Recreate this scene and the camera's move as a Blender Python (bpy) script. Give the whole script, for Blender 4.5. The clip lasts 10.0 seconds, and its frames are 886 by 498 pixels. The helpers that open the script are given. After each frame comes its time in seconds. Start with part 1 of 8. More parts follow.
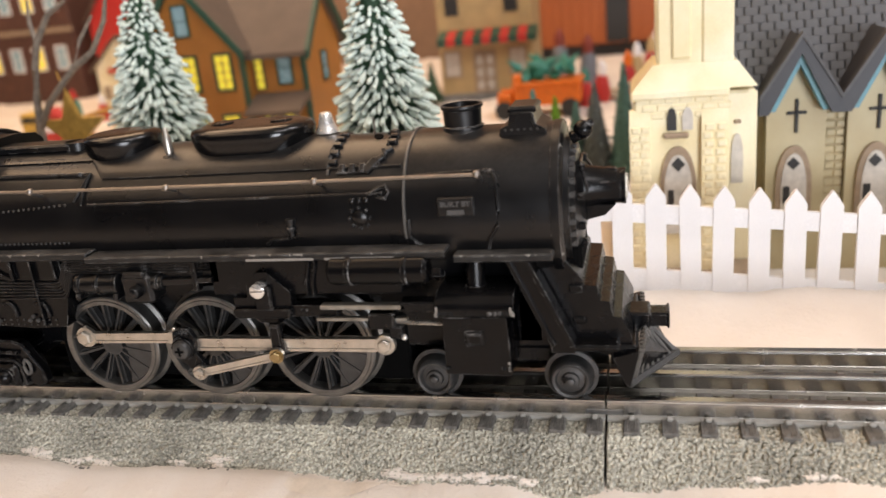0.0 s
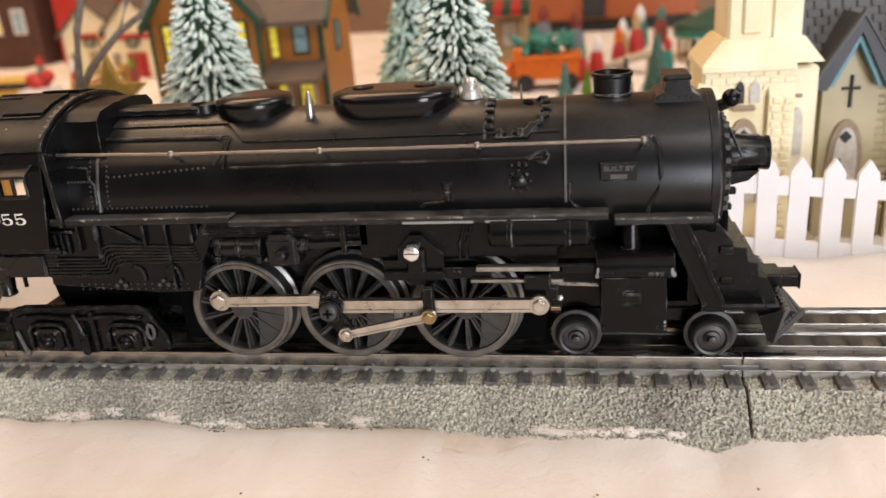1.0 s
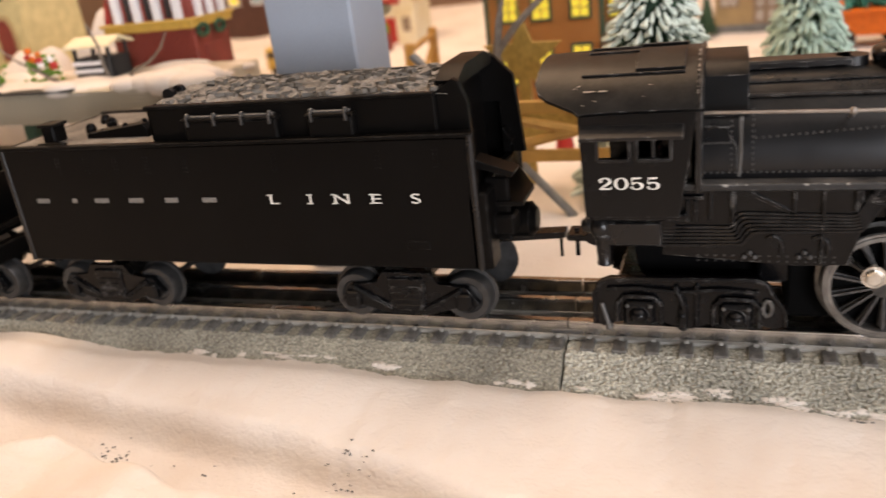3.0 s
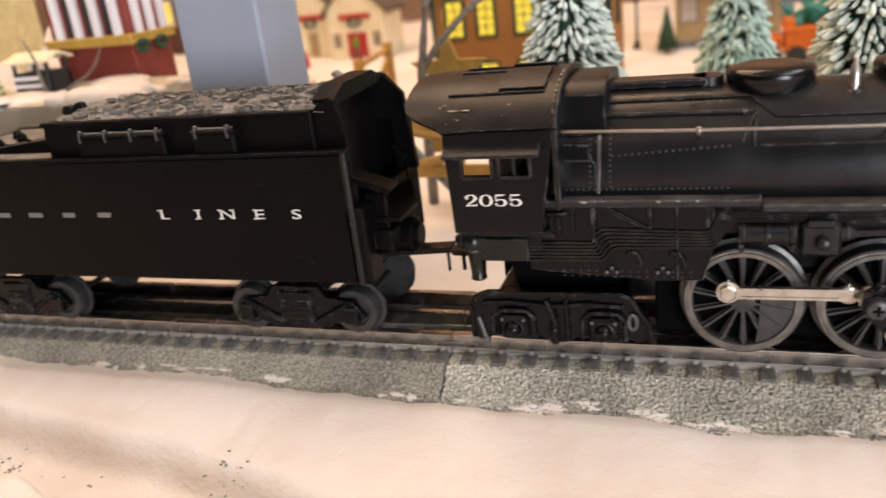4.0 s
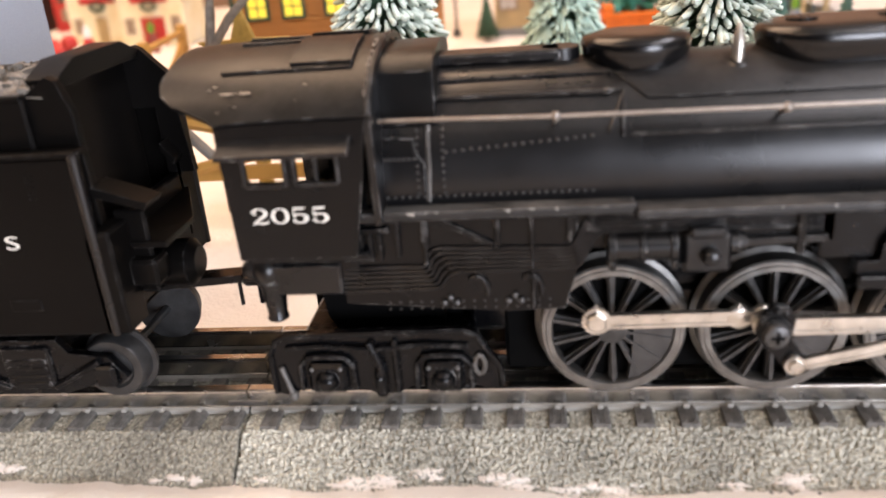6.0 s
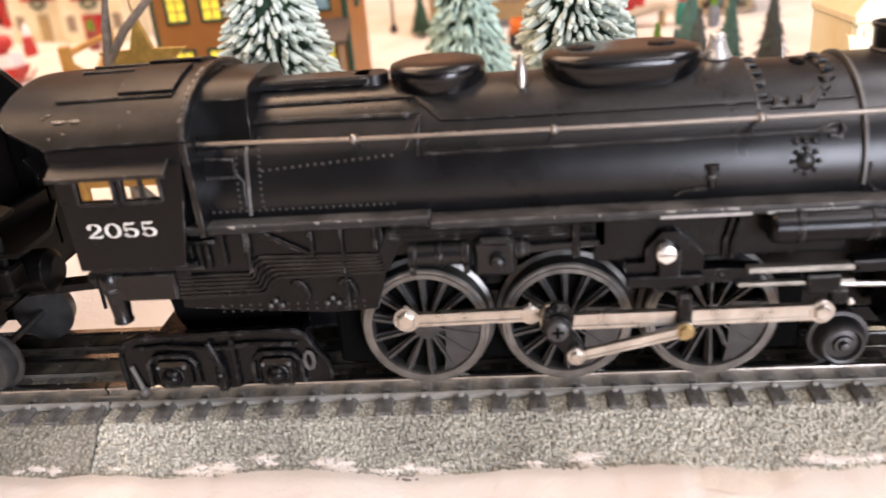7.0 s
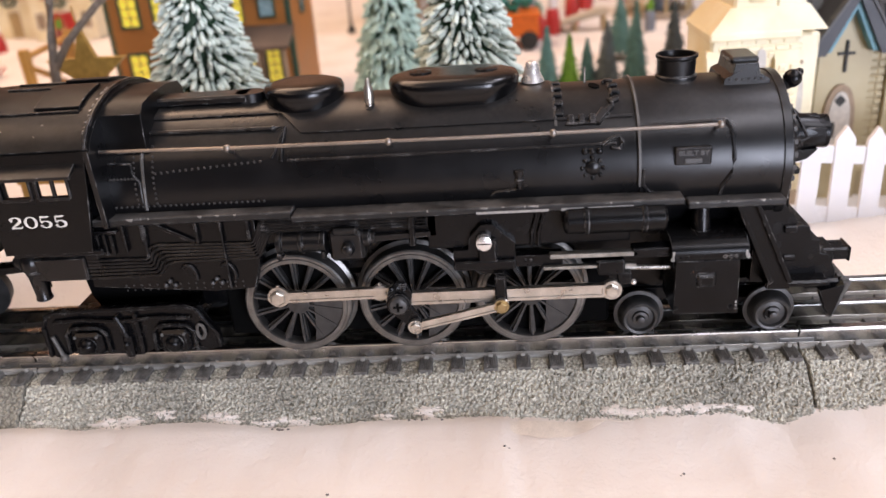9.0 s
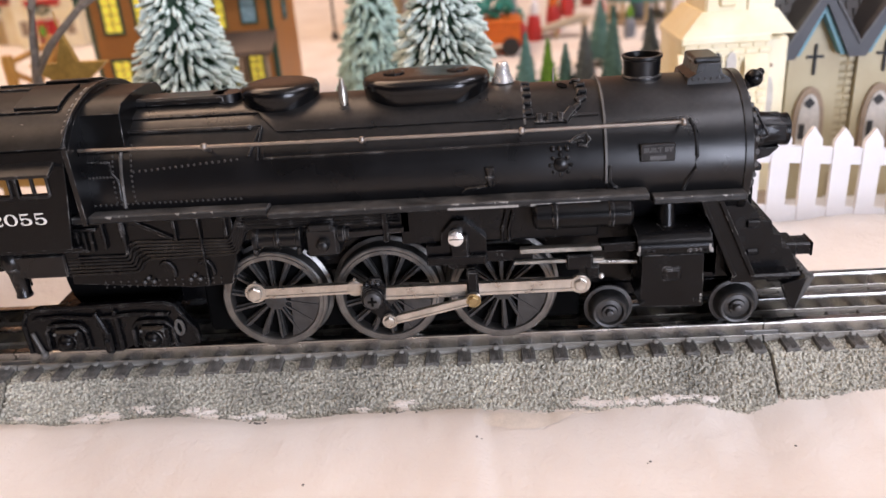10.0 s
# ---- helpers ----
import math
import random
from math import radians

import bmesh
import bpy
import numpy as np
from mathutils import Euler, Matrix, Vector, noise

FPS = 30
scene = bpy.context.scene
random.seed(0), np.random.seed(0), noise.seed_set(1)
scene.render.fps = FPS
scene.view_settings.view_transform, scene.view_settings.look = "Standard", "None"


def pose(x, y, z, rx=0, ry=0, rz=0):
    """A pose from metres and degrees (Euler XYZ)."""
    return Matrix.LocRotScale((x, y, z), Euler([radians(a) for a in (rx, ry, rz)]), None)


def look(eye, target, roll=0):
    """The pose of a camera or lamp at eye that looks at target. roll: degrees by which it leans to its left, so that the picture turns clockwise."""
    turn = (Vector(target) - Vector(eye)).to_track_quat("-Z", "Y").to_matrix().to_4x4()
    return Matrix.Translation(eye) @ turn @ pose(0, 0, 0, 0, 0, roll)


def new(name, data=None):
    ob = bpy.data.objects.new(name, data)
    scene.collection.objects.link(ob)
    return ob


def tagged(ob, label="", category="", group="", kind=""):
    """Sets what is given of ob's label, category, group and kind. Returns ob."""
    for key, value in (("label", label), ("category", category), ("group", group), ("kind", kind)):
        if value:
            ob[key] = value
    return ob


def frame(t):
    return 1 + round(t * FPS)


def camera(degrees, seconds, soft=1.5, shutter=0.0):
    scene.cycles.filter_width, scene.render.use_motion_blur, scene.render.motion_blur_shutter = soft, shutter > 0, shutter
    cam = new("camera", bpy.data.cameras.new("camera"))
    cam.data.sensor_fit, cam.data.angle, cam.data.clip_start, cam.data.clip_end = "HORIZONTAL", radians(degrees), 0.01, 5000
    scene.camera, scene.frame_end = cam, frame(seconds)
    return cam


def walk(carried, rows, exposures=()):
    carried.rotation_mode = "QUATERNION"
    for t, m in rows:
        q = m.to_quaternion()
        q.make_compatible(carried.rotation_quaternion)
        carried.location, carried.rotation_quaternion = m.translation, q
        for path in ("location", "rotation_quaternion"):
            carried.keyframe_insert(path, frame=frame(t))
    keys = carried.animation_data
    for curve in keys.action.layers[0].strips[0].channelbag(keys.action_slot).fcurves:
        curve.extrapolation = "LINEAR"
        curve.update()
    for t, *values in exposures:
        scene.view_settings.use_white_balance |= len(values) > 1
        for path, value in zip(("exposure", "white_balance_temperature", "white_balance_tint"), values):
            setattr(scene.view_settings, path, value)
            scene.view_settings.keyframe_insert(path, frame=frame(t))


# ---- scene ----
cam = camera(57.26, 10.0, shutter=0.25)
PATH = [
    (0, (0.01284, -0.23113, 0.14021), (-0.23194, 0.68586, -0.17477), -6.013),
    (0.5, (-0.01833, -0.24060, 0.14129), (-0.21718, 0.68097, -0.19212), -5.025),
    (1, (-0.04850, -0.25013, 0.14397), (-0.21676, 0.67174, -0.20508), -4.406),
    (1.5, (-0.06631, -0.25588, 0.14344), (-0.22764, 0.66327, -0.21589), -4.213),
    (2, (-0.10951, -0.26684, 0.15264), (-0.30389, 0.64360, -0.21248), -4.629),
    (2.5, (-0.16451, -0.27112, 0.15629), (-0.42777, 0.62276, -0.20660), -5.786),
    (3, (-0.20400, -0.26240, 0.14961), (-0.53073, 0.60719, -0.22060), -7.033),
    (3.2, (-0.21294, -0.26125, 0.14976), (-0.55691, 0.60170, -0.22037), -7.367),
    (4.3, (-0.15448, -0.24504, 0.14605), (-0.44999, 0.64101, -0.21113), -6.428),
    (4.5, (-0.15656, -0.23394, 0.14309), (-0.41030, 0.65677, -0.23407), -5.936),
    (5, (-0.16761, -0.20663, 0.13018), (-0.35679, 0.70077, -0.24510), -5.269),
    (6.3, (-0.17547, -0.19484, 0.13527), (-0.28531, 0.72051, -0.25212), -4.816),
    (6.5, (-0.16646, -0.19709, 0.13956), (-0.27214, 0.71768, -0.25036), -4.968),
    (7, (-0.13442, -0.20920, 0.14225), (-0.22360, 0.70265, -0.25847), -4.880),
    (7.5, (-0.11720, -0.21823, 0.14267), (-0.19324, 0.69103, -0.26655), -4.436),
    (8, (-0.10547, -0.23139, 0.14942), (-0.18037, 0.67521, -0.26587), -4.384),
    (8.5, (-0.09510, -0.24024, 0.15344), (-0.16818, 0.66562, -0.26379), -4.217),
    (9, (-0.09311, -0.24748, 0.15630), (-0.16617, 0.66152, -0.25405), -4.346),
    (9.5, (-0.09058, -0.24934, 0.16179), (-0.15732, 0.66192, -0.24461), -4.282),
    (10, (-0.08827, -0.25439, 0.15502), (-0.14620, 0.65926, -0.24733), -4.203),
]
walk(cam, [(t, look(eye, target, roll)) for t, eye, target, roll in PATH], [
    (0.0, -0.25, 6850, 12), (1.5, -0.23, 6800, 12), (2.1, -0.20, 6600, 13), (3.0, -0.13, 6950, 14), (4.5, -0.06, 6600, 14), (5.0, 0.10, 6450, 14),
    (6.5, 0.40, 6550, 16), (7.0, 0.31, 6500, 17), (8.0, 0.07, 6550, 18), (9.0, -0.13, 6250, 18), (10.0, -0.20, 6200, 18)])
cam.data.dof.use_dof, cam.data.dof.focus_distance, cam.data.dof.aperture_fstop = True, 0.26, 11.5

# ---- world and lights ----
world = bpy.data.worlds.new("room_air")
scene.world = world
world.use_nodes = True
world.node_tree.nodes["Background"].inputs[0].default_value = (1.0, 0.90, 0.82, 1)
world.node_tree.nodes["Background"].inputs[1].default_value = 0.25


def area_lamp(name, eye, target, w, h, power, colour):
    data = bpy.data.lights.new(name, "AREA")
    data.shape, data.size, data.size_y, data.energy, data.color = "RECTANGLE", w, h, power, colour
    ob = new(name, data)
    ob.matrix_world = look(eye, target)
    return tagged(ob, "lit ceiling lamp panel of the room", "lamp")


area_lamp("ceiling_lamp", (-0.95, 0.58, 1.45), (-0.75, 0.42, 0), 1.6, 1.0, 36, (1.0, 0.69, 0.44))
area_lamp("ceiling_lamp", (0.85, 0.15, 1.45), (0.1, 0.0, 0), 0.5, 0.5, 12.5, (0.95, 0.94, 1.0))
area_lamp("ceiling_lamp", (0.70, -0.70, 1.45), (0.0, 0.0, 0), 0.9, 0.6, 17, (0.97, 0.95, 0.97))
area_lamp("ceiling_lamp", (-1.00, -0.85, 1.45), (-0.55, 0.0, 0), 0.8, 0.6, 5, (1.0, 0.72, 0.48))
# daylight in the opening of the window behind the camera
tagged(area_lamp("window_daylight", (1.25, -2.45, 0.17), (1.25, 0, 0.17), 1.2, 0.9, 95, (0.84, 0.90, 1.0)), "cool daylight coming in at the window", "daylight")

# ---- materials ----
def nodes_of(name):
    m = bpy.data.materials.new(name)
    m.use_nodes = True
    nt = m.node_tree
    return m, nt, nt.nodes["Principled BSDF"]


def mat(name, colour, rough=0.5, metal=0.0, vary=0.25, scale=300.0, bump=0.15, fine=2500.0, tint=None, dust=0.0, spec=0.5, coat=0.0, edge=0.0):
    """Painted or moulded surface: two scales of colour change, grain relief, and dust that lies on what faces up."""
    m, nt, b = nodes_of(name)
    n, link = nt.nodes.new, nt.links.new
    tc = n("ShaderNodeTexCoord")
    big, small = n("ShaderNodeTexNoise"), n("ShaderNodeTexNoise")
    big.inputs["Scale"].default_value, big.inputs["Detail"].default_value = scale, 4
    small.inputs["Scale"].default_value, small.inputs["Detail"].default_value = fine, 3
    link(tc.outputs["Object"], big.inputs["Vector"])
    link(tc.outputs["Object"], small.inputs["Vector"])
    ramp = n("ShaderNodeMapRange")
    ramp.inputs["From Min"].default_value, ramp.inputs["From Max"].default_value = 0.3, 0.7
    link(big.outputs["Fac"], ramp.inputs["Value"])
    mix = n("ShaderNodeMix")
    mix.data_type = "RGBA"
    dark = tint or tuple(c * (1 - vary) for c in colour)
    mix.inputs["A"].default_value, mix.inputs["B"].default_value = (*dark, 1), (*colour, 1)
    link(ramp.outputs["Result"], mix.inputs["Factor"])
    out = mix.outputs["Result"]
    grain = n("ShaderNodeMix")
    grain.data_type, grain.blend_type = "RGBA", "MULTIPLY"
    grain.inputs["Factor"].default_value = 0.35
    link(out, grain.inputs["A"])
    gr = n("ShaderNodeMapRange")
    gr.inputs["From Min"].default_value, gr.inputs["From Max"].default_value = 0.3, 0.7
    gr.inputs["To Min"].default_value, gr.inputs["To Max"].default_value = 0.7, 1.15
    link(small.outputs["Fac"], gr.inputs["Value"])
    link(gr.outputs["Result"], grain.inputs["B"])
    out = grain.outputs["Result"]
    rr = n("ShaderNodeMapRange")
    rr.inputs["To Min"].default_value, rr.inputs["To Max"].default_value = max(rough - 0.12, 0.05), min(rough + 0.12, 1)
    link(big.outputs["Fac"], rr.inputs["Value"])
    rough_out = rr.outputs["Result"]
    if dust:
        geo, sep = n("ShaderNodeNewGeometry"), n("ShaderNodeSeparateXYZ")
        link(geo.outputs["Normal"], sep.inputs["Vector"])
        up = n("ShaderNodeMapRange")
        up.inputs["From Min"].default_value, up.inputs["From Max"].default_value = 0.30, 0.95
        up.inputs["To Max"].default_value = dust
        link(sep.outputs["Z"], up.inputs["Value"])
        patch = n("ShaderNodeTexNoise")
        patch.inputs["Scale"].default_value, patch.inputs["Detail"].default_value = 90, 6
        link(tc.outputs["Object"], patch.inputs["Vector"])
        pr = n("ShaderNodeMapRange")
        pr.inputs["From Min"].default_value, pr.inputs["From Max"].default_value = 0.40, 0.66
        pr.inputs["To Min"].default_value, pr.inputs["To Max"].default_value = 0.12, 1
        speck = n("ShaderNodeTexNoise")
        speck.inputs["Scale"].default_value, speck.inputs["Detail"].default_value = 700, 5
        link(tc.outputs["Object"], speck.inputs["Vector"])
        blend = n("ShaderNodeMath")
        blend.operation = "MULTIPLY_ADD"
        blend.inputs[1].default_value = 0.45
        low = n("ShaderNodeMath")
        low.operation = "MULTIPLY_ADD"
        low.inputs[1].default_value, low.inputs[2].default_value = 0.75, -0.10
        link(patch.outputs["Fac"], low.inputs[0])
        link(speck.outputs["Fac"], blend.inputs[0])
        link(low.outputs[0], blend.inputs[2])
        link(blend.outputs[0], pr.inputs["Value"])
        mul = n("ShaderNodeMath")
        mul.operation = "MULTIPLY"
        link(up.outputs["Result"], mul.inputs[0])
        link(pr.outputs["Result"], mul.inputs[1])
        dm = n("ShaderNodeMix")
        dm.data_type = "RGBA"
        dm.inputs["B"].default_value = (0.25, 0.235, 0.215, 1)
        link(mul.outputs[0], dm.inputs["Factor"])
        link(out, dm.inputs["A"])
        out = dm.outputs["Result"]
        dr = n("ShaderNodeMix")
        dr.inputs["B"].default_value = 0.85
        link(mul.outputs[0], dr.inputs["Factor"])
        link(rough_out, dr.inputs["A"])
        rough_out = dr.outputs["Result"]
    bev = None
    if edge:
        # paint rubbed thin along the edges, lightened further as painted lamp highlights
        bev, geo2, dot = n("ShaderNodeBevel"), n("ShaderNodeNewGeometry"), n("ShaderNodeVectorMath")
        bev.samples = 4
        bev.inputs["Radius"].default_value = 0.0004
        dot.operation = "DOT_PRODUCT"
        link(bev.outputs["Normal"], dot.inputs[0])
        link(geo2.outputs["Normal"], dot.inputs[1])
        em = n("ShaderNodeMapRange")
        em.inputs["From Min"].default_value, em.inputs["From Max"].default_value = 0.985, 0.84
        em.inputs["To Min"].default_value, em.inputs["To Max"].default_value = 0.0, edge
        link(dot.outputs["Value"], em.inputs["Value"])
        wn = n("ShaderNodeTexNoise")
        wn.inputs["Scale"].default_value, wn.inputs["Detail"].default_value = 260, 5
        link(tc.outputs["Object"], wn.inputs["Vector"])
        wr = n("ShaderNodeMapRange")
        wr.inputs["From Min"].default_value, wr.inputs["From Max"].default_value = 0.52, 0.62
        wr.inputs["To Min"].default_value = 0.07
        link(wn.outputs["Fac"], wr.inputs["Value"])
        wm = n("ShaderNodeMath")
        wm.operation = "MULTIPLY"
        link(em.outputs["Result"], wm.inputs[0])
        link(wr.outputs["Result"], wm.inputs[1])
        ew = n("ShaderNodeMix")
        ew.data_type = "RGBA"
        ew.inputs["B"].default_value = (0.36, 0.35, 0.34, 1)
        link(wm.outputs[0], ew.inputs["Factor"])
        link(out, ew.inputs["A"])
        out = ew.outputs["Result"]
    link(out, b.inputs["Base Color"])
    link(rough_out, b.inputs["Roughness"])
    b.inputs["Metallic"].default_value = metal
    b.inputs["Specular IOR Level"].default_value = spec
    b.inputs["Coat Weight"].default_value = coat
    if bump:
        bp = n("ShaderNodeBump")
        bp.inputs["Strength"].default_value, bp.inputs["Distance"].default_value = bump, 0.0003
        link(small.outputs["Fac"], bp.inputs["Height"])
        if bev:
            link(bev.outputs["Normal"], bp.inputs["Normal"])
        link(bp.outputs["Normal"], b.inputs["Normal"])
    return m


black = mat("black_enamel", (0.0035, 0.0035, 0.0040), 0.30, vary=0.35, scale=70, bump=0.05, dust=0.07, spec=0.34, edge=0.7)
dome_mat = mat("glossy_black_dome_enamel", (0.0035, 0.0035, 0.0038), 0.20, vary=0.3, scale=70, bump=0.03, dust=0.02, spec=0.35, edge=0.25)
cast_black = mat("black_chassis_casting", (0.003, 0.003, 0.0034), 0.24, vary=0.35, scale=150, bump=0.12, dust=0.02, spec=0.19, edge=0.7)
roof_black = mat("black_roof_enamel", (0.0035, 0.0035, 0.0036), 0.34, vary=0.4, scale=60, bump=0.08, dust=0.06, spec=0.16, edge=0.9)
board_mat = mat("dusty_running_board", (0.016, 0.0155, 0.015), 0.42, vary=0.5, scale=260, bump=0.2, dust=0.30, spec=0.3, edge=0.7)
black_dull = mat("dull_black_casting", (0.0035, 0.0035, 0.0040), 0.25, vary=0.3, scale=200, bump=0.12, spec=0.19, edge=0.5)
plastic = mat("black_plastic", (0.0035, 0.0031, 0.0029), 0.36, vary=0.25, scale=60, bump=0.05, spec=0.07, edge=0.15)
coal_mat = mat("dusty_coal", (0.15, 0.13, 0.105), 0.6, vary=0.7, scale=300, bump=0.8, fine=1500, dust=1.0)
wheel_mat = mat("dark_wheel_metal", (0.070, 0.069, 0.068), 0.42, metal=0.55, vary=0.4, scale=300, bump=0.1)
tyre_mat = mat("worn_steel_tyre", (0.20, 0.195, 0.185), 0.38, metal=0.85, vary=0.4, scale=250, bump=0.1)
rod_mat = mat("nickel_rod", (0.56, 0.525, 0.47), 0.30, metal=0.9, vary=0.35, scale=200, bump=0.12)
brass = mat("brass_bolt", (0.38, 0.29, 0.15), 0.35, metal=1.0, scale=500)
chrome = mat("bright_nickel", (0.78, 0.76, 0.73), 0.28, metal=0.75, vary=0.15)
wire_mat = mat("handrail_wire", (0.33, 0.30, 0.27), 0.42, metal=1.0, vary=0.3, scale=200)
chip_mat = mat("bare_metal_chip", (0.34, 0.33, 0.31), 0.5, metal=0.6, scale=900)
white_ink = mat("white_ink", (0.72, 0.70, 0.64), 0.6, vary=0.25, scale=900)
rail_mat = mat("rail_steel", (0.50, 0.49, 0.47), 0.24, metal=1.0, vary=0.3, scale=120, bump=0.04)
blackrail_mat = mat("blackened_rail", (0.24, 0.24, 0.235), 0.42, metal=1.0, vary=0.4, scale=120)
tie_mat = mat("grey_brown_tie", (0.16, 0.153, 0.140), 0.6, vary=0.5, scale=500, bump=0.5, edge=0.35)
rail_base_mat = mat("pale_rail_foot", (0.34, 0.33, 0.30), 0.7, metal=0.0, vary=0.3, scale=150)
deck_mat = mat("dusty_plastic_deck", (0.03, 0.027, 0.024), 0.55, vary=0.4, scale=80, bump=0.1, dust=0.8)
# near-black put in place of the shade in holes, slots and gaps
shade_black = mat("black_for_shaded_gaps", (0.003, 0.003, 0.003), 0.9, spec=0.05)
black_edge = mat("worn_black_edge", (0.06, 0.06, 0.06), 0.45, scale=600)
lens_mat = mat("frosted_lens", (0.62, 0.58, 0.50), 0.2, vary=0.1)
def ballast_material(name, low, high):
    m, nt, b = nodes_of(name)
    n, link = nt.nodes.new, nt.links.new
    tc = n("ShaderNodeTexCoord")
    peb = n("ShaderNodeTexVoronoi")
    peb.inputs["Scale"].default_value = 900
    link(tc.outputs["Object"], peb.inputs["Vector"])
    big = n("ShaderNodeTexNoise")
    big.inputs["Scale"].default_value, big.inputs["Detail"].default_value = 35, 5
    link(tc.outputs["Object"], big.inputs["Vector"])
    fine = n("ShaderNodeTexNoise")
    fine.inputs["Scale"].default_value, fine.inputs["Detail"].default_value = 1300, 3
    link(tc.outputs["Object"], fine.inputs["Vector"])
    cr = n("ShaderNodeValToRGB")
    cr.color_ramp.elements[0].position, cr.color_ramp.elements[0].color = 0.36, (*low, 1)
    cr.color_ramp.elements[1].position, cr.color_ramp.elements[1].color = 0.62, (*high, 1)
    add = n("ShaderNodeMath")
    add.operation = "MULTIPLY_ADD"
    add.inputs[1].default_value, add.inputs[2].default_value = 0.5, 0.0
    link(fine.outputs["Fac"], add.inputs[0])
    half = n("ShaderNodeMath")
    half.operation = "MULTIPLY_ADD"
    half.inputs[1].default_value = 0.5
    link(big.outputs["Fac"], half.inputs[0])
    link(add.outputs[0], half.inputs[2])
    link(half.outputs[0], cr.inputs["Fac"])
    # colour darkens towards the gaps between stones, painting in the pits' shade
    dirt = n("ShaderNodeMapRange")
    dirt.inputs["From Min"].default_value, dirt.inputs["From Max"].default_value = 0.25, 0.75
    dirt.inputs["To Min"].default_value, dirt.inputs["To Max"].default_value = 1.20, 0.66
    link(peb.outputs["Distance"], dirt.inputs["Value"])
    joint = n("ShaderNodeMix")
    joint.data_type, joint.blend_type = "RGBA", "MULTIPLY"
    joint.inputs["Factor"].default_value = 1.0
    link(cr.outputs["Color"], joint.inputs["A"])
    link(dirt.outputs["Result"], joint.inputs["B"])
    link(joint.outputs["Result"], b.inputs["Base Color"])
    b.inputs["Roughness"].default_value = 0.72
    hgt = n("ShaderNodeMath")
    hgt.operation = "MULTIPLY_ADD"
    hgt.inputs[1].default_value = -1.0
    link(peb.outputs["Distance"], hgt.inputs[0])
    link(fine.outputs["Fac"], hgt.inputs[2])
    bp = n("ShaderNodeBump")
    bp.inputs["Strength"].default_value, bp.inputs["Distance"].default_value = 0.9, 0.0006
    link(hgt.outputs[0], bp.inputs["Height"])
    link(bp.outputs["Normal"], b.inputs["Normal"])
    return m


ballast = ballast_material("grey_moulded_ballast", (0.23, 0.225, 0.19), (0.58, 0.56, 0.47))
ballast_brown = ballast_material("brown_grey_moulded_ballast", (0.18, 0.168, 0.135), (0.38, 0.36, 0.29))


def snow_material():
    m, nt, b = nodes_of("cotton_snow")
    n, link = nt.nodes.new, nt.links.new
    tc = n("ShaderNodeTexCoord")
    a, c = n("ShaderNodeTexNoise"), n("ShaderNodeTexNoise")
    a.inputs["Scale"].default_value, a.inputs["Detail"].default_value = 14, 5
    c.inputs["Scale"].default_value, c.inputs["Detail"].default_value = 700, 4
    link(tc.outputs["Object"], a.inputs["Vector"])
    link(tc.outputs["Object"], c.inputs["Vector"])
    cr = n("ShaderNodeValToRGB")
    cr.color_ramp.elements[0].position, cr.color_ramp.elements[0].color = 0.32, (0.58, 0.515, 0.455, 1)
    cr.color_ramp.elements[1].position, cr.color_ramp.elements[1].color = 0.58, (0.66, 0.612, 0.56, 1)
    link(a.outputs["Fac"], cr.inputs["Fac"])
    link(cr.outputs["Color"], b.inputs["Base Color"])
    b.inputs["Roughness"].default_value = 0.9
    b.inputs["Subsurface Weight"].default_value = 0.15
    b.inputs["Subsurface Radius"].default_value = (0.004, 0.004, 0.004)
    bp = n("ShaderNodeBump")
    bp.inputs["Strength"].default_value, bp.inputs["Distance"].default_value = 0.45, 0.0008
    lump = n("ShaderNodeTexNoise")
    lump.inputs["Scale"].default_value, lump.inputs["Detail"].default_value = 130, 5
    link(tc.outputs["Object"], lump.inputs["Vector"])
    both = n("ShaderNodeMath")
    both.operation = "MULTIPLY_ADD"
    both.inputs[1].default_value = 2.6
    link(lump.outputs["Fac"], both.inputs[0])
    link(c.outputs["Fac"], both.inputs[2])
    link(both.outputs[0], bp.inputs["Height"])
    link(bp.outputs["Normal"], b.inputs["Normal"])
    return m


snow_mat = snow_material()

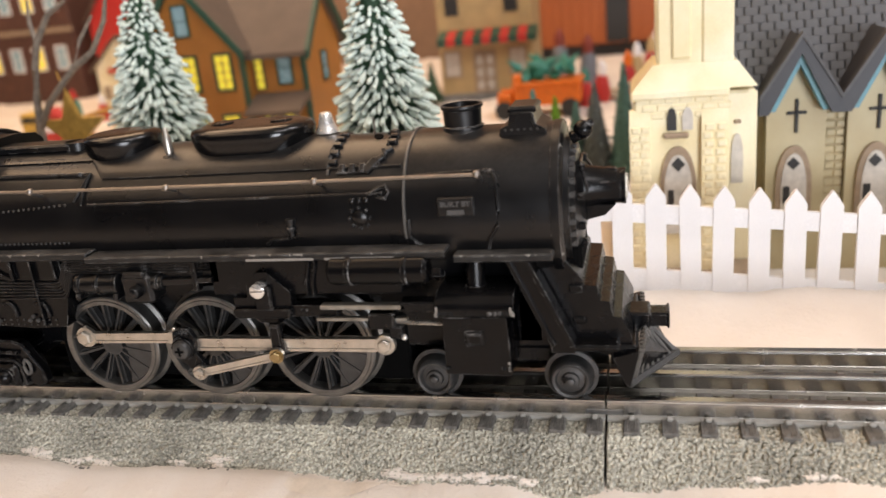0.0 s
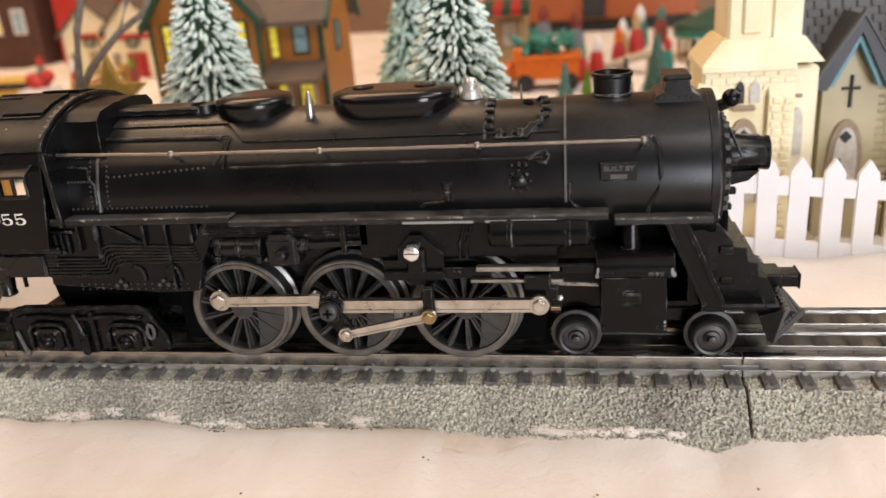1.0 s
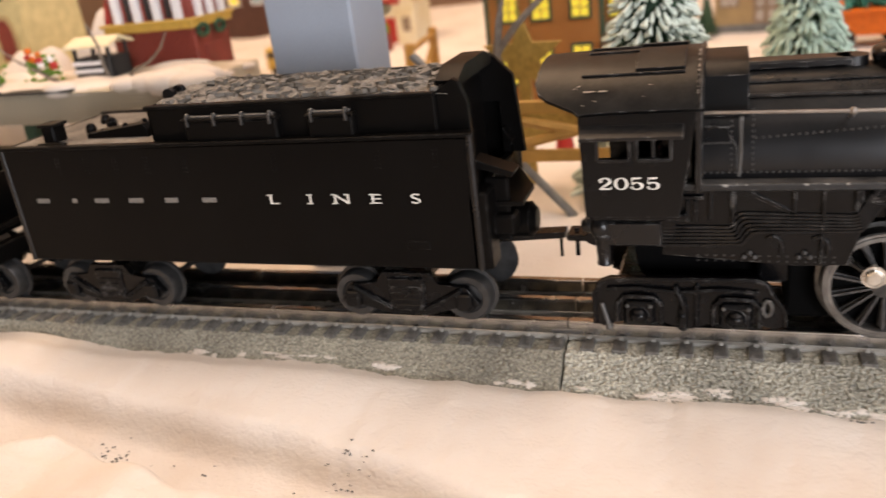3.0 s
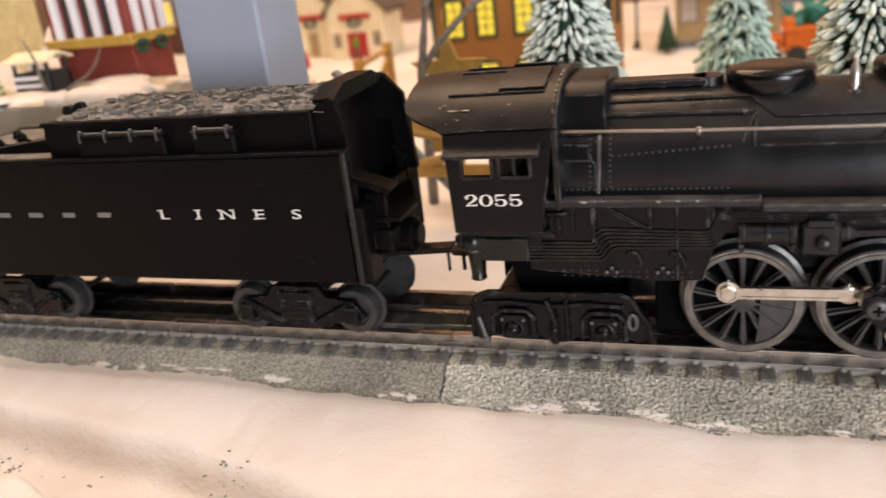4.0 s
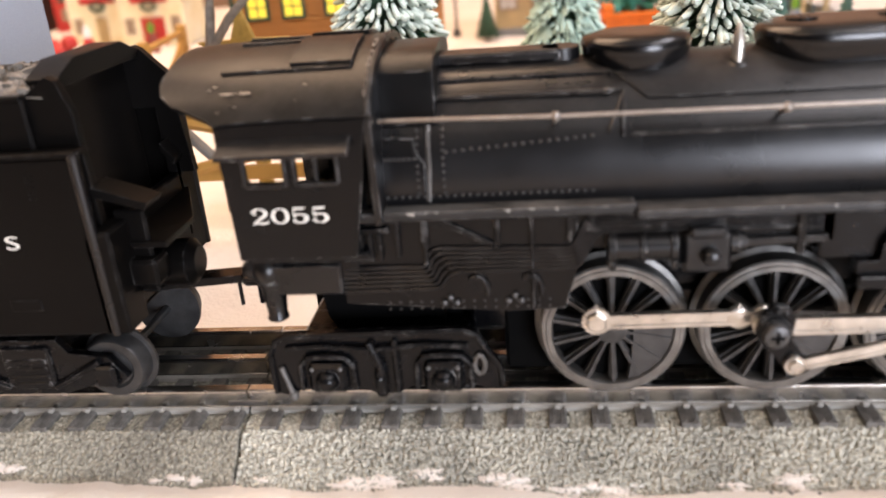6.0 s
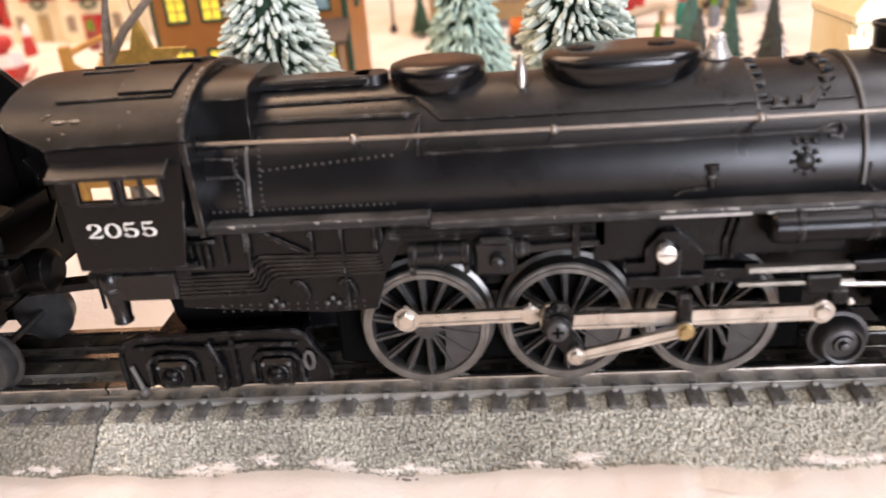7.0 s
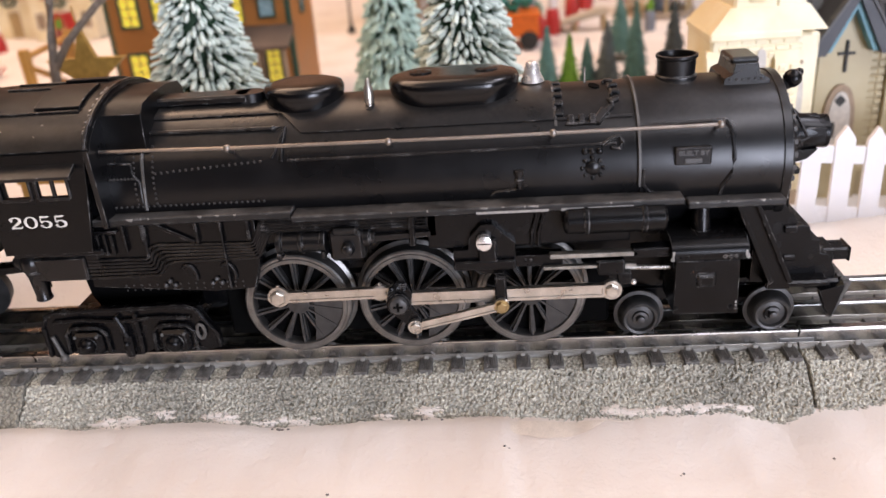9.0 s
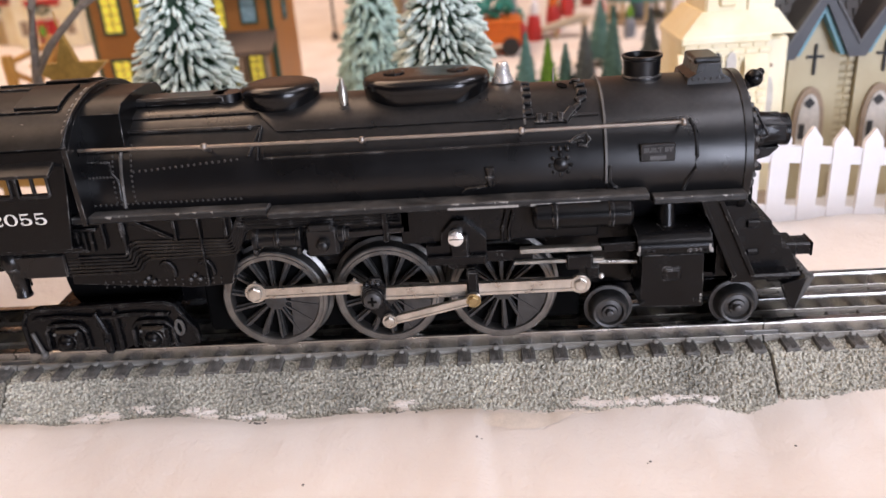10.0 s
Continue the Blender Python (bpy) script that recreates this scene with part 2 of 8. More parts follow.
# ---- mesh helpers ----
class Geo:
    """Collects vertices and faces of one part."""

    def __init__(self):
        self.v, self.f = [], []

    def add(self, verts, faces, m=None):
        k = len(self.v)
        self.v += [tuple(m @ Vector(p)) if m else tuple(p) for p in verts]
        self.f += [tuple(i + k for i in f) for f in faces]
        return self

    def box(self, x0, x1, y0, y1, z0, z1, c=0.0003, m=None):
        """A box with chamfered edges."""
        lo, hi = (min(x0, x1), min(y0, y1), min(z0, z1)), (max(x0, x1), max(y0, y1), max(z0, z1))
        c = min(c, *[(hi[i] - lo[i]) * 0.45 for i in range(3)])
        vs, key = [], {}
        for sx in (0, 1):
            for sy in (0, 1):
                for sz in (0, 1):
                    s = (sx, sy, sz)
                    for ax in range(3):
                        p = [hi[i] if s[i] else lo[i] for i in range(3)]
                        for i in range(3):
                            if i != ax:
                                p[i] += -c if s[i] else c
                        key[(s, ax)] = len(vs)
                        vs.append(p)
        fs = []
        for ax in range(3):
            u, w = (ax + 1) % 3, (ax + 2) % 3
            for side in (0, 1):
                q = []
                for a, b in ((0, 0), (1, 0), (1, 1), (0, 1)):
                    s = [0, 0, 0]
                    s[ax], s[u], s[w] = side, a, b
                    q.append(key[(tuple(s), ax)])
                fs.append(q if side else q[::-1])
        for ax in range(3):
            u, w = (ax + 1) % 3, (ax + 2) % 3
            for a in (0, 1):
                for b in (0, 1):
                    s0, s1 = [0, 0, 0], [0, 0, 0]
                    s0[u] = s1[u] = a
                    s0[w] = s1[w] = b
                    s1[ax] = 1
                    s0, s1 = tuple(s0), tuple(s1)
                    q = [key[(s0, u)], key[(s1, u)], key[(s1, w)], key[(s0, w)]]
                    fs.append(q if a != b else q[::-1])
        for s in [(i, j, k) for i in (0, 1) for j in (0, 1) for k in (0, 1)]:
            q = [key[(s, 0)], key[(s, 1)], key[(s, 2)]]
            fs.append(q if sum(s) % 2 else q[::-1])
        return self.add(vs, fs, m)

    def lathe(self, profile, origin, axis="x", seg=24, squash=(1, 1), m=None):
        """A turned shape: profile rows (along, radius) about the axis through origin."""
        vs, fs = [], []
        for a, r in profile:
            for k in range(seg):
                t = 2 * math.pi * k / seg
                u, w = r * math.cos(t) * squash[0], r * math.sin(t) * squash[1]
                p = {"x": (a, u, w), "y": (w, a, u), "z": (u, w, a)}[axis]
                vs.append([p[i] + origin[i] for i in range(3)])
        n = len(profile)
        for j in range(n - 1):
            for k in range(seg):
                l = (k + 1) % seg
                fs.append((j * seg + k, j * seg + l, (j + 1) * seg + l, (j + 1) * seg + k)[::-1])
        fs.append(tuple(range(seg)))
        fs.append(tuple(range((n - 1) * seg, n * seg))[::-1])
        fs = [f[::-1] for f in fs]
        if profile[-1][0] < profile[0][0]:
            fs = [f[::-1] for f in fs]
        return self.add(vs, fs, m)

    def cyl(self, p0, p1, r0, r1=None, seg=12, m=None):
        """A round bar from p0 to p1."""
        p0, p1 = Vector(p0), Vector(p1)
        d = p1 - p0
        turn = d.to_track_quat("Z", "Y").to_matrix().to_4x4()
        t = Matrix.Translation(p0) @ turn
        g = Geo().lathe([(0, r0), (d.length, r0 if r1 is None else r1)], (0, 0, 0), "z", seg)
        return self.add([t @ Vector(v) for v in g.v], g.f, m)

    def tube(self, pts, r, seg=8, m=None):
        """A bent round bar through points."""
        pts = [Vector(p) for p in pts]
        vs, fs = [], []
        up = Vector((0.13, 0.21, 0.97))
        for i, p in enumerate(pts):
            d = (pts[min(i + 1, len(pts) - 1)] - pts[max(i - 1, 0)]).normalized()
            a = d.cross(up).normalized() if abs(d.dot(up)) < 0.98 else d.cross(Vector((1, 0, 0))).normalized()
            b = d.cross(a)
            rr = r[i] if isinstance(r, (list, tuple)) else r
            for k in range(seg):
                t = 2 * math.pi * k / seg
                vs.append(p + a * rr * math.cos(t) + b * rr * math.sin(t))
        for j in range(len(pts) - 1):
            for k in range(seg):
                l = (k + 1) % seg
                fs.append((j * seg + k, j * seg + l, (j + 1) * seg + l, (j + 1) * seg + k))
        fs.append(tuple(range(seg))[::-1])
        fs.append(tuple(range((len(pts) - 1) * seg, len(pts) * seg)))
        return self.add(vs, fs, m)

    def prism(self, poly, axis, a, b, m=None):
        """A flat outline pushed out along an axis from a to b; the outline holds the other two coordinates in x, y, z order."""
        n = len(poly)
        def at(p, h):
            return {"x": (h, p[0], p[1]), "y": (p[0], h, p[1]), "z": (p[0], p[1], h)}[axis]
        area = sum(poly[i][0] * poly[(i + 1) % n][1] - poly[(i + 1) % n][0] * poly[i][1] for i in range(n))
        vs = [at(p, a) for p in poly] + [at(p, b) for p in poly]
        fs = [tuple(range(n))[::-1], tuple(range(n, 2 * n))] + [(i, (i + 1) % n, n + (i + 1) % n, n + i) for i in range(n)]
        flip = (area < 0) != (b < a) != (axis == "y")
        return self.add(vs, [f[::-1] for f in fs] if flip else fs, m)

    def ball(self, c, r, seg=12, squash=(1, 1, 1), m=None):
        rows = max(4, seg // 2)
        vs, fs = [], []
        for j in range(rows + 1):
            a = -math.pi / 2 + math.pi * j / rows
            for k in range(seg):
                t = 2 * math.pi * k / seg
                rr = max(math.cos(a), 1e-3)
                vs.append((c[0] + r * rr * math.cos(t) * squash[0], c[1] + r * rr * math.sin(t) * squash[1], c[2] + r * math.sin(a) * squash[2]))
        for j in range(rows):
            for k in range(seg):
                l = (k + 1) % seg
                fs.append((j * seg + k, j * seg + l, (j + 1) * seg + l, (j + 1) * seg + k))
        return self.add(vs, fs, m)


def mesh_of(name, g, material, angle=35):
    me = bpy.data.meshes.new(name)
    me.from_pydata(g.v, [], g.f)
    me.polygons.foreach_set("use_smooth", [True] * len(me.polygons))
    me.set_sharp_from_angle(angle=radians(angle))
    me.materials.append(material)
    return me


ORIGIN = {}


def thing(name, at, label, category, group="", kind=""):
    ob = new(name)
    ob.location = at
    ob.empty_display_size = 0.01
    ORIGIN[ob] = Vector(at)
    return tagged(ob, label, category, group, kind)


def part(name, g, material, parent=None, label="", angle=35):
    """One mesh under its thing or part; the geometry is given in the world's places."""
    base = ORIGIN.get(parent, Vector((0, 0, 0)))
    h = Geo()
    h.v, h.f = [(v[0] - base.x, v[1] - base.y, v[2] - base.z) for v in g.v], g.f
    ob = new(name, mesh_of(name, h, material, angle))
    ob.parent = parent
    ORIGIN[ob] = base
    return tagged(ob, label)


def piece(name, mesh, parent, at, turn=0.0):
    """One more object on a shared mesh, at a place in the world."""
    ob = new(name, mesh)
    ob.parent = parent
    ob.location = Vector(at) - ORIGIN.get(parent, Vector((0, 0, 0)))
    ob.rotation_euler[2] = turn
    return ob


def solo(name, g, material, label, category, group="", kind="", angle=35):
    return tagged(new(name, mesh_of(name, g, material, angle)), label, category, group, kind)


def lettering(text, size, stretch=1.0, bold=0.0, depth=0.0002):
    """The outline of a text as a mesh in the x, z plane, facing -y, from the lower left corner."""
    cu = bpy.data.curves.new("lettering", "FONT")
    cu.body, cu.size, cu.extrude, cu.offset, cu.resolution_u = text, size, depth, bold, 4
    ob = new("lettering", cu)
    me = bpy.data.meshes.new_from_object(ob.evaluated_get(bpy.context.evaluated_depsgraph_get()))
    bpy.data.objects.remove(ob)
    g = Geo()
    g.v = [(v.co.x * stretch, -v.co.z, v.co.y) for v in me.vertices]
    g.f = [tuple(p.vertices) for p in me.polygons]
    bpy.data.meshes.remove(me)
    return g


def shifted(g, x, y, z, m=None):
    h = Geo()
    t = Matrix.Translation((x, y, z)) @ (m or Matrix())
    return h.add([t @ Vector(v) for v in g.v], g.f)


# ---- room ----
def slab(name, x0, x1, y0, y1, z0, z1, material, label, category):
    return solo(name, Geo().box(x0, x1, y0, y1, z0, z1, 0.002), material, label, category, kind="structure")


wall_paint = mat("dim_wall_paint", (0.17, 0.155, 0.14), 0.8, vary=0.2, scale=3, fine=60)
ceiling_paint = mat("ceiling_paint", (0.75, 0.72, 0.66), 0.9, vary=0.08, scale=2, fine=60)
north_paint = mat("warm_brown_wall_paint", (0.36, 0.21, 0.125), 0.8, vary=0.2, scale=3, fine=60)
slab("floor", -3, 3, -2.6, 2.6, -0.85, -0.80, wall_paint, "dark carpeted room floor under the layout table", "floor")
slab("ceiling", -3, 3, -2.6, 2.6, 1.55, 1.60, ceiling_paint, "plain off-white room ceiling above the layout", "ceiling")
slab("wall_north", -3, 3, 1.6, 1.66, -0.8, 1.55, north_paint, "dim brown wall behind the layout", "wall")
solo("wall_south", Geo().box(-3, 0.6, -2.6, -2.54, -0.8, 1.55, 0.002).box(1.9, 3, -2.6, -2.54, -0.8, 1.55, 0.002).box(0.6, 1.9, -2.6, -2.54, -0.8, -0.33, 0.002).box(0.6, 1.9, -2.6, -2.54, 0.67, 1.55, 0.002), wall_paint, "dim brown wall behind the camera", "wall", kind="structure")
window_white = mat("white_window_paint", (0.75, 0.74, 0.70), 0.5, vary=0.08, scale=10)
win = solo("window_1", Geo().box(0.56, 0.62, -2.59, -2.52, -0.38, 0.72, 0.004).box(1.88, 1.94, -2.59, -2.52, -0.38, 0.72, 0.004).box(0.62, 1.88, -2.59, -2.52, 0.65, 0.72, 0.004).box(0.62, 1.88, -2.59, -2.50, -0.38, -0.31, 0.004), window_white, "white framed window in the wall behind the camera", "window", kind="structure")
part("window_bar", Geo().box(1.235, 1.265, -2.585, -2.545, -0.31, 0.65, 0.003), window_white, win)
slab("wall_west", -3, -2.94, -2.54, 1.6, -0.8, 1.55, wall_paint, "dim brown side wall of the room", "wall")
slab("wall_east", 2.94, 3, -2.54, 1.6, -0.8, 1.55, wall_paint, "dim brown side wall of the room", "wall")

# ---- snow ground ----
def soft_step(v):
    return 0.5 + 0.5 * math.tanh(v / 2)


EDGE = ((-0.62, 0.0116), (-0.526, 0.0111), (-0.477, 0.0104), (-0.425, 0.0066), (-0.386, 0.0062), (-0.343, 0.0070), (-0.306, 0.0055), (-0.254, 0.0040), (-0.227, 0.0032), (-0.202, 0.0045), (-0.165, 0.0020), (-0.123, 0.0030), (-0.093, 0.0038), (-0.058, 0.0030), (-0.03, 0.0035), (-0.012, 0.0014), (0.005, 0.0035), (0.036, 0.0056), (0.066, 0.0070), (0.12, 0.0080), (0.4, 0.0085))


def edge_height(x):
    """How high the snow lies against the near side of the roadbed."""
    h = EDGE[0][1] if x < EDGE[0][0] else EDGE[-1][1]
    for (a, ha), (b, hb) in zip(EDGE, EDGE[1:]):
        if a <= x <= b:
            u = (x - a) / (b - a)
            h = ha + (hb - ha) * u * u * (3 - 2 * u)
    return h + 0.0007 * noise.noise((x * 75, 1.7, 0)) + 0.0005 * noise.noise((x * 210, 2.7, 0))


# where the cotton sheet dips and swells again in front of the tender
VALLEY = ((-0.60, -0.052), (-0.467, -0.056), (-0.41, -0.060), (-0.345, -0.069), (-0.296, -0.077), (-0.24, -0.090))
BILLOW = ((-0.60, -0.095), (-0.436, -0.089), (-0.418, -0.080), (-0.377, -0.091), (-0.355, -0.098), (-0.335, -0.096), (-0.30, -0.100), (-0.24, -0.115))


def line_at(rows, x):
    for (a, ya), (b, yb) in zip(rows, rows[1:]):
        if a <= x <= b:
            return ya + (yb - ya) * (x - a) / (b - a)
    return rows[0][1] if x < rows[0][0] else rows[-1][1]


def ground_height(x, y):
    n = noise.noise
    h = 0.0012 * n((x * 9, y * 9, 0.3)) + 0.0007 * n((x * 40, y * 40, 2.3)) + (0.00035 * n((x * 140, y * 110, 5.3)) if y < -0.03 else 0)
    if y < 0:
        e = edge_height(x)
        k = min(max((-0.040 - y) / 0.055, 0), 1)
        near = e * (1 - k * k * (3 - 2 * k))
        v_at, b_at = line_at(VALLEY, x) + 0.003 * n((x * 28, 3.1, 0)), line_at(BILLOW, x) + 0.005 * n((x * 45, 6.1, 0))
        left = soft_step(-(x + 0.262) * 60)
        def ease(u):
            u = min(max(u, 0), 1)
            return u * u * (3 - 2 * u)
        drop = left * (-0.0130 * ease((v_at - y) / 0.010) + (0.0165 + 0.004 * n((x * 20, y * 20, 9.1))) * ease((b_at - y) / 0.009))
        drop += left * (0.0026 * n((x * 55, y * 70, 4.2)) + 0.0012 * abs(n((x * 90, y * 60, 8.8)))) * ease((v_at - y) / 0.02)
        return h + near + drop + 0.0018 * soft_step(-(x + 0.0935 + 0.003 * n((y * 60, 0.5, 0))) * 1500) * max(0, min(1, (-0.036 - y) / 0.006)) - 0.0008
    k = min(max((y - 0.045) / 0.06, 0), 1)
    h = h * (1 + 2 * k) + 0.006 * k * (3 - 2 * k) * k * math.exp(-max(0, y - 0.2) * 6) + 0.0018 * n((x * 30, y * 30, 5.0)) * k
    # the sheet sags behind the picket fence, under the church
    sag = soft_step((x + 0.002) * 400) * soft_step((0.262 - x) * 400) * soft_step((y - 0.112) * 900) * soft_step((0.272 - y) * 500)
    return h * (1 - sag) - 0.0102 * sag


def ground():
    def steps(rows):
        out = []
        for a, b, d in rows:
            n = max(1, round((b - a) / d))
            out += [a + (b - a) * i / n for i in range(n)]
        return out + [rows[-1][1]]
    xs = steps([(-1.8, -0.8, 0.02), (-0.8, 0.35, 0.0022), (0.35, 1.8, 0.02)])
    ys = steps([(-0.42, -0.2, 0.01), (-0.2, -0.03, 0.0015), (-0.03, 0.03, 0.006), (0.03, 0.18, 0.004), (0.18, 1.3, 0.012)])
    g = Geo()
    for y in ys:
        for x in xs:
            z = -0.006 if abs(y) < 0.031 else ground_height(x, y)
            g.v.append((x, y, z))
    n = len(xs)
    g.f = [(j * n + i, j * n + i + 1, (j + 1) * n + i + 1, (j + 1) * n + i) for j in range(len(ys) - 1) for i in range(n - 1)]
    solo("ground", g, snow_mat, "soft white cotton snow sheet laid over the layout table", "snow", kind="structure", angle=80)


ground()
table_wood = mat("table_wood", (0.30, 0.20, 0.12), 0.6, vary=0.4, scale=25)
solo("layout_table", Geo().box(-1.8, 1.8, -0.42, 1.3, -0.05, -0.022, 0.003).box(-1.7, -1.6, -0.35, -0.25, -0.8, -0.05).box(1.6, 1.7, -0.35, -0.25, -0.8, -0.05).box(-1.7, -1.6, 1.1, 1.2, -0.8, -0.05).box(1.6, 1.7, 1.1, 1.2, -0.8, -0.05), table_wood, "wooden layout table under the snow sheet", "table", kind="structure")

# ---- track ----
RAIL_TOP, TIE_TOP, PITCH = 0.0195, 0.0138, 0.254 / 24


def track():
    rng = np.random.default_rng(5)
    table = rng.random((256, 256, 3))
    def stones(x, y, cell, amp):
        """Height of moulded stones: round heads with sharp gaps between them."""
        u, v = x / cell, y / cell
        iu, iv = np.floor(u).astype(int), np.floor(v).astype(int)
        best, lift = np.full(u.shape, 9.0), np.zeros(u.shape)
        for du in (-1, 0, 1):
            for dv in (-1, 0, 1):
                q = table[(iu + du) % 256, (iv + dv) % 256]
                d = (iu + du + q[..., 0] - u) ** 2 + (iv + dv + q[..., 1] - v) ** 2
                near_one = d < best
                best = np.where(near_one, d, best)
                lift = np.where(near_one, q[..., 2], lift)
        return amp * (0.30 - np.minimum(best, 0.7) + 0.35 * (lift - 0.5))
    def bed(x0, x1, fine, relief=1.0):
        g = Geo()
        nx = int((x1 - x0) / (0.00029 if fine else 0.004))
        prof = []
        m = 68 if fine else 4
        for i in range(m + 1):
            u = i / m
            if u < 0.90:
                v = u / 0.90
                prof.append((-0.0420 + 0.0145 * v, -0.001 + 0.0126 * v, -0.64, 0.77, 0))
            else:
                v = (u - 0.90) / 0.10
                prof.append((-0.0275 + 0.0013 * v, 0.0116 + 0.0011 * v, -0.5, 0.86, 0))
        m2 = 34 if fine else 2
        for i in range(1, m2 + 1):
            prof.append((-0.0262 + (0.0262 - 0.0165 if fine else 0.0262) * i / m2, 0.0123, 0, 1, 1))
        if fine:
            for i in range(1, 61):
                prof.append((-0.0165 + 0.0425 * i / 60, 0.0123, 0, 1, 1))
        pr = np.array(prof)
        xs = np.linspace(x0, x1, nx + 1)
        X, Y = np.meshgrid(xs, pr[:, 0])
        along = np.concatenate([[0], np.cumsum(np.hypot(np.diff(pr[:, 0]), np.diff(pr[:, 1])))])
        A = np.repeat(along[:, None], nx + 1, 1)
        flat = pr[:, 4][:, None] > 0
        h = np.where(flat, stones(X, A, 0.00078, 0.0017), stones(X + 0.0003 * np.sin(A * 2100), A, 0.00080, 0.0018) + stones(X + 0.3, A + 0.2, 0.0031, 0.00045))
        h = h * relief
        h[:, 0] -= 0.0006
        h[:, -1] -= 0.0006
        V = np.stack([X, Y + pr[:, 2][:, None] * h, pr[:, 1][:, None] + pr[:, 3][:, None] * h], -1).reshape(-1, 3)
        g.v = [tuple(p) for p in V.tolist()]
        n = nx + 1
        g.f = [(j * n + i, j * n + i + 1, (j + 1) * n + i + 1, (j + 1) * n + i) for j in range(len(prof) - 1) for i in range(nx)]
        return g
    bed_shape = [(-0.0415, -0.0035), (-0.0272, 0.0095), (-0.0258, 0.0108), (0.0265, 0.0112), (0.0285, 0.0104), (0.044, -0.002)]
    tie_g = Geo().box(-0.0023, 0.0023, -0.0263, 0.0263, 0.0105, TIE_TOP, 0.0003)
    for s in (-1, 1):
        for k in range(6):
            w = 0.00022 + 0.00010 * (k * 5 % 3)
            tie_g.box(-0.0021 + 0.00070 * k, -0.0021 + 0.00070 * k + w, s * (0.0178 + 0.0005 * (k * 2 % 3)), s * (0.0260 - 0.0007 * (k % 3)), TIE_TOP - 0.0002, TIE_TOP + 0.00028, 0.0001)
    tie_mesh = mesh_of("tie", tie_g, tie_mat)
    spike_mesh = mesh_of("spike", Geo().box(-0.0008, 0.0008, -0.0008, 0.0008, TIE_TOP - 0.0002, TIE_TOP + 0.0012, 0.0003), rail_base_mat)
    for n in range(-4, 3):
        x0, x1 = n * 0.254, (n + 1) * 0.254
        sec = thing("track_section", ((x0 + x1) / 2, 0, 0), "grey plastic roadbed track section with three metal rails", "track", "train track sections")
        stone_mat = ballast if n >= -1 else ballast_brown
        part("roadbed", Geo().prism(bed_shape, "x", x0 + 0.0004, x1 - 0.0004), stone_mat, sec, "grey moulded ballast", angle=20)
        part("ballast", bed(x0 + 0.0004, x1 - 0.0004, -2 <= n <= 0, 1.0 if n >= -1 else 0.6), stone_mat, sec, "grey moulded stones", angle=60)
        for y, label in ((-0.0164, "worn nickel rail"), (0, "worn nickel centre rail"), (0.0164, "worn nickel rail")):
            half = [(0.0015, TIE_TOP - 0.0006), (0.0015, TIE_TOP + 0.0003), (0.0012, TIE_TOP + 0.0007), (0.0011, RAIL_TOP - 0.0013), (0.0016, RAIL_TOP - 0.0011), (0.0018, RAIL_TOP - 0.0008), (0.0017, RAIL_TOP - 0.0003), (0.0012, RAIL_TOP)]
            g = Geo().prism([(y - a, z) for a, z in half] + [(y + a, z) for a, z in half[::-1]], "x", x0 + 0.0003, x1 - 0.0003)
            r = part("rail", g, rail_mat, sec, label, angle=25)
            part("rail_foot", Geo().prism([(y - 0.0026, TIE_TOP - 0.0010), (y - 0.0025, TIE_TOP + 0.0000), (y - 0.0014, TIE_TOP + 0.0005), (y + 0.0014, TIE_TOP + 0.0005), (y + 0.0025, TIE_TOP + 0.0000), (y + 0.0026, TIE_TOP - 0.0010)], "x", x0 + 0.0003, x1 - 0.0003), rail_base_mat, r, "pale flat rail foot")
        part("joiner", Geo().box(x1 - 0.006, x1 + 0.005, -0.0178, -0.0168, TIE_TOP + 0.0006, TIE_TOP + 0.0024, 0.0003), blackrail_mat, sec, "rail joiner")
        for k in range(24):
            x = x0 + (k + 0.5) * PITCH + 0.0020
            piece("tie", tie_mesh, sec, (x, 0, 0))
            if -0.6 < x < 0.3:
                for y in (-0.0190, 0.0190):
                    piece("spike", spike_mesh, sec, (x, y, 0))


track()


def slope_y(z):
    return -0.0408 + 1.19 * z


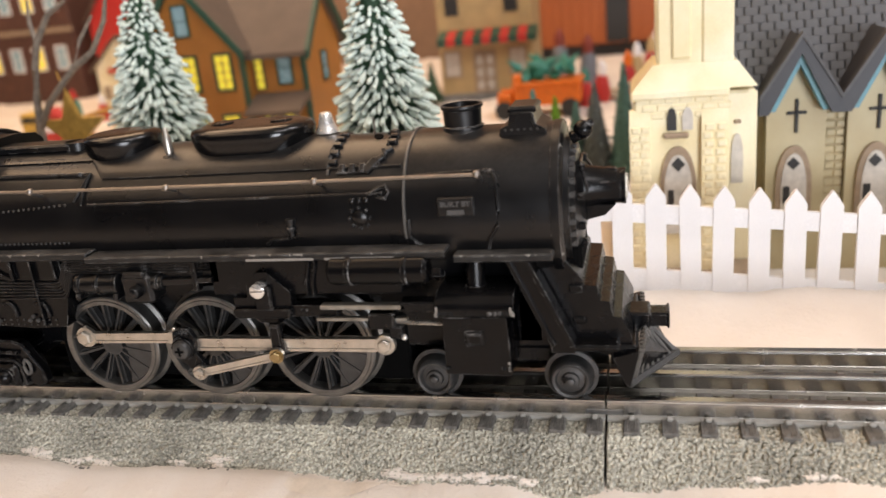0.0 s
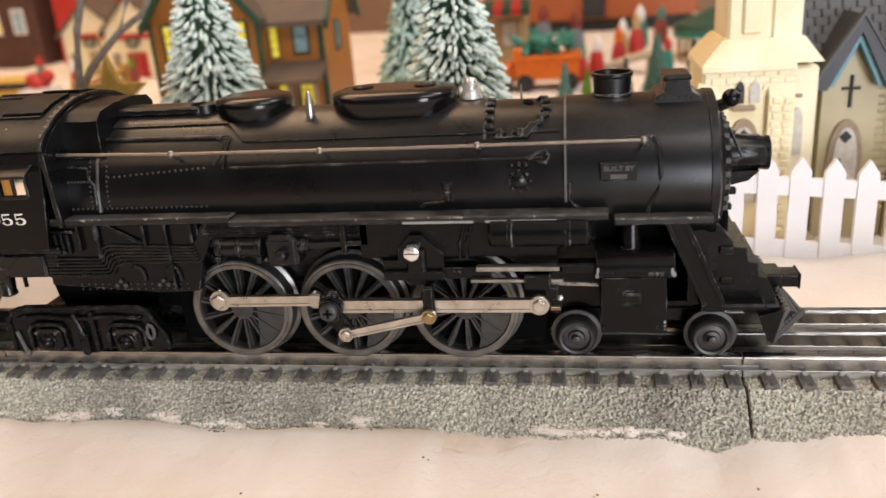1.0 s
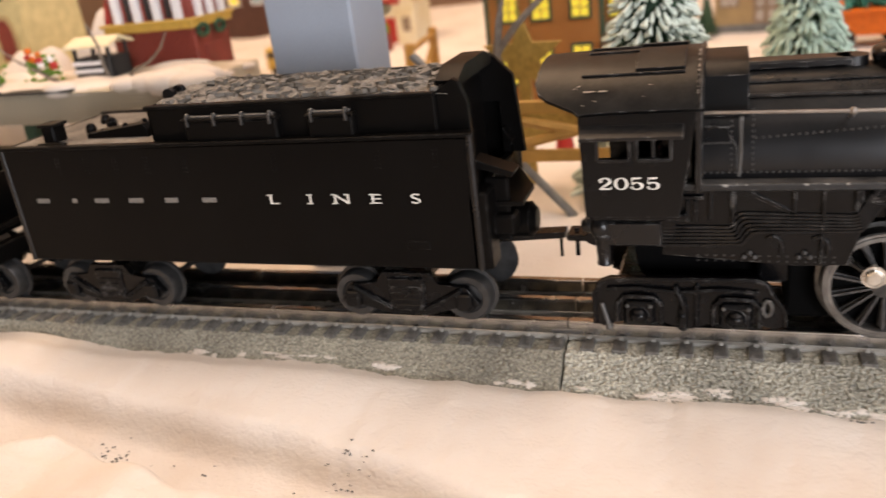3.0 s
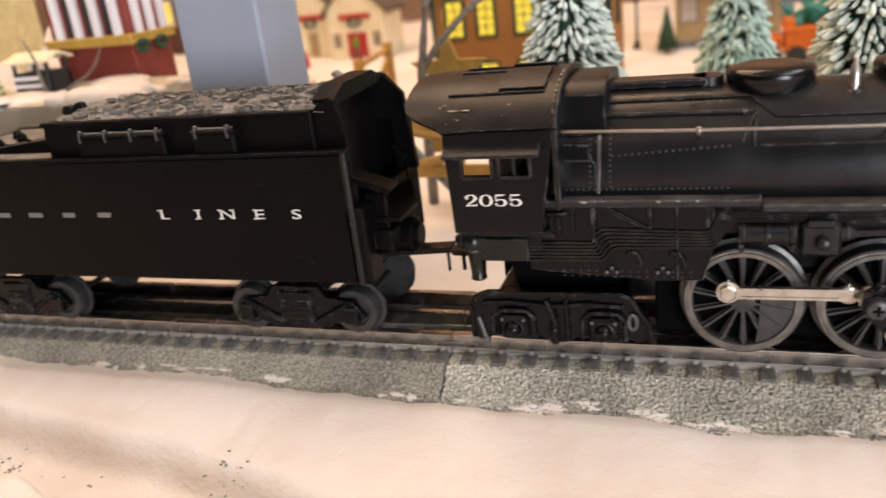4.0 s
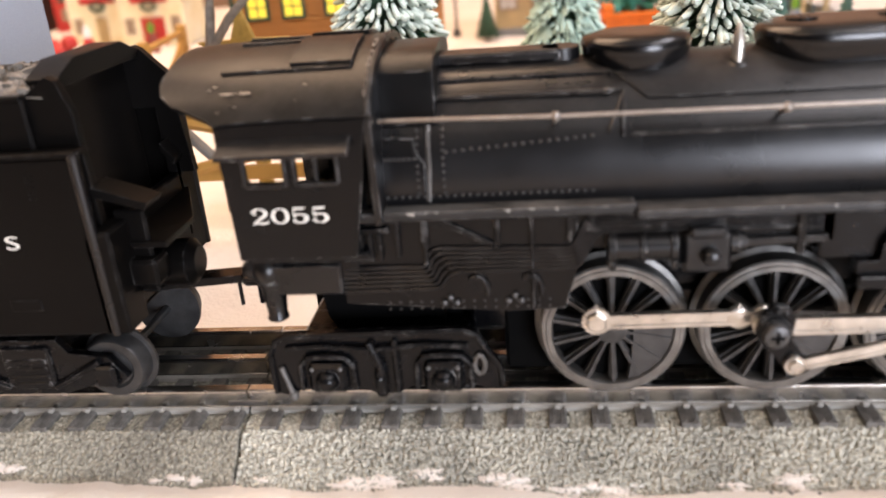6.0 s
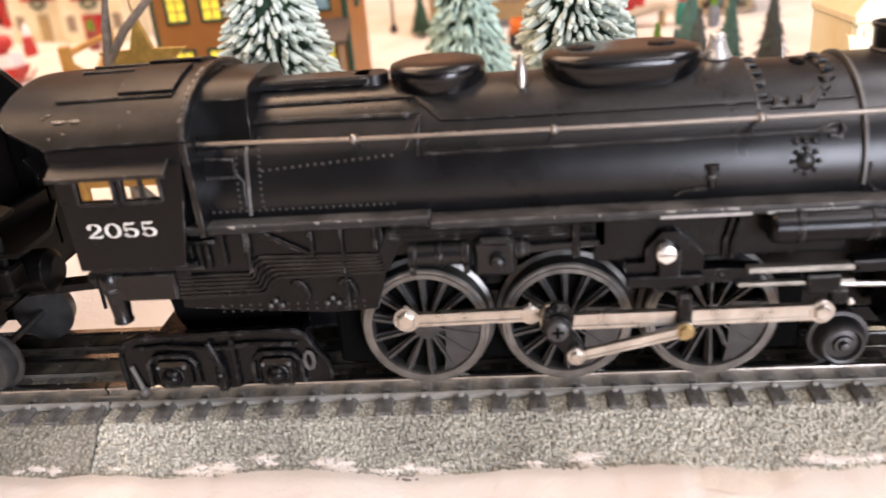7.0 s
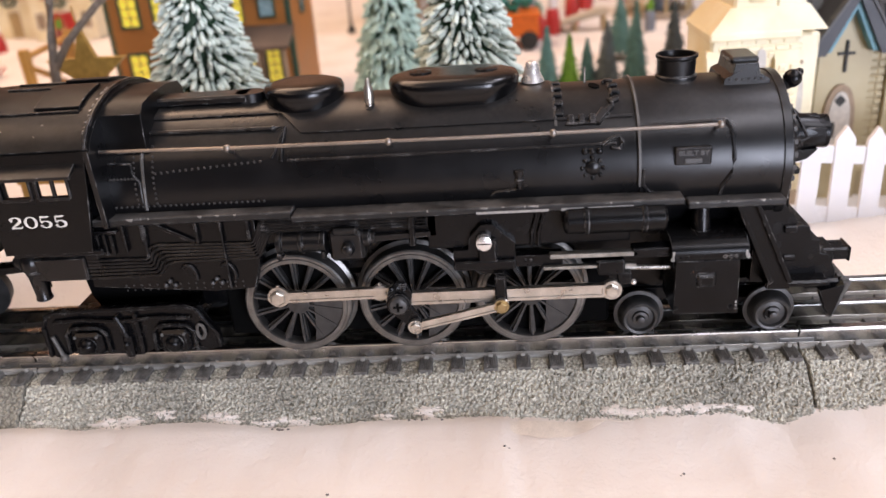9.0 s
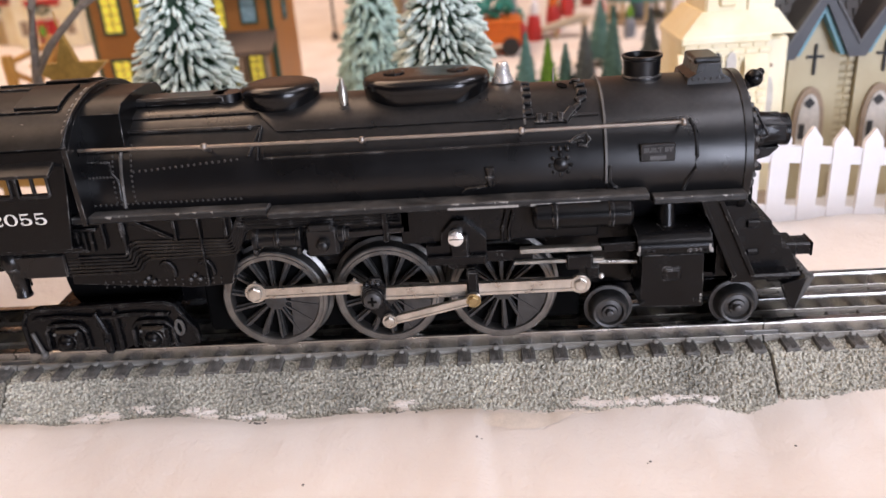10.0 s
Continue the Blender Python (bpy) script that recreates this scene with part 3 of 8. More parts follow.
# torn cotton edge on the roadbed, bare board, specks
def snow_edge():
    rnd = random.Random(11)
    # thin torn flakes of cotton clinging to the stones
    g = Geo()
    for x0, x1, n, up in ((-0.225, -0.118, 75, 0.0016), (-0.092, -0.020, 34, 0.0008), (-0.40, -0.24, 40, 0.0006), (0.01, 0.10, 14, 0.0005)):
        for k in range(n):
            x = rnd.uniform(x0, x1)
            if noise.noise((x * 95, 4.4, 0)) < -0.05:
                continue
            z = edge_height(x) + up * rnd.uniform(0.0, 1.0)
            w, hh = rnd.uniform(0.0012, 0.0048), rnd.uniform(0.0003, 0.0009)
            m, ring = 22, []
            seed = rnd.uniform(0, 99)
            for i in range(m):
                a = 2 * math.pi * i / m
                r = 1 + 0.9 * noise.noise((math.cos(a) * 2.2, math.sin(a) * 2.2, seed))
                px, pz = x + w * r * math.cos(a), max(z + hh * r * math.sin(a), -0.0005)
                ring.append((px, slope_y(pz) - 0.0003, pz + 0.0002))
            mid = (x, slope_y(z) - 0.0006, z + 0.0005)
            back = [(p[0], p[1] + 0.0014, p[2] - 0.0010) for p in ring]
            g.add(ring + [mid] + back, [(i, (i + 1) % m, m) for i in range(m)] + [(i, m + 1 + i, m + 1 + (i + 1) % m, (i + 1) % m) for i in range(m)])
    solo("snow_edge", g, snow_mat, "torn white edge of the cotton snow on the roadbed", "snow", kind="stuff", angle=80)
    b = Geo()
    pts = []
    for k in range(40):
        u = k / 39
        x = -0.0930 + 0.040 * u
        pts.append((x, -0.0400 - 0.0004 * noise.noise((x * 300, 1, 0)), -0.0400 - 0.0085 * math.sin(math.pi * min(1, u * 1.2 + 0.12)) ** 0.6 * (1 - 0.35 * u) - 0.0012 * noise.noise((x * 160, 5, 0))))
    for x, ya, yb in pts:
        b.v += [(x, ya, ground_height(x, ya) + 0.0003), (x, (ya + yb) / 2, ground_height(x, (ya + yb) / 2) + 0.0004), (x, yb, ground_height(x, yb) + 0.00015)]
    b.f = [(3 * i + c, 3 * i + c + 1, 3 * i + c + 4, 3 * i + c + 3) for i in range(39) for c in range(2)]
    solo("bare_board", b, bare_wood, "bare pale plywood showing where the snow sheet parts", "board", kind="structure")
    sp = Geo()
    for cx, cy, sx, sy, n in ((-0.405, -0.077, 0.010, 0.006, 30), (-0.314, -0.079, 0.011, 0.005, 26), (-0.35, -0.085, 0.10, 0.02, 14), (-0.0940, -0.0530, 0.0012, 0.0012, 2), (-0.05, -0.06, 0.08, 0.02, 6), (-0.165, -0.0405, 0.004, 0.0006, 8), (-0.12, -0.0385, 0.006, 0.0006, 8)):
        for k in range(n):
            x, y = cx + rnd.gauss(0, sx * 0.5), cy + rnd.gauss(0, sy * 0.5)
            sp.ball((x, y, ground_height(x, y) + 0.0001), rnd.uniform(0.00025, 0.0006), 6, (1, 1, 0.5))
    solo("dark_specks", sp, tie_mat, "dark specks of dirt lying on the snow", "dirt", kind="stuff")


bare_wood = mat("bare_plywood", (0.66, 0.58, 0.49), 0.8, vary=0.15, scale=260)
snow_edge()
# ---- steam locomotive ----
strap_mat = mat("rubbed_and_highlit_relief", (0.085, 0.081, 0.075), 0.42, vary=0.3, scale=300, bump=0.1)
rivet_mat = mat("rubbed_rivet_paint", (0.045, 0.043, 0.041), 0.38, vary=0.3, scale=300, bump=0.1)
guide_mat = mat("grey_guide_steel", (0.34, 0.325, 0.29), 0.42, metal=0.8, vary=0.5, scale=300)
pipe_mat = mat("black_cast_pipe", (0.004, 0.004, 0.0045), 0.30, vary=0.3, scale=200, bump=0.08, spec=0.30, edge=0.12)
BZ, BR = 0.0752, 0.0228   # boiler axis height and radius


def ring_point(x, a, r):
    """A point on the boiler: angle a in degrees from straight up towards the camera's side."""
    return (x, -r * math.sin(radians(a)), BZ + r * math.cos(radians(a)))


def band(g, x, w, r, a0=-118, a1=118, t=0.0006, seg=40):
    """A raised strap round the boiler's upper part."""
    ang = [a0 + (a1 - a0) * i / seg for i in range(seg + 1)]
    rows = []
    for a in ang:
        rows.append([ring_point(x, a, r - 0.0004), ring_point(x, a, r + t), ring_point(x + w, a, r + t), ring_point(x + w, a, r - 0.0004)])
    vs = [p for row in rows for p in row]
    fs = []
    for i in range(seg):
        for k in range(4):
            l = (k + 1) % 4
            fs.append((i * 4 + k, i * 4 + l, (i + 1) * 4 + l, (i + 1) * 4 + k))
    fs += [(0, 1, 2, 3), (seg * 4 + 3, seg * 4 + 2, seg * 4 + 1, seg * 4)]
    return g.add(vs, [f[::-1] for f in fs])


def surface_strip(g, pts, r, w=0.0007, t=0.0005):
    """A raised ridge along the boiler through (x, angle) points."""
    return g.tube([ring_point(x, a, r) for x, a in pts], w, 6)


def rivet(g, p, r=0.00045):
    g.ball(p, r, 6)


def pill(g, x0, x1, half, z0, z1, top=0.55, rows=7, seg=36, y=0.0):
    """A smooth oval dome: a stadium outline whose sides bulge and close over the top."""
    c0, c1 = x0 + half, x1 - half
    vs, fs, prof = [], [], []
    for j in range(rows + 1):
        u = j / rows
        prof.append((z0 + (z1 - z0) * math.sin(u * math.pi / 2), 0.82 + 0.18 * math.sin(min(u * 1.7, 1) * math.pi / 2) if u < 0.6 else max(top, math.cos((u - 0.6) / 0.4 * math.pi / 2) ** 0.45)))
    prof.append((z1, top * 0.7))
    for z, s in prof:
        for k in range(seg):
            t = 2 * math.pi * k / seg
            cx = c1 if math.cos(t) >= 0 else c0
            ex = half - half * s
            vs.append((cx + (half - ex) * math.cos(t), y + half * s * math.sin(t), z))
    n = len(prof)
    for j in range(n - 1):
        for k in range(seg):
            l = (k + 1) % seg
            fs.append((j * seg + k, j * seg + l, (j + 1) * seg + l, (j + 1) * seg + k))
    fs.append(tuple(range((n - 1) * seg, n * seg)))
    fs.append(tuple(range(seg))[::-1])
    return g.add(vs, fs)


def driver_mesh():
    """Spoked driving wheel, axle along y, outer face towards -y, at the origin."""
    R = 0.0172
    tyre = Geo().lathe([(-0.0042, 0.0143), (-0.0050, 0.0146), (-0.0050, 0.0158), (-0.0047, 0.0160), (-0.0047, 0.0167), (-0.0043, R), (0.0004, R + 0.0001), (0.0010, R + 0.0013), (0.0018, R + 0.0013), (0.0024, R), (0.0024, 0.0143), (-0.0042, 0.0143)], (0, 0, 0), "y", 56)
    tyre.f = [f for f in tyre.f if len(f) == 4]
    body = Geo()
    spoke = Geo().prism([(0.0026, -0.0005), (0.0146, -0.0011), (0.0146, 0.0011), (0.0026, 0.0005)], "y", -0.0030, -0.0008)
    spoke.prism([(0.0026, -0.0003), (0.0146, -0.0004), (0.0146, 0.0004), (0.0026, 0.0003)], "y", -0.0044, -0.0029)
    body.lathe([(-0.0048, 0.0022), (-0.0044, 0.0036), (0.001, 0.0038)], (0, 0, 0), "y", 18)
    # dark disc stands in for the shade seen between the spokes
    back = Geo().lathe([(-0.0008, 0.0146), (0.0022, 0.0146)], (0, 0, 0), "y", 40)
    weight = Geo()
    arc = [(0.0146 * math.cos(a), 0.0146 * math.sin(a)) for a in [radians(-75 + 5 * i) for i in range(19)]]
    weight.prism(arc + [(0.0052, 0.004), (0.0046, -0.009)], "y", -0.0041, -0.0008)
    return tyre, body, weight, spoke, back


def rod(g, p0, p1, y0, y1, h, end):
    """A flat side rod with round eyes."""
    p0, p1 = Vector(p0), Vector(p1)
    d = (p1 - p0).normalized()
    n = Vector((-d.y, d.x))
    a, b = p0 + d * end * 0.75, p1 - d * end * 0.75
    g.prism([tuple(a - n * h), tuple(b - n * h), tuple(b + n * h), tuple(a + n * h)], "y", y0, y1)
    out = y0 + (0.00035 if y0 > 0 else -0.00035)
    for k in (-1, 1):
        g.prism([tuple(a + n * h * k * 0.55), tuple(b + n * h * k * 0.55), tuple(b + n * h * k), tuple(a + n * h * k)], "y", out, y1)
    for p in (p0, p1):
        g.lathe([(y0 - 0.0002, end * 0.92), (y0, end), (y1, end)], (p.x, 0, p.y), "y", 20)


def ribbon(g, pts, x0, y, z0, h, wide=1.75):
    """A flat stroke of changing width; points are (x, z, width) in parts of the height h, x drawn out by wide."""
    n = len(pts)
    left, right = [], []
    for i, (x, z, w) in enumerate(pts):
        a, b = pts[max(i - 1, 0)], pts[min(i + 1, n - 1)]
        d = Vector(((b[0] - a[0]) * wide, b[1] - a[1])).normalized()
        q = Vector((-d.y, d.x)) * w * 0.52
        left.append((x0 + (x * wide + q.x * 1.25) * h, y - 0.00012, z0 + (z + q.y) * h))
        right.append((x0 + (x * wide - q.x * 1.25) * h, y - 0.00012, z0 + (z - q.y) * h))
    g.add(left + right, [(i, i + 1, n + i + 1, n + i) for i in range(n - 1)])


def digit(d, x0, y, z0, h):
    g = Geo()
    def arc(cx, cz, rx, rz, a0, a1, thin, thick, n=18):
        out = []
        for i in range(n + 1):
            a = radians(a0 + (a1 - a0) * i / n)
            out.append((cx + rx * math.cos(a), cz + rz * math.sin(a), thin + (thick - thin) * abs(math.cos(a)) ** 1.5))
        return out
    if d == "0":
        ribbon(g, arc(0.33, 0.5, 0.25, 0.46, 0, 360, 0.07, 0.19, 28), x0, y, z0, h)
    if d == "5":
        ribbon(g, [(0.10, 0.93, 0.14), (0.32, 0.92, 0.15), (0.52, 0.96, 0.08)], x0, y, z0, h)
        ribbon(g, [(0.12, 0.96, 0.07), (0.10, 0.48, 0.07)], x0, y, z0, h)
        ribbon(g, arc(0.31, 0.31, 0.23, 0.27, 150, -150, 0.07, 0.20), x0, y, z0, h)
        ribbon(g, arc(0.12, 0.20, 0.045, 0.045, 0, 360, 0.09, 0.09, 10), x0, y, z0, h)
    if d == "2":
        ribbon(g, arc(0.31, 0.70, 0.22, 0.26, 175, -25, 0.07, 0.20) + [(0.38, 0.42, 0.16), (0.22, 0.26, 0.10), (0.10, 0.10, 0.08)], x0, y, z0, h)
        ribbon(g, arc(0.13, 0.69, 0.045, 0.045, 0, 360, 0.09, 0.09, 10), x0, y, z0, h)
        ribbon(g, [(0.06, 0.07, 0.12), (0.25, 0.10, 0.13), (0.45, 0.07, 0.14), (0.57, 0.10, 0.10), (0.60, 0.28, 0.04)], x0, y, z0, h)
    return g


def hexbolt(g, x, y, z, r, h):
    g.lathe([(y - h, r * 0.8), (y - h * 0.8, r), (y, r)], (x, 0, z), "y", 6)
    g.lathe([(y - h * 0.2, r * 1.35), (y + 0.0004, r * 1.35)], (x, 0, z), "y", 16)


def locomotive():
    loco = thing("steam_locomotive", (-0.12, 0, RAIL_TOP), "black die-cast toy steam locomotive with dusty top standing on the track", "model locomotive")

    default = [black]

    def P(name, g, m=None, parent=loco, label="", angle=35):
        return part(name, g, m or default[0], parent, label, angle)

    # boiler, smokebox and firebox
    P("boiler", Geo().lathe([(-0.2120, BR), (-0.0535, BR)], (0, 0, BZ), "x", 96), label="satin black boiler barrel")
    smokebox = P("smokebox", Geo().lathe([(-0.0535, BR), (-0.0533, BR + 0.0005), (-0.0125, BR + 0.0005), (-0.0108, BR + 0.0003), (-0.0100, BR - 0.0010), (-0.0100, BR - 0.0035), (-0.0085, BR - 0.0045), (-0.0085, 0.0165), (-0.0070, 0.0155), (-0.0060, 0.012), (-0.0050, 0.0075)], (0, 0, BZ), "x", 96), label="black smokebox with riveted front")
    g = Geo()
    for k in range(44):
        a = 2 * math.pi * k / 44
        rivet(g, (-0.0108, (BR - 0.0012) * math.sin(a), BZ + (BR - 0.0012) * math.cos(a)), 0.0008)
    for k in range(26):
        a = 2 * math.pi * k / 26
        g.box(-0.0088, -0.0068, 0.0158 * math.sin(a) - 0.0008, 0.0158 * math.sin(a) + 0.0008, BZ + 0.0158 * math.cos(a) - 0.0008, BZ + 0.0158 * math.cos(a) + 0.0008, 0.0002)
    tagged(P("rivet_ring", g, rivet_mat, smokebox), "ring of small worn rivets and dogs", kind="stuff")
    g, wear = Geo(), random.Random(31)
    for k in range(34):
        g.ball(ring_point(wear.uniform(-0.0122, -0.0104), wear.uniform(-115, 115), BR + 0.0004), wear.uniform(0.0002, 0.0005), 6, (1.0, 1.0, 1.0))
    tagged(P("paint_wear", g, chip_mat, smokebox), "chipped paint round the smokebox rim", kind="stuff")
    g = Geo()
    g.tube([(-0.0055, -0.0135, BZ + 0.005), (-0.0035, -0.0135, BZ + 0.006), (-0.0058, -0.006, BZ + 0.0125), (-0.0058, 0.006, BZ + 0.0125), (-0.0035, 0.0135, BZ + 0.006), (-0.0055, 0.0135, BZ + 0.005)], 0.0005, 6)
    for a in (-60, -20, 25, 70, 110, 150):
        g.box(-0.0072, -0.0045, -0.0125 * math.sin(radians(a)) - 0.0012, -0.0125 * math.sin(radians(a)) + 0.0012, BZ + 0.0125 * math.cos(radians(a)) - 0.0010, BZ + 0.0125 * math.cos(radians(a)) + 0.001, 0.0003)
    tagged(P("door_fitting", g, black_dull, smokebox), "small cast hinges and handrail on the smokebox front", kind="stuff")
    # headlight
    hl = P("headlight", Geo().lathe([(-0.0075, 0.0072), (-0.005, 0.0064), (0.004, 0.0050), (0.0056, 0.0052), (0.0064, 0.0052), (0.0064, 0.0042), (0.0058, 0.0041)], (0, 0, 0.0790), "x", 28).box(-0.004, 0.005, -0.0053, -0.0045, 0.0765, 0.0815, 0.0002).box(-0.0045, 0.004, -0.0015, 0.0015, 0.0825, 0.0845, 0.0004), black_dull, label="black headlight housing with brackets")
    P("lens", Geo().lathe([(0.0050, 0.0041), (0.0068, 0.0036), (0.0072, 0.001)], (0, 0, 0.0790), "x", 20), lens_mat, hl, "clear plastic headlight lens")
    P("bracket", Geo().prism([(-0.0075, 0.0745), (0.0035, 0.0745), (0.0005, 0.0715), (-0.0075, 0.0695)], "y", -0.004, 0.004), black_dull, hl)
    # straps and ridges
    for x, a, t in ((-0.0772, 50, 0.0005), (-0.0538, 97, 0.0011)):
        P("boiler_band", band(Geo(), x, 0.0007, BR, -a, a, t=t), strap_mat, label="raised worn boiler strap")
    P("boiler_band", band(Geo(), -0.0130, 0.0024, BR + 0.0005, -135, 135, 0.0004), label="raised smokebox rim")
    P("boiler_strap", surface_strip(Geo(), [(-0.2004, 44), (-0.2004, 58), (-0.2004, 80), (-0.2009, 98)], BR + 0.0002, 0.0006), strap_mat, label="worn upright strap")
    g = Geo()
    surface_strip(g, [(-0.029, 52), (-0.0278, 58), (-0.0272, 64), (-0.0270, 80), (-0.0275, 90), (-0.0298, 99), (-0.0305, 108)], BR + 0.0004, 0.0007)
    surface_strip(g, [(-0.053, 54), (-0.045, 53), (-0.029, 52)], BR + 0.0004, 0.0006)
    surface_strip(g, [(-0.0525, 84), (-0.0525, 96), (-0.051, 101), (-0.046, 108)], BR + 0.0005, 0.0007)
    surface_strip(g, [(-0.0772, 44.5), (-0.065, 44.5), (-0.055, 44.5)], BR + 0.0002, 0.0005)
    surface_strip(g, [(-0.1561, 65.2), (-0.12, 65.2), (-0.09, 65), (-0.060, 64.8)], BR, 0.00045)
    surface_strip(g, [(-0.2015, 92), (-0.2015, 76), (-0.2035, 70), (-0.204, 62), (-0.212, 61)], BR + 0.0002, 0.0004)
    P("cast_pipe", g, label="fine cast pipes on the boiler side")
    g = Geo()
    for k in range(18):
        rivet(g, ring_point(-0.1965 + 0.0019 * k, 70 - 0.31 * k, BR + 0.00012), 0.00044)
    for k in range(29):
        rivet(g, ring_point(-0.2120 + 0.0017 * k, 95, BR + 0.00012), 0.00044)
    for k in range(12):
        rivet(g, ring_point(-0.1972, 49 + 4.0 * k, BR + 0.00012), 0.00044)
        rivet(g, ring_point(-0.2030, 49 + 4.0 * k, BR + 0.00012), 0.00042)
    for k in range(8):
        rivet(g, ring_point(-0.2115 + 0.0011 * k, 73, BR + 0.00012), 0.00044)
    tagged(P("riveting", g, rivet_mat), "rows of small worn rivets", kind="stuff")
    # cast steam-chest patch ahead of the bell: toothed border
    teeth = [(-0.0757, 4 + 9.0 * k, 0) for k in range(5)] + [(-0.0725 + 0.0031 * k, 45.5, 90) for k in range(3)] + [(-0.0612, 38, 40), (-0.0594, 30, 30), (-0.0588, 21, 0), (-0.0590, 12, 0), (-0.0600, 3, -20)]
    for x, a, spin in teeth:
        turn = Matrix.Translation(ring_point(x, a, BR)) @ Matrix.Rotation(radians(a), 4, "X") @ Matrix.Rotation(radians(spin), 4, "Z")
        P("cast_tooth", Geo().box(-0.0014, 0.0013, -0.0009, 0.0009, -0.0006, 0.0012, 0.0003, turn).box(-0.0018, -0.0011, -0.0016, 0.0016, -0.0006, 0.0008, 0.0002, turn), label="small square cast tooth")
    P("cast_latch", Geo().box(-0.0012, 0.0014, -0.0030, 0.0024, -0.0006, 0.0010, 0.0003, Matrix.Translation(ring_point(-0.0638, 43, BR)) @ Matrix.Rotation(radians(43), 4, "X") @ Matrix.Rotation(radians(-35), 4, "Z")), label="slanted cast latch")
    P("smoke_hole", Geo().lathe([(-0.0006, 0.0017), (0.0003, 0.0017)], (0, 0, 0), "z", 20, (0.8, 1.25), Matrix.Translation(ring_point(-0.0645, 9, BR)) @ Matrix.Rotation(radians(9), 4, "X") @ Matrix.Rotation(radians(30), 4, "Z")), shade_black)
    P("lever", Geo().cyl((-0.0668, 0, BZ + 0.022), (-0.0668, 0, BZ + 0.0275), 0.0004, 0.00025, 6), wire_mat, label="small wire lever")
    # stack, heater box, bell, whistle, marker
    stack = Geo().lathe([(0.0962, 0.0078), (0.0974, 0.0068), (0.0984, 0.0061), (0.0990, 0.0061), (0.0993, 0.0055), (0.1038, 0.0057), (0.1044, 0.0062), (0.1052, 0.0062), (0.1053, 0.0055), (0.1035, 0.0050), (0.0985, 0.0050)], (-0.0395, 0, 0), "z", 36)
    P("smokestack", stack, label="short black smokestack with a rim")
    P("stack_bore", Geo().lathe([(0.0984, 0.005), (0.0986, 0.005)], (-0.0395, 0, 0), "z", 24), shade_black)
    P("heater_box", Geo().prism([(-0.0278, 0.0960), (-0.0272, 0.0988), (-0.0250, 0.0998), (-0.0244, 0.1030), (-0.0180, 0.1030), (-0.0172, 0.0998), (-0.0146, 0.0982), (-0.0140, 0.0950)], "y", -0.0085, 0.0085).box(-0.0252, -0.0172, -0.0065, 0.0065, 0.1024, 0.1044, 0.0006), label="black heater box on the smokebox")
    g = Geo()
    for k in range(6):
        rivet(g, (-0.0258 + 0.0018 * k, -0.0086, 0.0984), 0.00042)
    tagged(P("riveting", g, rivet_mat), "row of small rivets on the heater box", kind="stuff")
    P("bell", Geo().lathe([(0.0983, 0.0037), (0.0989, 0.0035), (0.1002, 0.0028), (0.1015, 0.0024), (0.1038, 0.0020), (0.1044, 0.0015), (0.1046, 0.0006)], (-0.0825, 0.0015, 0.0008), "z", 20), chrome, label="bright metal bell")
    wh = P("whistle", Geo().lathe([(0.0958, 0.0010), (0.0975, 0.0010), (0.0977, 0.0014), (0.1022, 0.0014), (0.1030, 0.0009), (0.1046, 0.0007), (0.1052, 0.0003)], (-0.1318, -0.0085, 0), "z", 14), rod_mat, label="bright metal whistle")
    P("whistle_base", Geo().lathe([(0.0940, 0.0030), (0.0962, 0.0026), (0.0968, 0.0018)], (-0.1318, -0.0085, 0), "z", 16), black, wh)
    P("marker_bell", Geo().ball((-0.0050, 0, 0.0958), 0.0028, 14).cyl((-0.0085, 0, 0.0935), (-0.005, 0, 0.095), 0.0018, seg=10).ball((-0.0032, 0, 0.0975), 0.0014, 8), black_dull, label="cast black front bell")
    # domes
    g = pill(Geo(), -0.1265, -0.0865, 0.0128, 0.0935, 0.1040)
    P("sand_dome", g, dome_mat, label="long smooth black sand dome", angle=50)
    g = Geo()
    for x in (-0.1165, -0.0965):
        g.lathe([(0.1036, 0.0036), (0.1044, 0.0034), (0.1046, 0.0026)], (x, 0, 0), "z", 20)
    P("dome_cap", g, black_dull)
    surface = Geo()
    surface_strip(surface, [(-0.131, 30), (-0.125, 37), (-0.118, 40), (-0.098, 40), (-0.092, 37), (-0.084, 30)], BR, 0.0005)
    P("dome_flange", surface)
    P("steam_dome", pill(Geo(), -0.1655, -0.1405, 0.0118, 0.0935, 0.1038), dome_mat, label="round smooth black steam dome", angle=50)
    # raised casing under the domes: narrow at the firebox, widening ahead of it
    outline = [(-0.2034, 24.5), (-0.1640, 24.5), (-0.1587, 24.5), (-0.1570, 30.0), (-0.1545, 38.0), (-0.1521, 44.5), (-0.1300, 45.0), (-0.1000, 45.0), (-0.0772, 45.0)]
    g, m = Geo(), 20
    for x, lim in outline:
        g.v.append(ring_point(x, -lim, BR - 0.0006))
        g.v += [ring_point(x, -lim + 2 * lim * i / m, BR + (0.0008 if 0 < i < m else 0.0005)) for i in range(m + 1)]
        g.v.append(ring_point(x, lim, BR - 0.0006))
    w = m + 3
    g.f = [(j * w + i, j * w + i + 1, (j + 1) * w + i + 1, (j + 1) * w + i) for j in range(len(outline) - 1) for i in range(w - 1)]
    g.f += [tuple(range(w))[::-1], tuple(range((len(outline) - 1) * w, len(outline) * w))]
    P("boiler_casing", g, label="raised dusty casing along the boiler top", angle=25)
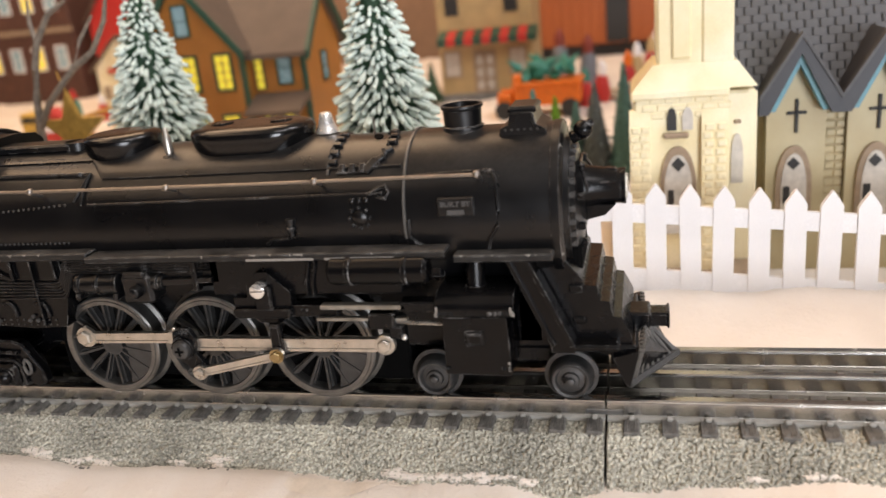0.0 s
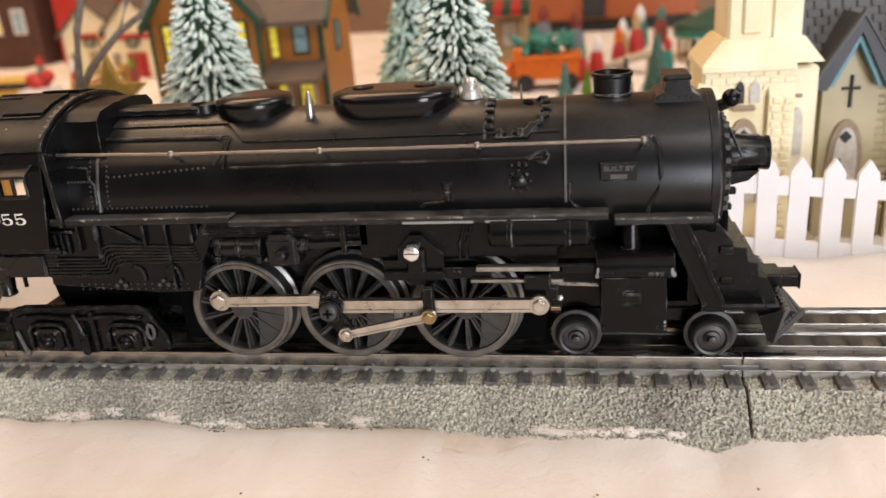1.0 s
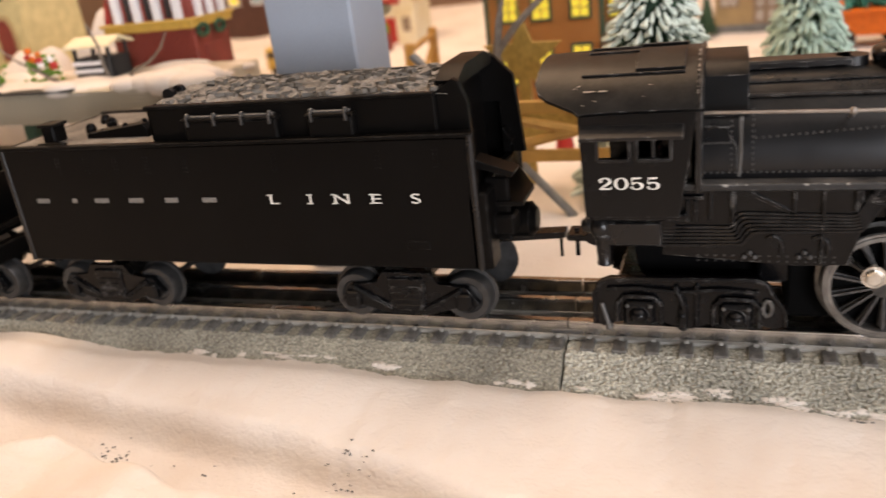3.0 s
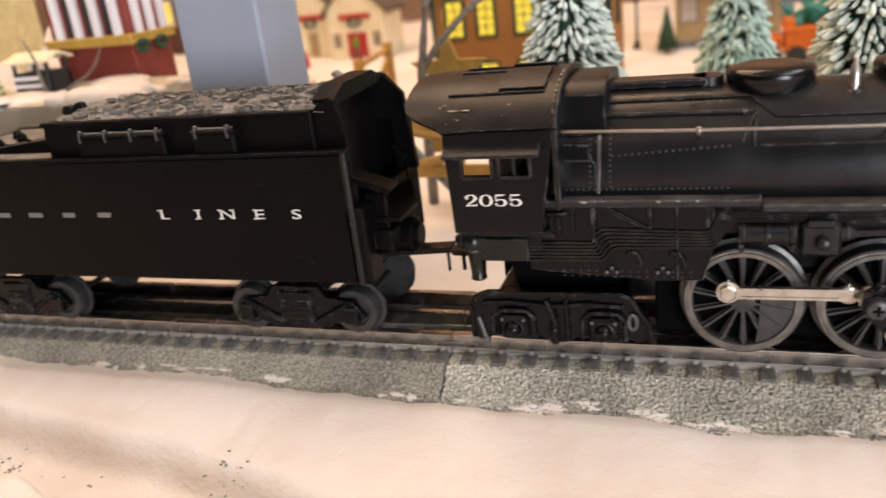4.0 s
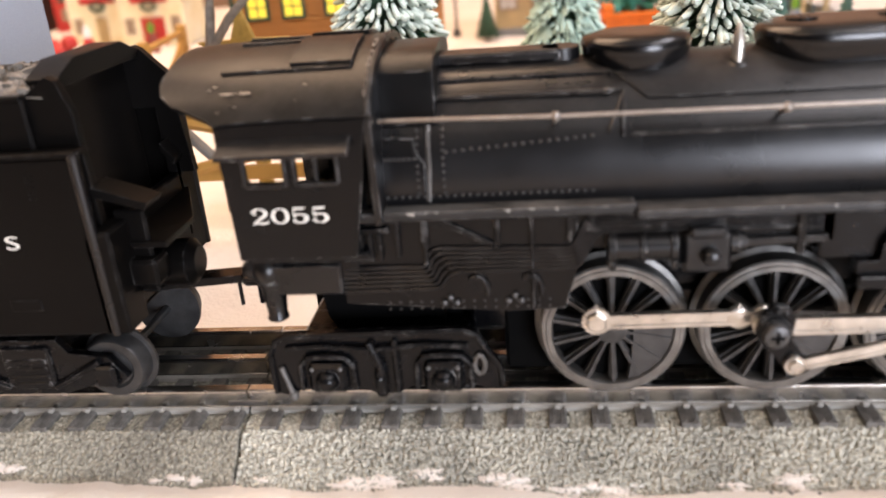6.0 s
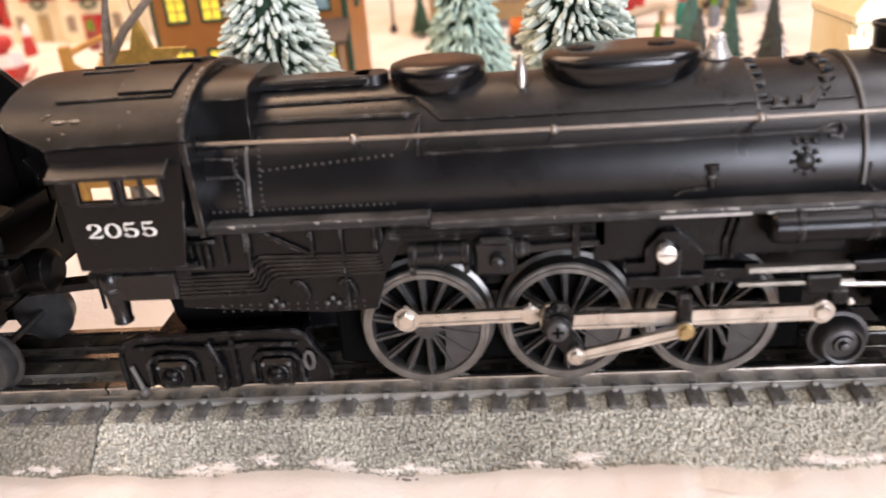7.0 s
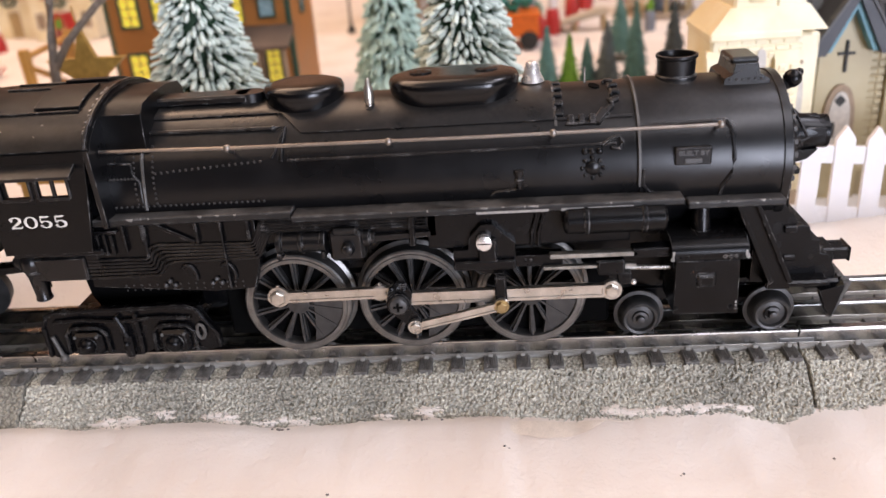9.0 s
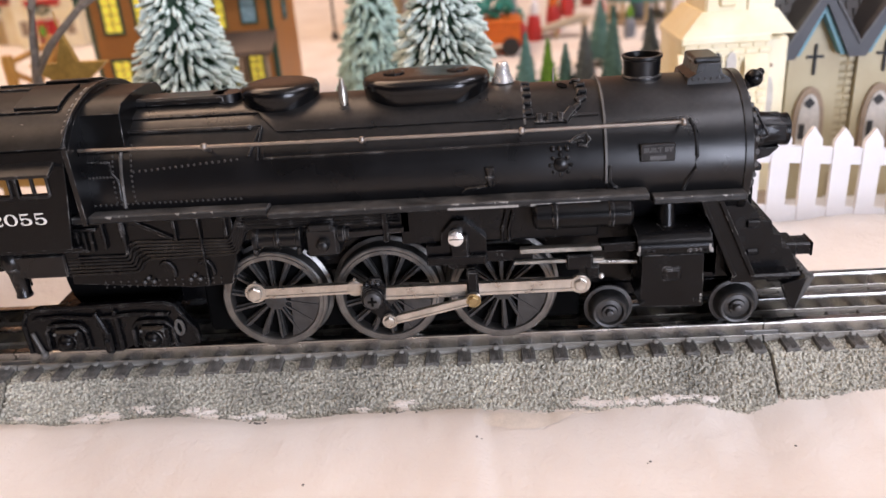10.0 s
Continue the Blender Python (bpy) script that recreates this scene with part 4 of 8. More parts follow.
    P("hatch_strip", Geo().box(-0.2032, -0.1700, -0.0045, 0.0045, 0.0985, 0.1013, 0.0007).cyl((-0.1702, 0, 0.0985), (-0.1702, 0, 0.1013), 0.0045, seg=18), label="long hatch strip with a round end")
    for side in (-1, 1):
        lever = P("reverse_rod", Geo().tube([ring_point(-0.2030, side * 38, BR + 0.0006), ring_point(-0.1800, side * 38.8, BR + 0.0006), ring_point(-0.1608, side * 39.6, BR + 0.0006)], 0.0006, 7).ball(ring_point(-0.1606, side * 39.6, BR + 0.0006), 0.0009, 8), label="thin cast rod along the firebox")
        P("rod_link", Geo().tube([ring_point(-0.1606, side * 39.6, BR + 0.0007), ring_point(-0.1568, side * 39, BR + 0.0007), ring_point(-0.1575, side * 54, BR + 0.0007), ring_point(-0.1578, side * 66, BR + 0.0007)], 0.0004, 6), parent=lever)
        P("rod_link", Geo().tube([ring_point(-0.1572, side * 41, BR + 0.0007), ring_point(-0.1606, side * 63, BR + 0.0007)], 0.0004, 6), parent=lever)
    P("firebox_collar", Geo().prism([(-0.0192, 0.0890), (-0.0188, 0.0950), (-0.0180, 0.1005), (-0.0150, 0.1030), (-0.0060, 0.1042), (0.0060, 0.1042), (0.0150, 0.1030), (0.0180, 0.1005), (0.0188, 0.0950), (0.0192, 0.0890)], "x", -0.2118, -0.1985), roof_black, label="stepped block ahead of the cab")
    # handrail
    rail = P("handrail", Geo().tube([(-0.2105, -0.0244, 0.0915), (-0.172, -0.0246, 0.0906), (-0.1, -0.0246, 0.0900), (-0.0318, -0.0246, 0.0900)], 0.00052, 8), wire_mat, label="thin bare wire handrail")
    for x in (-0.1722, -0.1250, -0.0782, -0.0318):
        P("stanchion", Geo().ball((x, -0.0245, 0.0906 if x < -0.17 else 0.0900), 0.00115, 10).cyl((x, -0.0245, 0.0899), (x, -0.0200, 0.0880), 0.0006, seg=8), wire_mat, rail, "turned metal stanchion")
    P("handrail", Geo().tube([(-0.2105, 0.0244, 0.0885), (-0.1, 0.0246, 0.0900), (-0.0318, 0.0246, 0.0900)], 0.00052, 8), wire_mat, label="thin bare wire handrail")
    # plates and small castings on the barrel side
    plate = P("builder_plate", Geo().box(-0.0437, -0.0335, -0.0238, -0.0222, 0.0782, 0.0835, 0.0003), label="raised builder's plate")
    g = shifted(lettering("BUILT BY", 0.0019, 1.1, 0.00006), -0.0428, -0.0239, 0.0812)
    g.box(-0.0410, -0.0362, -0.0241, -0.0237, 0.0788, 0.0802, 0.0001)
    P("raised_letters", g, black_edge, plate, "raised worn letters")
    for k in range(3):
        p = ring_point(-0.0690 + 0.0021 * k, 70, BR)
        P("valve_boss", Geo().ball((p[0], p[1] + 0.0003, p[2]), 0.0011, 10))
    g = Geo()
    for k in range(8):
        a = 2 * math.pi * k / 8
        g.ball((-0.0668 + 0.0030 * math.cos(a), -BR + 0.0001, BZ + 0.0032 + 0.0030 * math.sin(a)), 0.0007, 8)
    g.lathe([(-BR - 0.0010, 0.0010), (-BR - 0.0004, 0.0021), (-BR + 0.001, 0.0022)], (-0.0668, 0, BZ + 0.0032), "y", 18)
    P("valve_casting", g, label="small round valve casting")
    g = Geo().cyl((-0.0880, -BR - 0.0004, 0.0735), (-0.0880, -BR - 0.0004, 0.0780), 0.0010, seg=10).cyl((-0.0880, -BR - 0.0004, 0.0775), (-0.0880, -BR - 0.0004, 0.0790), 0.0015, seg=10).cyl((-0.0880, -BR - 0.0004, 0.0755), (-0.0880, -BR - 0.0004, 0.0762), 0.0014, seg=10)
    g.tube([(-0.0880, -BR - 0.0004, 0.0735), (-0.0895, -BR, 0.0728), (-0.0950, -BR, 0.0724), (-0.0965, -BR, 0.0712)], 0.0006, 6)
    P("check_valve", g, label="cast check valve with pipe")
    P("pipe_loop", Geo().tube([ring_point(-0.0640, 66, BR + 0.0004), ring_point(-0.0618, 62, BR + 0.0004), ring_point(-0.0592, 60, BR + 0.0004), ring_point(-0.0582, 64, BR + 0.0004), ring_point(-0.0590, 69, BR + 0.0004), ring_point(-0.0615, 68, BR + 0.0004)], 0.0006, 6), label="small cast pipe loop")
    default[0] = board_mat
    # running boards
    def board(x0, x1, z, y1=-0.0275, dz=0.0016):
        return Geo().box(x0, x1, y1, -0.014, z - dz, z, 0.0004)
    P("running_board", board(-0.2165, -0.1555, 0.0712).box(-0.2165, -0.1555, -0.0278, -0.0262, 0.0690, 0.0713, 0.0004), label="black running board with chipped edge")
    P("running_board", board(-0.1555, -0.0415, 0.0702, -0.0290).box(-0.1555, -0.0415, -0.0293, -0.0277, 0.0682, 0.0703, 0.0004), label="black running board with chipped edge")
    P("running_board", board(-0.0400, -0.0125, 0.0680, -0.0270, 0.0022), label="black running board with chipped edge")
    for s, z in ((1, 0.0712),):
        P("running_board", Geo().box(-0.2165, -0.0125, 0.014, 0.0285, 0.0680, 0.0702, 0.0004), label="black running board")
    # bare metal chips along the board edges
    rnd = random.Random(4)
    g = Geo()
    for x0, x1, z, y, n in ((-0.215, -0.157, 0.0712, -0.02783, 6), (-0.154, -0.045, 0.0702, -0.02933, 8), (-0.038, -0.014, 0.068, -0.02702, 4)):
        for k in range(n):
            x = rnd.uniform(x0, x1)
            w = rnd.choice((0.0002, 0.0003, 0.0006, 0.0013)) * rnd.uniform(0.7, 1.4)
            e = rnd.uniform(0.0003, 0.0009)
            g.prism([(x - w, z), (x + w * 0.9, z), (x + w * rnd.uniform(0.2, 0.7), z - e), (x - w * rnd.uniform(0.0, 0.5), z - e * 0.6)], "y", y - 0.00006, y + 0.0004)
    for x0, x1 in ((-0.101, -0.080), (-0.0765, -0.056)):
        g.box(x0, x1, -0.02940, -0.0291, 0.06825, 0.0690, 0.00005)
    tagged(P("paint_wear", g, chip_mat), "worn bare metal along the edges", kind="stuff")
    default[0] = cast_black
    # firebox side sheet with stepped pipes
    fb = P("firebox_side", Geo().prism([(-0.2225, 0.0480), (-0.2215, 0.0620), (-0.2155, 0.0690), (-0.1680, 0.0690), (-0.1680, 0.0560), (-0.1710, 0.0455), (-0.1840, 0.0450)], "y", -0.0252, -0.0150), label="riveted firebox side")
    P("firebox_side", Geo().prism([(-0.2225, 0.0480), (-0.2215, 0.0620), (-0.2155, 0.0690), (-0.1680, 0.0690), (-0.1680, 0.0560), (-0.1710, 0.0455), (-0.1840, 0.0450)], "y", 0.0150, 0.0252))
    for k in range(6):
        u = k / 5
        def mid(p, q):
            return (p[0] + (q[0] - p[0]) * u, -0.0256, p[1] + (q[1] - p[1]) * u)
        pts = [mid((-0.2219, 0.0573), (-0.2226, 0.0512)), mid((-0.2034, 0.0571), (-0.2004, 0.0515)), mid((-0.2024, 0.0578), (-0.1994, 0.0521)), mid((-0.2018, 0.0601), (-0.1978, 0.0544)), mid((-0.2009, 0.0612), (-0.1966, 0.0552)), mid((-0.1990, 0.0616), (-0.1950, 0.0556)),
               mid((-0.1704, 0.0608), (-0.1690, 0.0560)), mid((-0.1690, 0.0614), (-0.1676, 0.0567)), mid((-0.1677, 0.0638), (-0.1658, 0.0600)), mid((-0.1663, 0.0670), (-0.1640, 0.0634)), mid((-0.1648, 0.0682), (-0.1622, 0.0643)), mid((-0.1180, 0.0683), (-0.1200, 0.0645))]
        P("pipe", Geo().tube(pts, 0.00052, 7), pipe_mat, fb)
    for x, z in ((-0.1858, 0.0620), (-0.1698, 0.0622), (-0.2085, 0.0600)):
        P("stay", Geo().box(x - 0.0005, x + 0.0005, -0.0268, -0.0250, z, 0.0692, 0.0002), parent=fb)
    P("stay", Geo().box(-0.1785, -0.1778, -0.0268, -0.0250, 0.0462, 0.0695, 0.0002), parent=fb)
    P("stay", Geo().prism([(-0.1998, 0.0684), (-0.1990, 0.0692), (-0.1866, 0.0626), (-0.1872, 0.0618)], "y", -0.0262, -0.0250), parent=fb)
    g = Geo().cyl((-0.2023, -0.0260, 0.0580), (-0.2023, -0.0260, 0.0692), 0.0006, seg=8)
    for k in range(9):
        g.lathe([(-0.0003, 0.0009), (0.0003, 0.0009)], (-0.2023, -0.0260, 0.0625 + 0.0007 * k), "z", 10)
    P("coil", g, parent=fb)
    g = Geo()
    for k in range(16):
        rivet(g, (-0.2120 + 0.0025 * k, -0.0253, 0.0480), 0.00035)
        rivet(g, (-0.2120 + 0.0025 * k, -0.0253, 0.0463), 0.0003)
    for k in range(3):
        g.ball((-0.1990 + 0.0015 * k, -0.0258, 0.0478 + 0.0014 * (k % 2)), 0.0008, 8)
        g.ball((-0.1840 + 0.0015 * k, -0.0258, 0.0480 + 0.0014 * (k % 2)), 0.0008, 8)
    tagged(P("riveting", g, rivet_mat, parent=fb), "rows of small worn rivets", kind="stuff")
    g = Geo()
    for k in range(4):
        g.box(-0.2200 + 0.0022 * k, -0.2188 + 0.0022 * k, -0.0265, -0.0250, 0.0590, 0.0660, 0.0003)
    g.box(-0.2205, -0.2105, -0.0267, -0.0250, 0.0662, 0.0672, 0.0002)
    P("ladder", g, parent=fb)
    # inner frame and motor block, closes the view under the boiler
    P("frame", Geo().box(-0.1945, -0.0150, -0.0120, 0.0120, 0.0330, 0.0640, 0.001).box(-0.168, -0.045, -0.0190, 0.0190, 0.0580, 0.0690, 0.001).box(-0.2200, -0.1700, -0.0150, 0.0150, 0.0480, 0.0690, 0.001), black_dull, label="black inner frame")
    # pan coloured near-black for the shade under the firebox
    P("ash_pan", Geo().prism([(-0.2312, 0.0545), (-0.2320, 0.0440), (-0.2312, 0.0385), (-0.2290, 0.0345), (-0.2180, 0.0335), (-0.2010, 0.0335), (-0.2010, 0.0500)], "y", -0.0125, 0.0125), shade_black, label="black ash pan under the firebox")
    # pump group behind the wheels' top
    pump = P("air_pump", Geo().lathe([(-0.1617, 0.0030), (-0.1614, 0.0037), (-0.1600, 0.0037), (-0.1597, 0.0031), (-0.1548, 0.0031), (-0.1545, 0.0036), (-0.1535, 0.0036), (-0.1532, 0.0031), (-0.1483, 0.0031), (-0.1480, 0.0037), (-0.1466, 0.0037), (-0.1463, 0.0030)], (0, -0.0258, 0.0606), "x", 24), black, label="glossy cast air pump cylinder")
    for x in (-0.1607, -0.1473):
        P("pump_lug", Geo().box(x - 0.0008, x + 0.0008, -0.0296, -0.0240, 0.0562, 0.0585, 0.0004), black, pump)
    box = P("valve_box", Geo().box(-0.1455, -0.1350, -0.0282, -0.0200, 0.0545, 0.0640, 0.0010).box(-0.1440, -0.1365, -0.0288, -0.0200, 0.0630, 0.0652, 0.0006), black, label="cast valve box")
    P("knob", Geo().lathe([(-0.0312, 0.0006), (-0.0308, 0.0015), (-0.0298, 0.0020), (-0.0280, 0.0020)], (-0.1397, 0, 0.0590), "y", 18), black, box)
    P("collar", Geo().lathe([(-0.1352, 0.0026), (-0.1335, 0.0026), (-0.1330, 0.0020), (-0.1318, 0.0020)], (0, -0.0255, 0.0608), "x", 18), black, box)
    P("reach_rod", Geo().prism([(-0.1325, 0.0600), (-0.1325, 0.0618), (-0.1150, 0.0624), (-0.1150, 0.0610)], "y", -0.0268, -0.0250), black, label="flat reach rod")
    for x in (-0.1912, -0.1788):
        P("cast_loop", Geo().tube([(x + 0.0026 * math.cos(radians(a)), -0.0257, 0.0505 + 0.0038 * math.sin(radians(a))) for a in range(-20, 131, 15)], 0.0006, 6), pipe_mat, fb)
    sp = P("side_panel", Geo().box(-0.1660, -0.1130, -0.0250, -0.0170, 0.0600, 0.0690, 0.0004), label="ribbed side panel")
    for k in range(5):
        P("rib", Geo().box(-0.1660, -0.1160, -0.0262, -0.0248, 0.0640 + 0.0010 * k, 0.0645 + 0.0010 * k, 0.0001), parent=sp)
    P("bracket", Geo().box(-0.1215, -0.1195, -0.0272, -0.0240, 0.0580, 0.0690, 0.0004), parent=sp)
    # valve gear hanger
    g = Geo().prism([(-0.1085, 0.0530), (-0.1085, 0.0560), (-0.1040, 0.0560), (-0.1035, 0.0600), (-0.1000, 0.0640), (-0.0965, 0.0640), (-0.0900, 0.0580), (-0.0900, 0.0535), (-0.0760, 0.0535), (-0.0760, 0.0500), (-0.0920, 0.0500), (-0.0940, 0.0480), (-0.1010, 0.0480), (-0.1030, 0.0500)], "y", -0.0272, -0.0230)
    P("valve_panel", Geo().box(-0.1160, -0.0560, -0.0250, -0.0180, 0.0560, 0.0690, 0.0004), black_dull)
    g.box(-0.1085, -0.0900, -0.0290, -0.0270, 0.0500, 0.0530, 0.0004).box(-0.1010, -0.0955, -0.0290, -0.0270, 0.0525, 0.0600, 0.0005)
    for x in (-0.0870, -0.0855):
        g.ball((x, -0.0273, 0.0520), 0.0004, 6)
    for dx in (0, 0.0020):
        P("pipe", Geo().tube([(-0.0850 + dx, -0.0256, 0.0560), (-0.0850 + dx, -0.0256, 0.0600), (-0.0835 + dx, -0.0256, 0.0660), (-0.0835 + dx, -0.0256, 0.0682)], 0.0006, 6), black_dull)
    hang = P("valve_gear_hanger", g, black_dull, label="cast valve gear hanger")
    P("screw", Geo().lathe([(-0.0300, 0.0016), (-0.0297, 0.0023), (-0.0270, 0.0023)], (-0.0992, 0, 0.0590), "y", 20).box(-0.1, -0.0985, -0.0286, -0.028, 0.0555, 0.0560, 0.0001), chrome, hang, "slotted bright screw")
    P("slot", Geo().box(-0.1011, -0.0973, -0.03006, -0.0298, 0.05885, 0.0592, 0.00005, m=None), shade_black, hang)
    # air tank
    g = Geo().lathe([(-0.0760, 0.0018), (-0.0757, 0.0034), (-0.0748, 0.0041), (-0.0475, 0.0041), (-0.0466, 0.0034), (-0.0463, 0.0018)], (0, -0.0285, 0.0648), "x", 24)
    for x in (-0.0695, -0.0530):
        g.lathe([(x - 0.0006, 0.0044), (x + 0.0006, 0.0044)], (0, -0.0285, 0.0648), "x", 24)
    P("air_tank", g, label="black air tank with straps")
    # cylinders, guides
    for s in (-1, 1):
        y0, y1 = s * 0.0315, s * 0.0150
        g = Geo().prism([(-0.0438, 0.0343), (-0.0436, 0.0540), (-0.0256, 0.0540), (-0.0250, 0.0338)], "y", y0, y1)
        chest = [(s * 0.0150, 0.0520), (s * 0.0150, 0.0578)] + [(s * (0.0272 + 0.0053 * math.sin(radians(v))), 0.0538 + 0.0042 * math.cos(radians(v))) for v in range(0, 121, 15)] + [(s * 0.0310, 0.0512)]
        g.prism(chest, "x", -0.0452, -0.0233)
        g.box(-0.0375, -0.0320, s * 0.0321, s * 0.0310, 0.0430, 0.0475, 0.0006).box(-0.0367, -0.0328, s * 0.0324, s * 0.0315, 0.0438, 0.0467, 0.0003)
        for x in (-0.0440, -0.0424, -0.0408, -0.0300, -0.0284, -0.0268, -0.0252):
            g.ball((x, s * 0.0325, 0.0530), 0.0006, 8)
        for x in (-0.0432, -0.0272):
            g.ball((x, s * 0.0316, 0.0360), 0.0007, 8)
        g.cyl((-0.0350, s * 0.0230, 0.0565), (-0.0350, s * 0.0210, 0.0670), 0.0028, seg=14)
        P("valve_stub", Geo().box(-0.0560, -0.0450, s * 0.0300, s * 0.0250, 0.0525, 0.0555, 0.0004), black_dull)
        cy = P("cylinder", g, label="black cylinder block with worn corners")
        chips = Geo()
        for k in range(10):
            x = rnd.choice((-0.0449, -0.0240)) + rnd.uniform(-0.0003, 0.0006)
            z = rnd.uniform(0.0524, 0.0546)
            chips.box(x - 0.0003, x + 0.0003, s * 0.03262, s * 0.0322, z - 0.0004, z + 0.0005, 0.00003)
        for k in range(4):
            z = rnd.uniform(0.0345, 0.0385)
            chips.box(-0.0254 - 0.0006, -0.0254, s * 0.03158, s * 0.0312, z - 0.0004, z + 0.0005, 0.00003)
        tagged(P("paint_wear", chips, chip_mat, cy), "bare metal wear", kind="stuff")
        P("crosshead_guide", Geo().box(-0.0800, -0.0545, s * 0.0300, s * 0.0270, 0.0532, 0.0546, 0.0002), guide_mat if s < 0 else black_dull, label="grey flat guide bar")
        P("crosshead_guide", Geo().box(-0.0820, -0.0545, s * 0.0290, s * 0.0270, 0.0492, 0.0502, 0.0002), guide_mat, label="grey flat guide bar")
        P("crosshead", Geo().box(-0.0660, -0.0580, s * 0.0300, s * 0.0250, 0.0470, 0.0520, 0.0005).box(-0.0600, -0.0560, s * 0.0300, s * 0.0270, 0.0440, 0.0480, 0.0004), black_dull)
        P("piston_rod", Geo().cyl((-0.0600, s * 0.0275, 0.0486), (-0.0445, s * 0.0275, 0.0480), 0.0007, seg=8), rod_mat)
        P("clip", Geo().ball((-0.0555, s * 0.0300, 0.0448), 0.0009, 10), chrome)
    # driving wheels, rods
    tyre, body, weight, spoke, back = driver_mesh()
    m_s = mesh_of("spoke", spoke, wheel_mat)
    m_back = mesh_of("spoke_gap_shade", back, shade_black)
    hubs = (-0.1598, -0.1227, -0.0856)
    m_t, m_b, m_w = mesh_of("tyre", tyre, tyre_mat), mesh_of("driving_wheel", body, wheel_mat), mesh_of("balance_weight", weight, wheel_mat)
    hz = RAIL_TOP + 0.0172
    for s in (-1, 1):
        for i, x in enumerate(hubs):
            w = piece("driving_wheel", m_b, loco, (x, s * 0.0160, hz))
            tagged(w, "dark spoked driving wheel")
            if s > 0:
                w.rotation_euler[2] = math.pi
            for me, nm in ((m_t, "tyre"), (m_w, "balance_weight"), (m_back, "spoke_gap_shade")):
                q = new(nm, me)
                q.parent = w
                if nm == "tyre":
                    tagged(q, "worn steel tyre")
            for k in range(14):
                q = new("spoke", m_s)
                q.parent = w
                q.rotation_euler[1] = 2 * math.pi * k / 14 + 0.2
        P("axle_block", Geo().box(-0.1680, -0.0780, s * 0.0130, s * 0.0100, 0.0310, 0.0440, 0.0008), black_dull)
    # near-black colour gives the shade between the wheels and under the smokebox
    P("motor_block", Geo().box(-0.1860, -0.0600, -0.0128, 0.0128, 0.0218, 0.0450, 0.001).box(-0.0260, -0.0060, -0.0120, 0.0120, 0.0345, 0.0650, 0.001), shade_black, label="motor block between the wheels, blackened in place of shade")
    pz = 0.0420
    pins = [(x - 0.0042, pz) for x in hubs]
    for s in (-1, 1):
        g = Geo()
        rod(g, pins[0], (pins[1][0] + 0.000, pz + 0.0004), s * 0.0262, s * 0.0247, 0.0017, 0.0027)
        g.lathe([(s * 0.0265, 0.0022), (s * 0.0262, 0.0027), (s * 0.0247, 0.0027)], (pins[1][0] - 0.0052, 0, pz + 0.0003), "y", 20)
        g.box(pins[1][0] - 0.0058, pins[1][0] - 0.0046, s * 0.0262, s * 0.0247, pz + 0.002, pz + 0.0036, 0.0004)
        g.lathe([(s * 0.0264, 0.0027), (s * 0.0262, 0.0032), (s * 0.0247, 0.0032)], (pins[0][0], 0, pz), "y", 20)
        g.box(pins[0][0] - 0.0007, pins[0][0] + 0.0007, s * 0.0262, s * 0.0247, pz + 0.0028, pz + 0.0040, 0.0004)
        P("side_rod", g, rod_mat, label="bright nickel side rod")
        g = Geo()
        rod(g, pins[1], (-0.0618, pz + 0.0002), s * 0.0300, s * 0.0283, 0.0020, 0.0031)
        P("main_rod", g, rod_mat, label="bright nickel main rod")
        g = Geo()
        rod(g, (-0.1212, 0.0338), (-0.0948, 0.0398), s * 0.0330, s * 0.0318, 0.0013, 0.0023)
        P("eccentric_rod", g, rod_mat, label="thin bright eccentric rod")
        g = Geo().prism([(-0.1297, 0.0412), (-0.1287, 0.0455), (-0.1262, 0.0482), (-0.1232, 0.0478), (-0.1215, 0.0448), (-0.1222, 0.0400), (-0.1190, 0.0352), (-0.1200, 0.0318), (-0.1230, 0.0318), (-0.1250, 0.0352), (-0.1283, 0.0382)], "y", s * 0.0318, s * 0.0300)
        for k in range(3):
            g.ball((-0.1275 + 0.0018 * k, s * 0.0318, 0.0462 + 0.0006 * (k % 2)), 0.0011, 8)
        g.lathe([(-0.0005, 0.0036), (0.0005, 0.0038)], (-0.1258, s * 0.0322, 0.0415), "y", 24)
        ec = P("eccentric_crank", g, black_dull, label="black eccentric crank")
        P("link", Geo().box(-0.0966, -0.0930, s * 0.0318, s * 0.0290, 0.0398, 0.0490, 0.0006), black_dull)
        if s < 0:
            gb = Geo()
            hexbolt(gb, pins[0][0], -0.0262, pz + 0.0004, 0.0025, 0.0020)
            P("rod_bolt", gb, rod_mat, label="hexagonal steel bolt")
            gb = Geo()
            hexbolt(gb, -0.0618, -0.0300, pz + 0.0002, 0.0021, 0.0014)
            P("rod_bolt", gb, rod_mat, label="hexagonal steel bolt")
            for x, z in ((-0.1212, 0.0338), (-0.0948, 0.0398)):
                gb = Geo()
                hexbolt(gb, x, -0.0330, z, 0.0017, 0.0013)
                P("rod_bolt", gb, brass if x > -0.11 else rod_mat, label="small brass bolt" if x > -0.11 else "small steel bolt")
            gb = Geo().lathe([(-0.0345, 0.0016), (-0.0341, 0.0026), (-0.0332, 0.0030), (-0.0318, 0.0030)], (-0.1258, 0, 0.0415), "y", 24)
            P("cross_screw", gb, wheel_mat, ec, "dark cross-head screw")
            P("screw_cross", Geo().box(-0.1273, -0.1243, -0.03460, -0.0340, 0.0411, 0.0419, 0.00004).box(-0.1262, -0.1254, -0.03463, -0.0340, 0.0400, 0.0430, 0.00004), shade_black, ec)
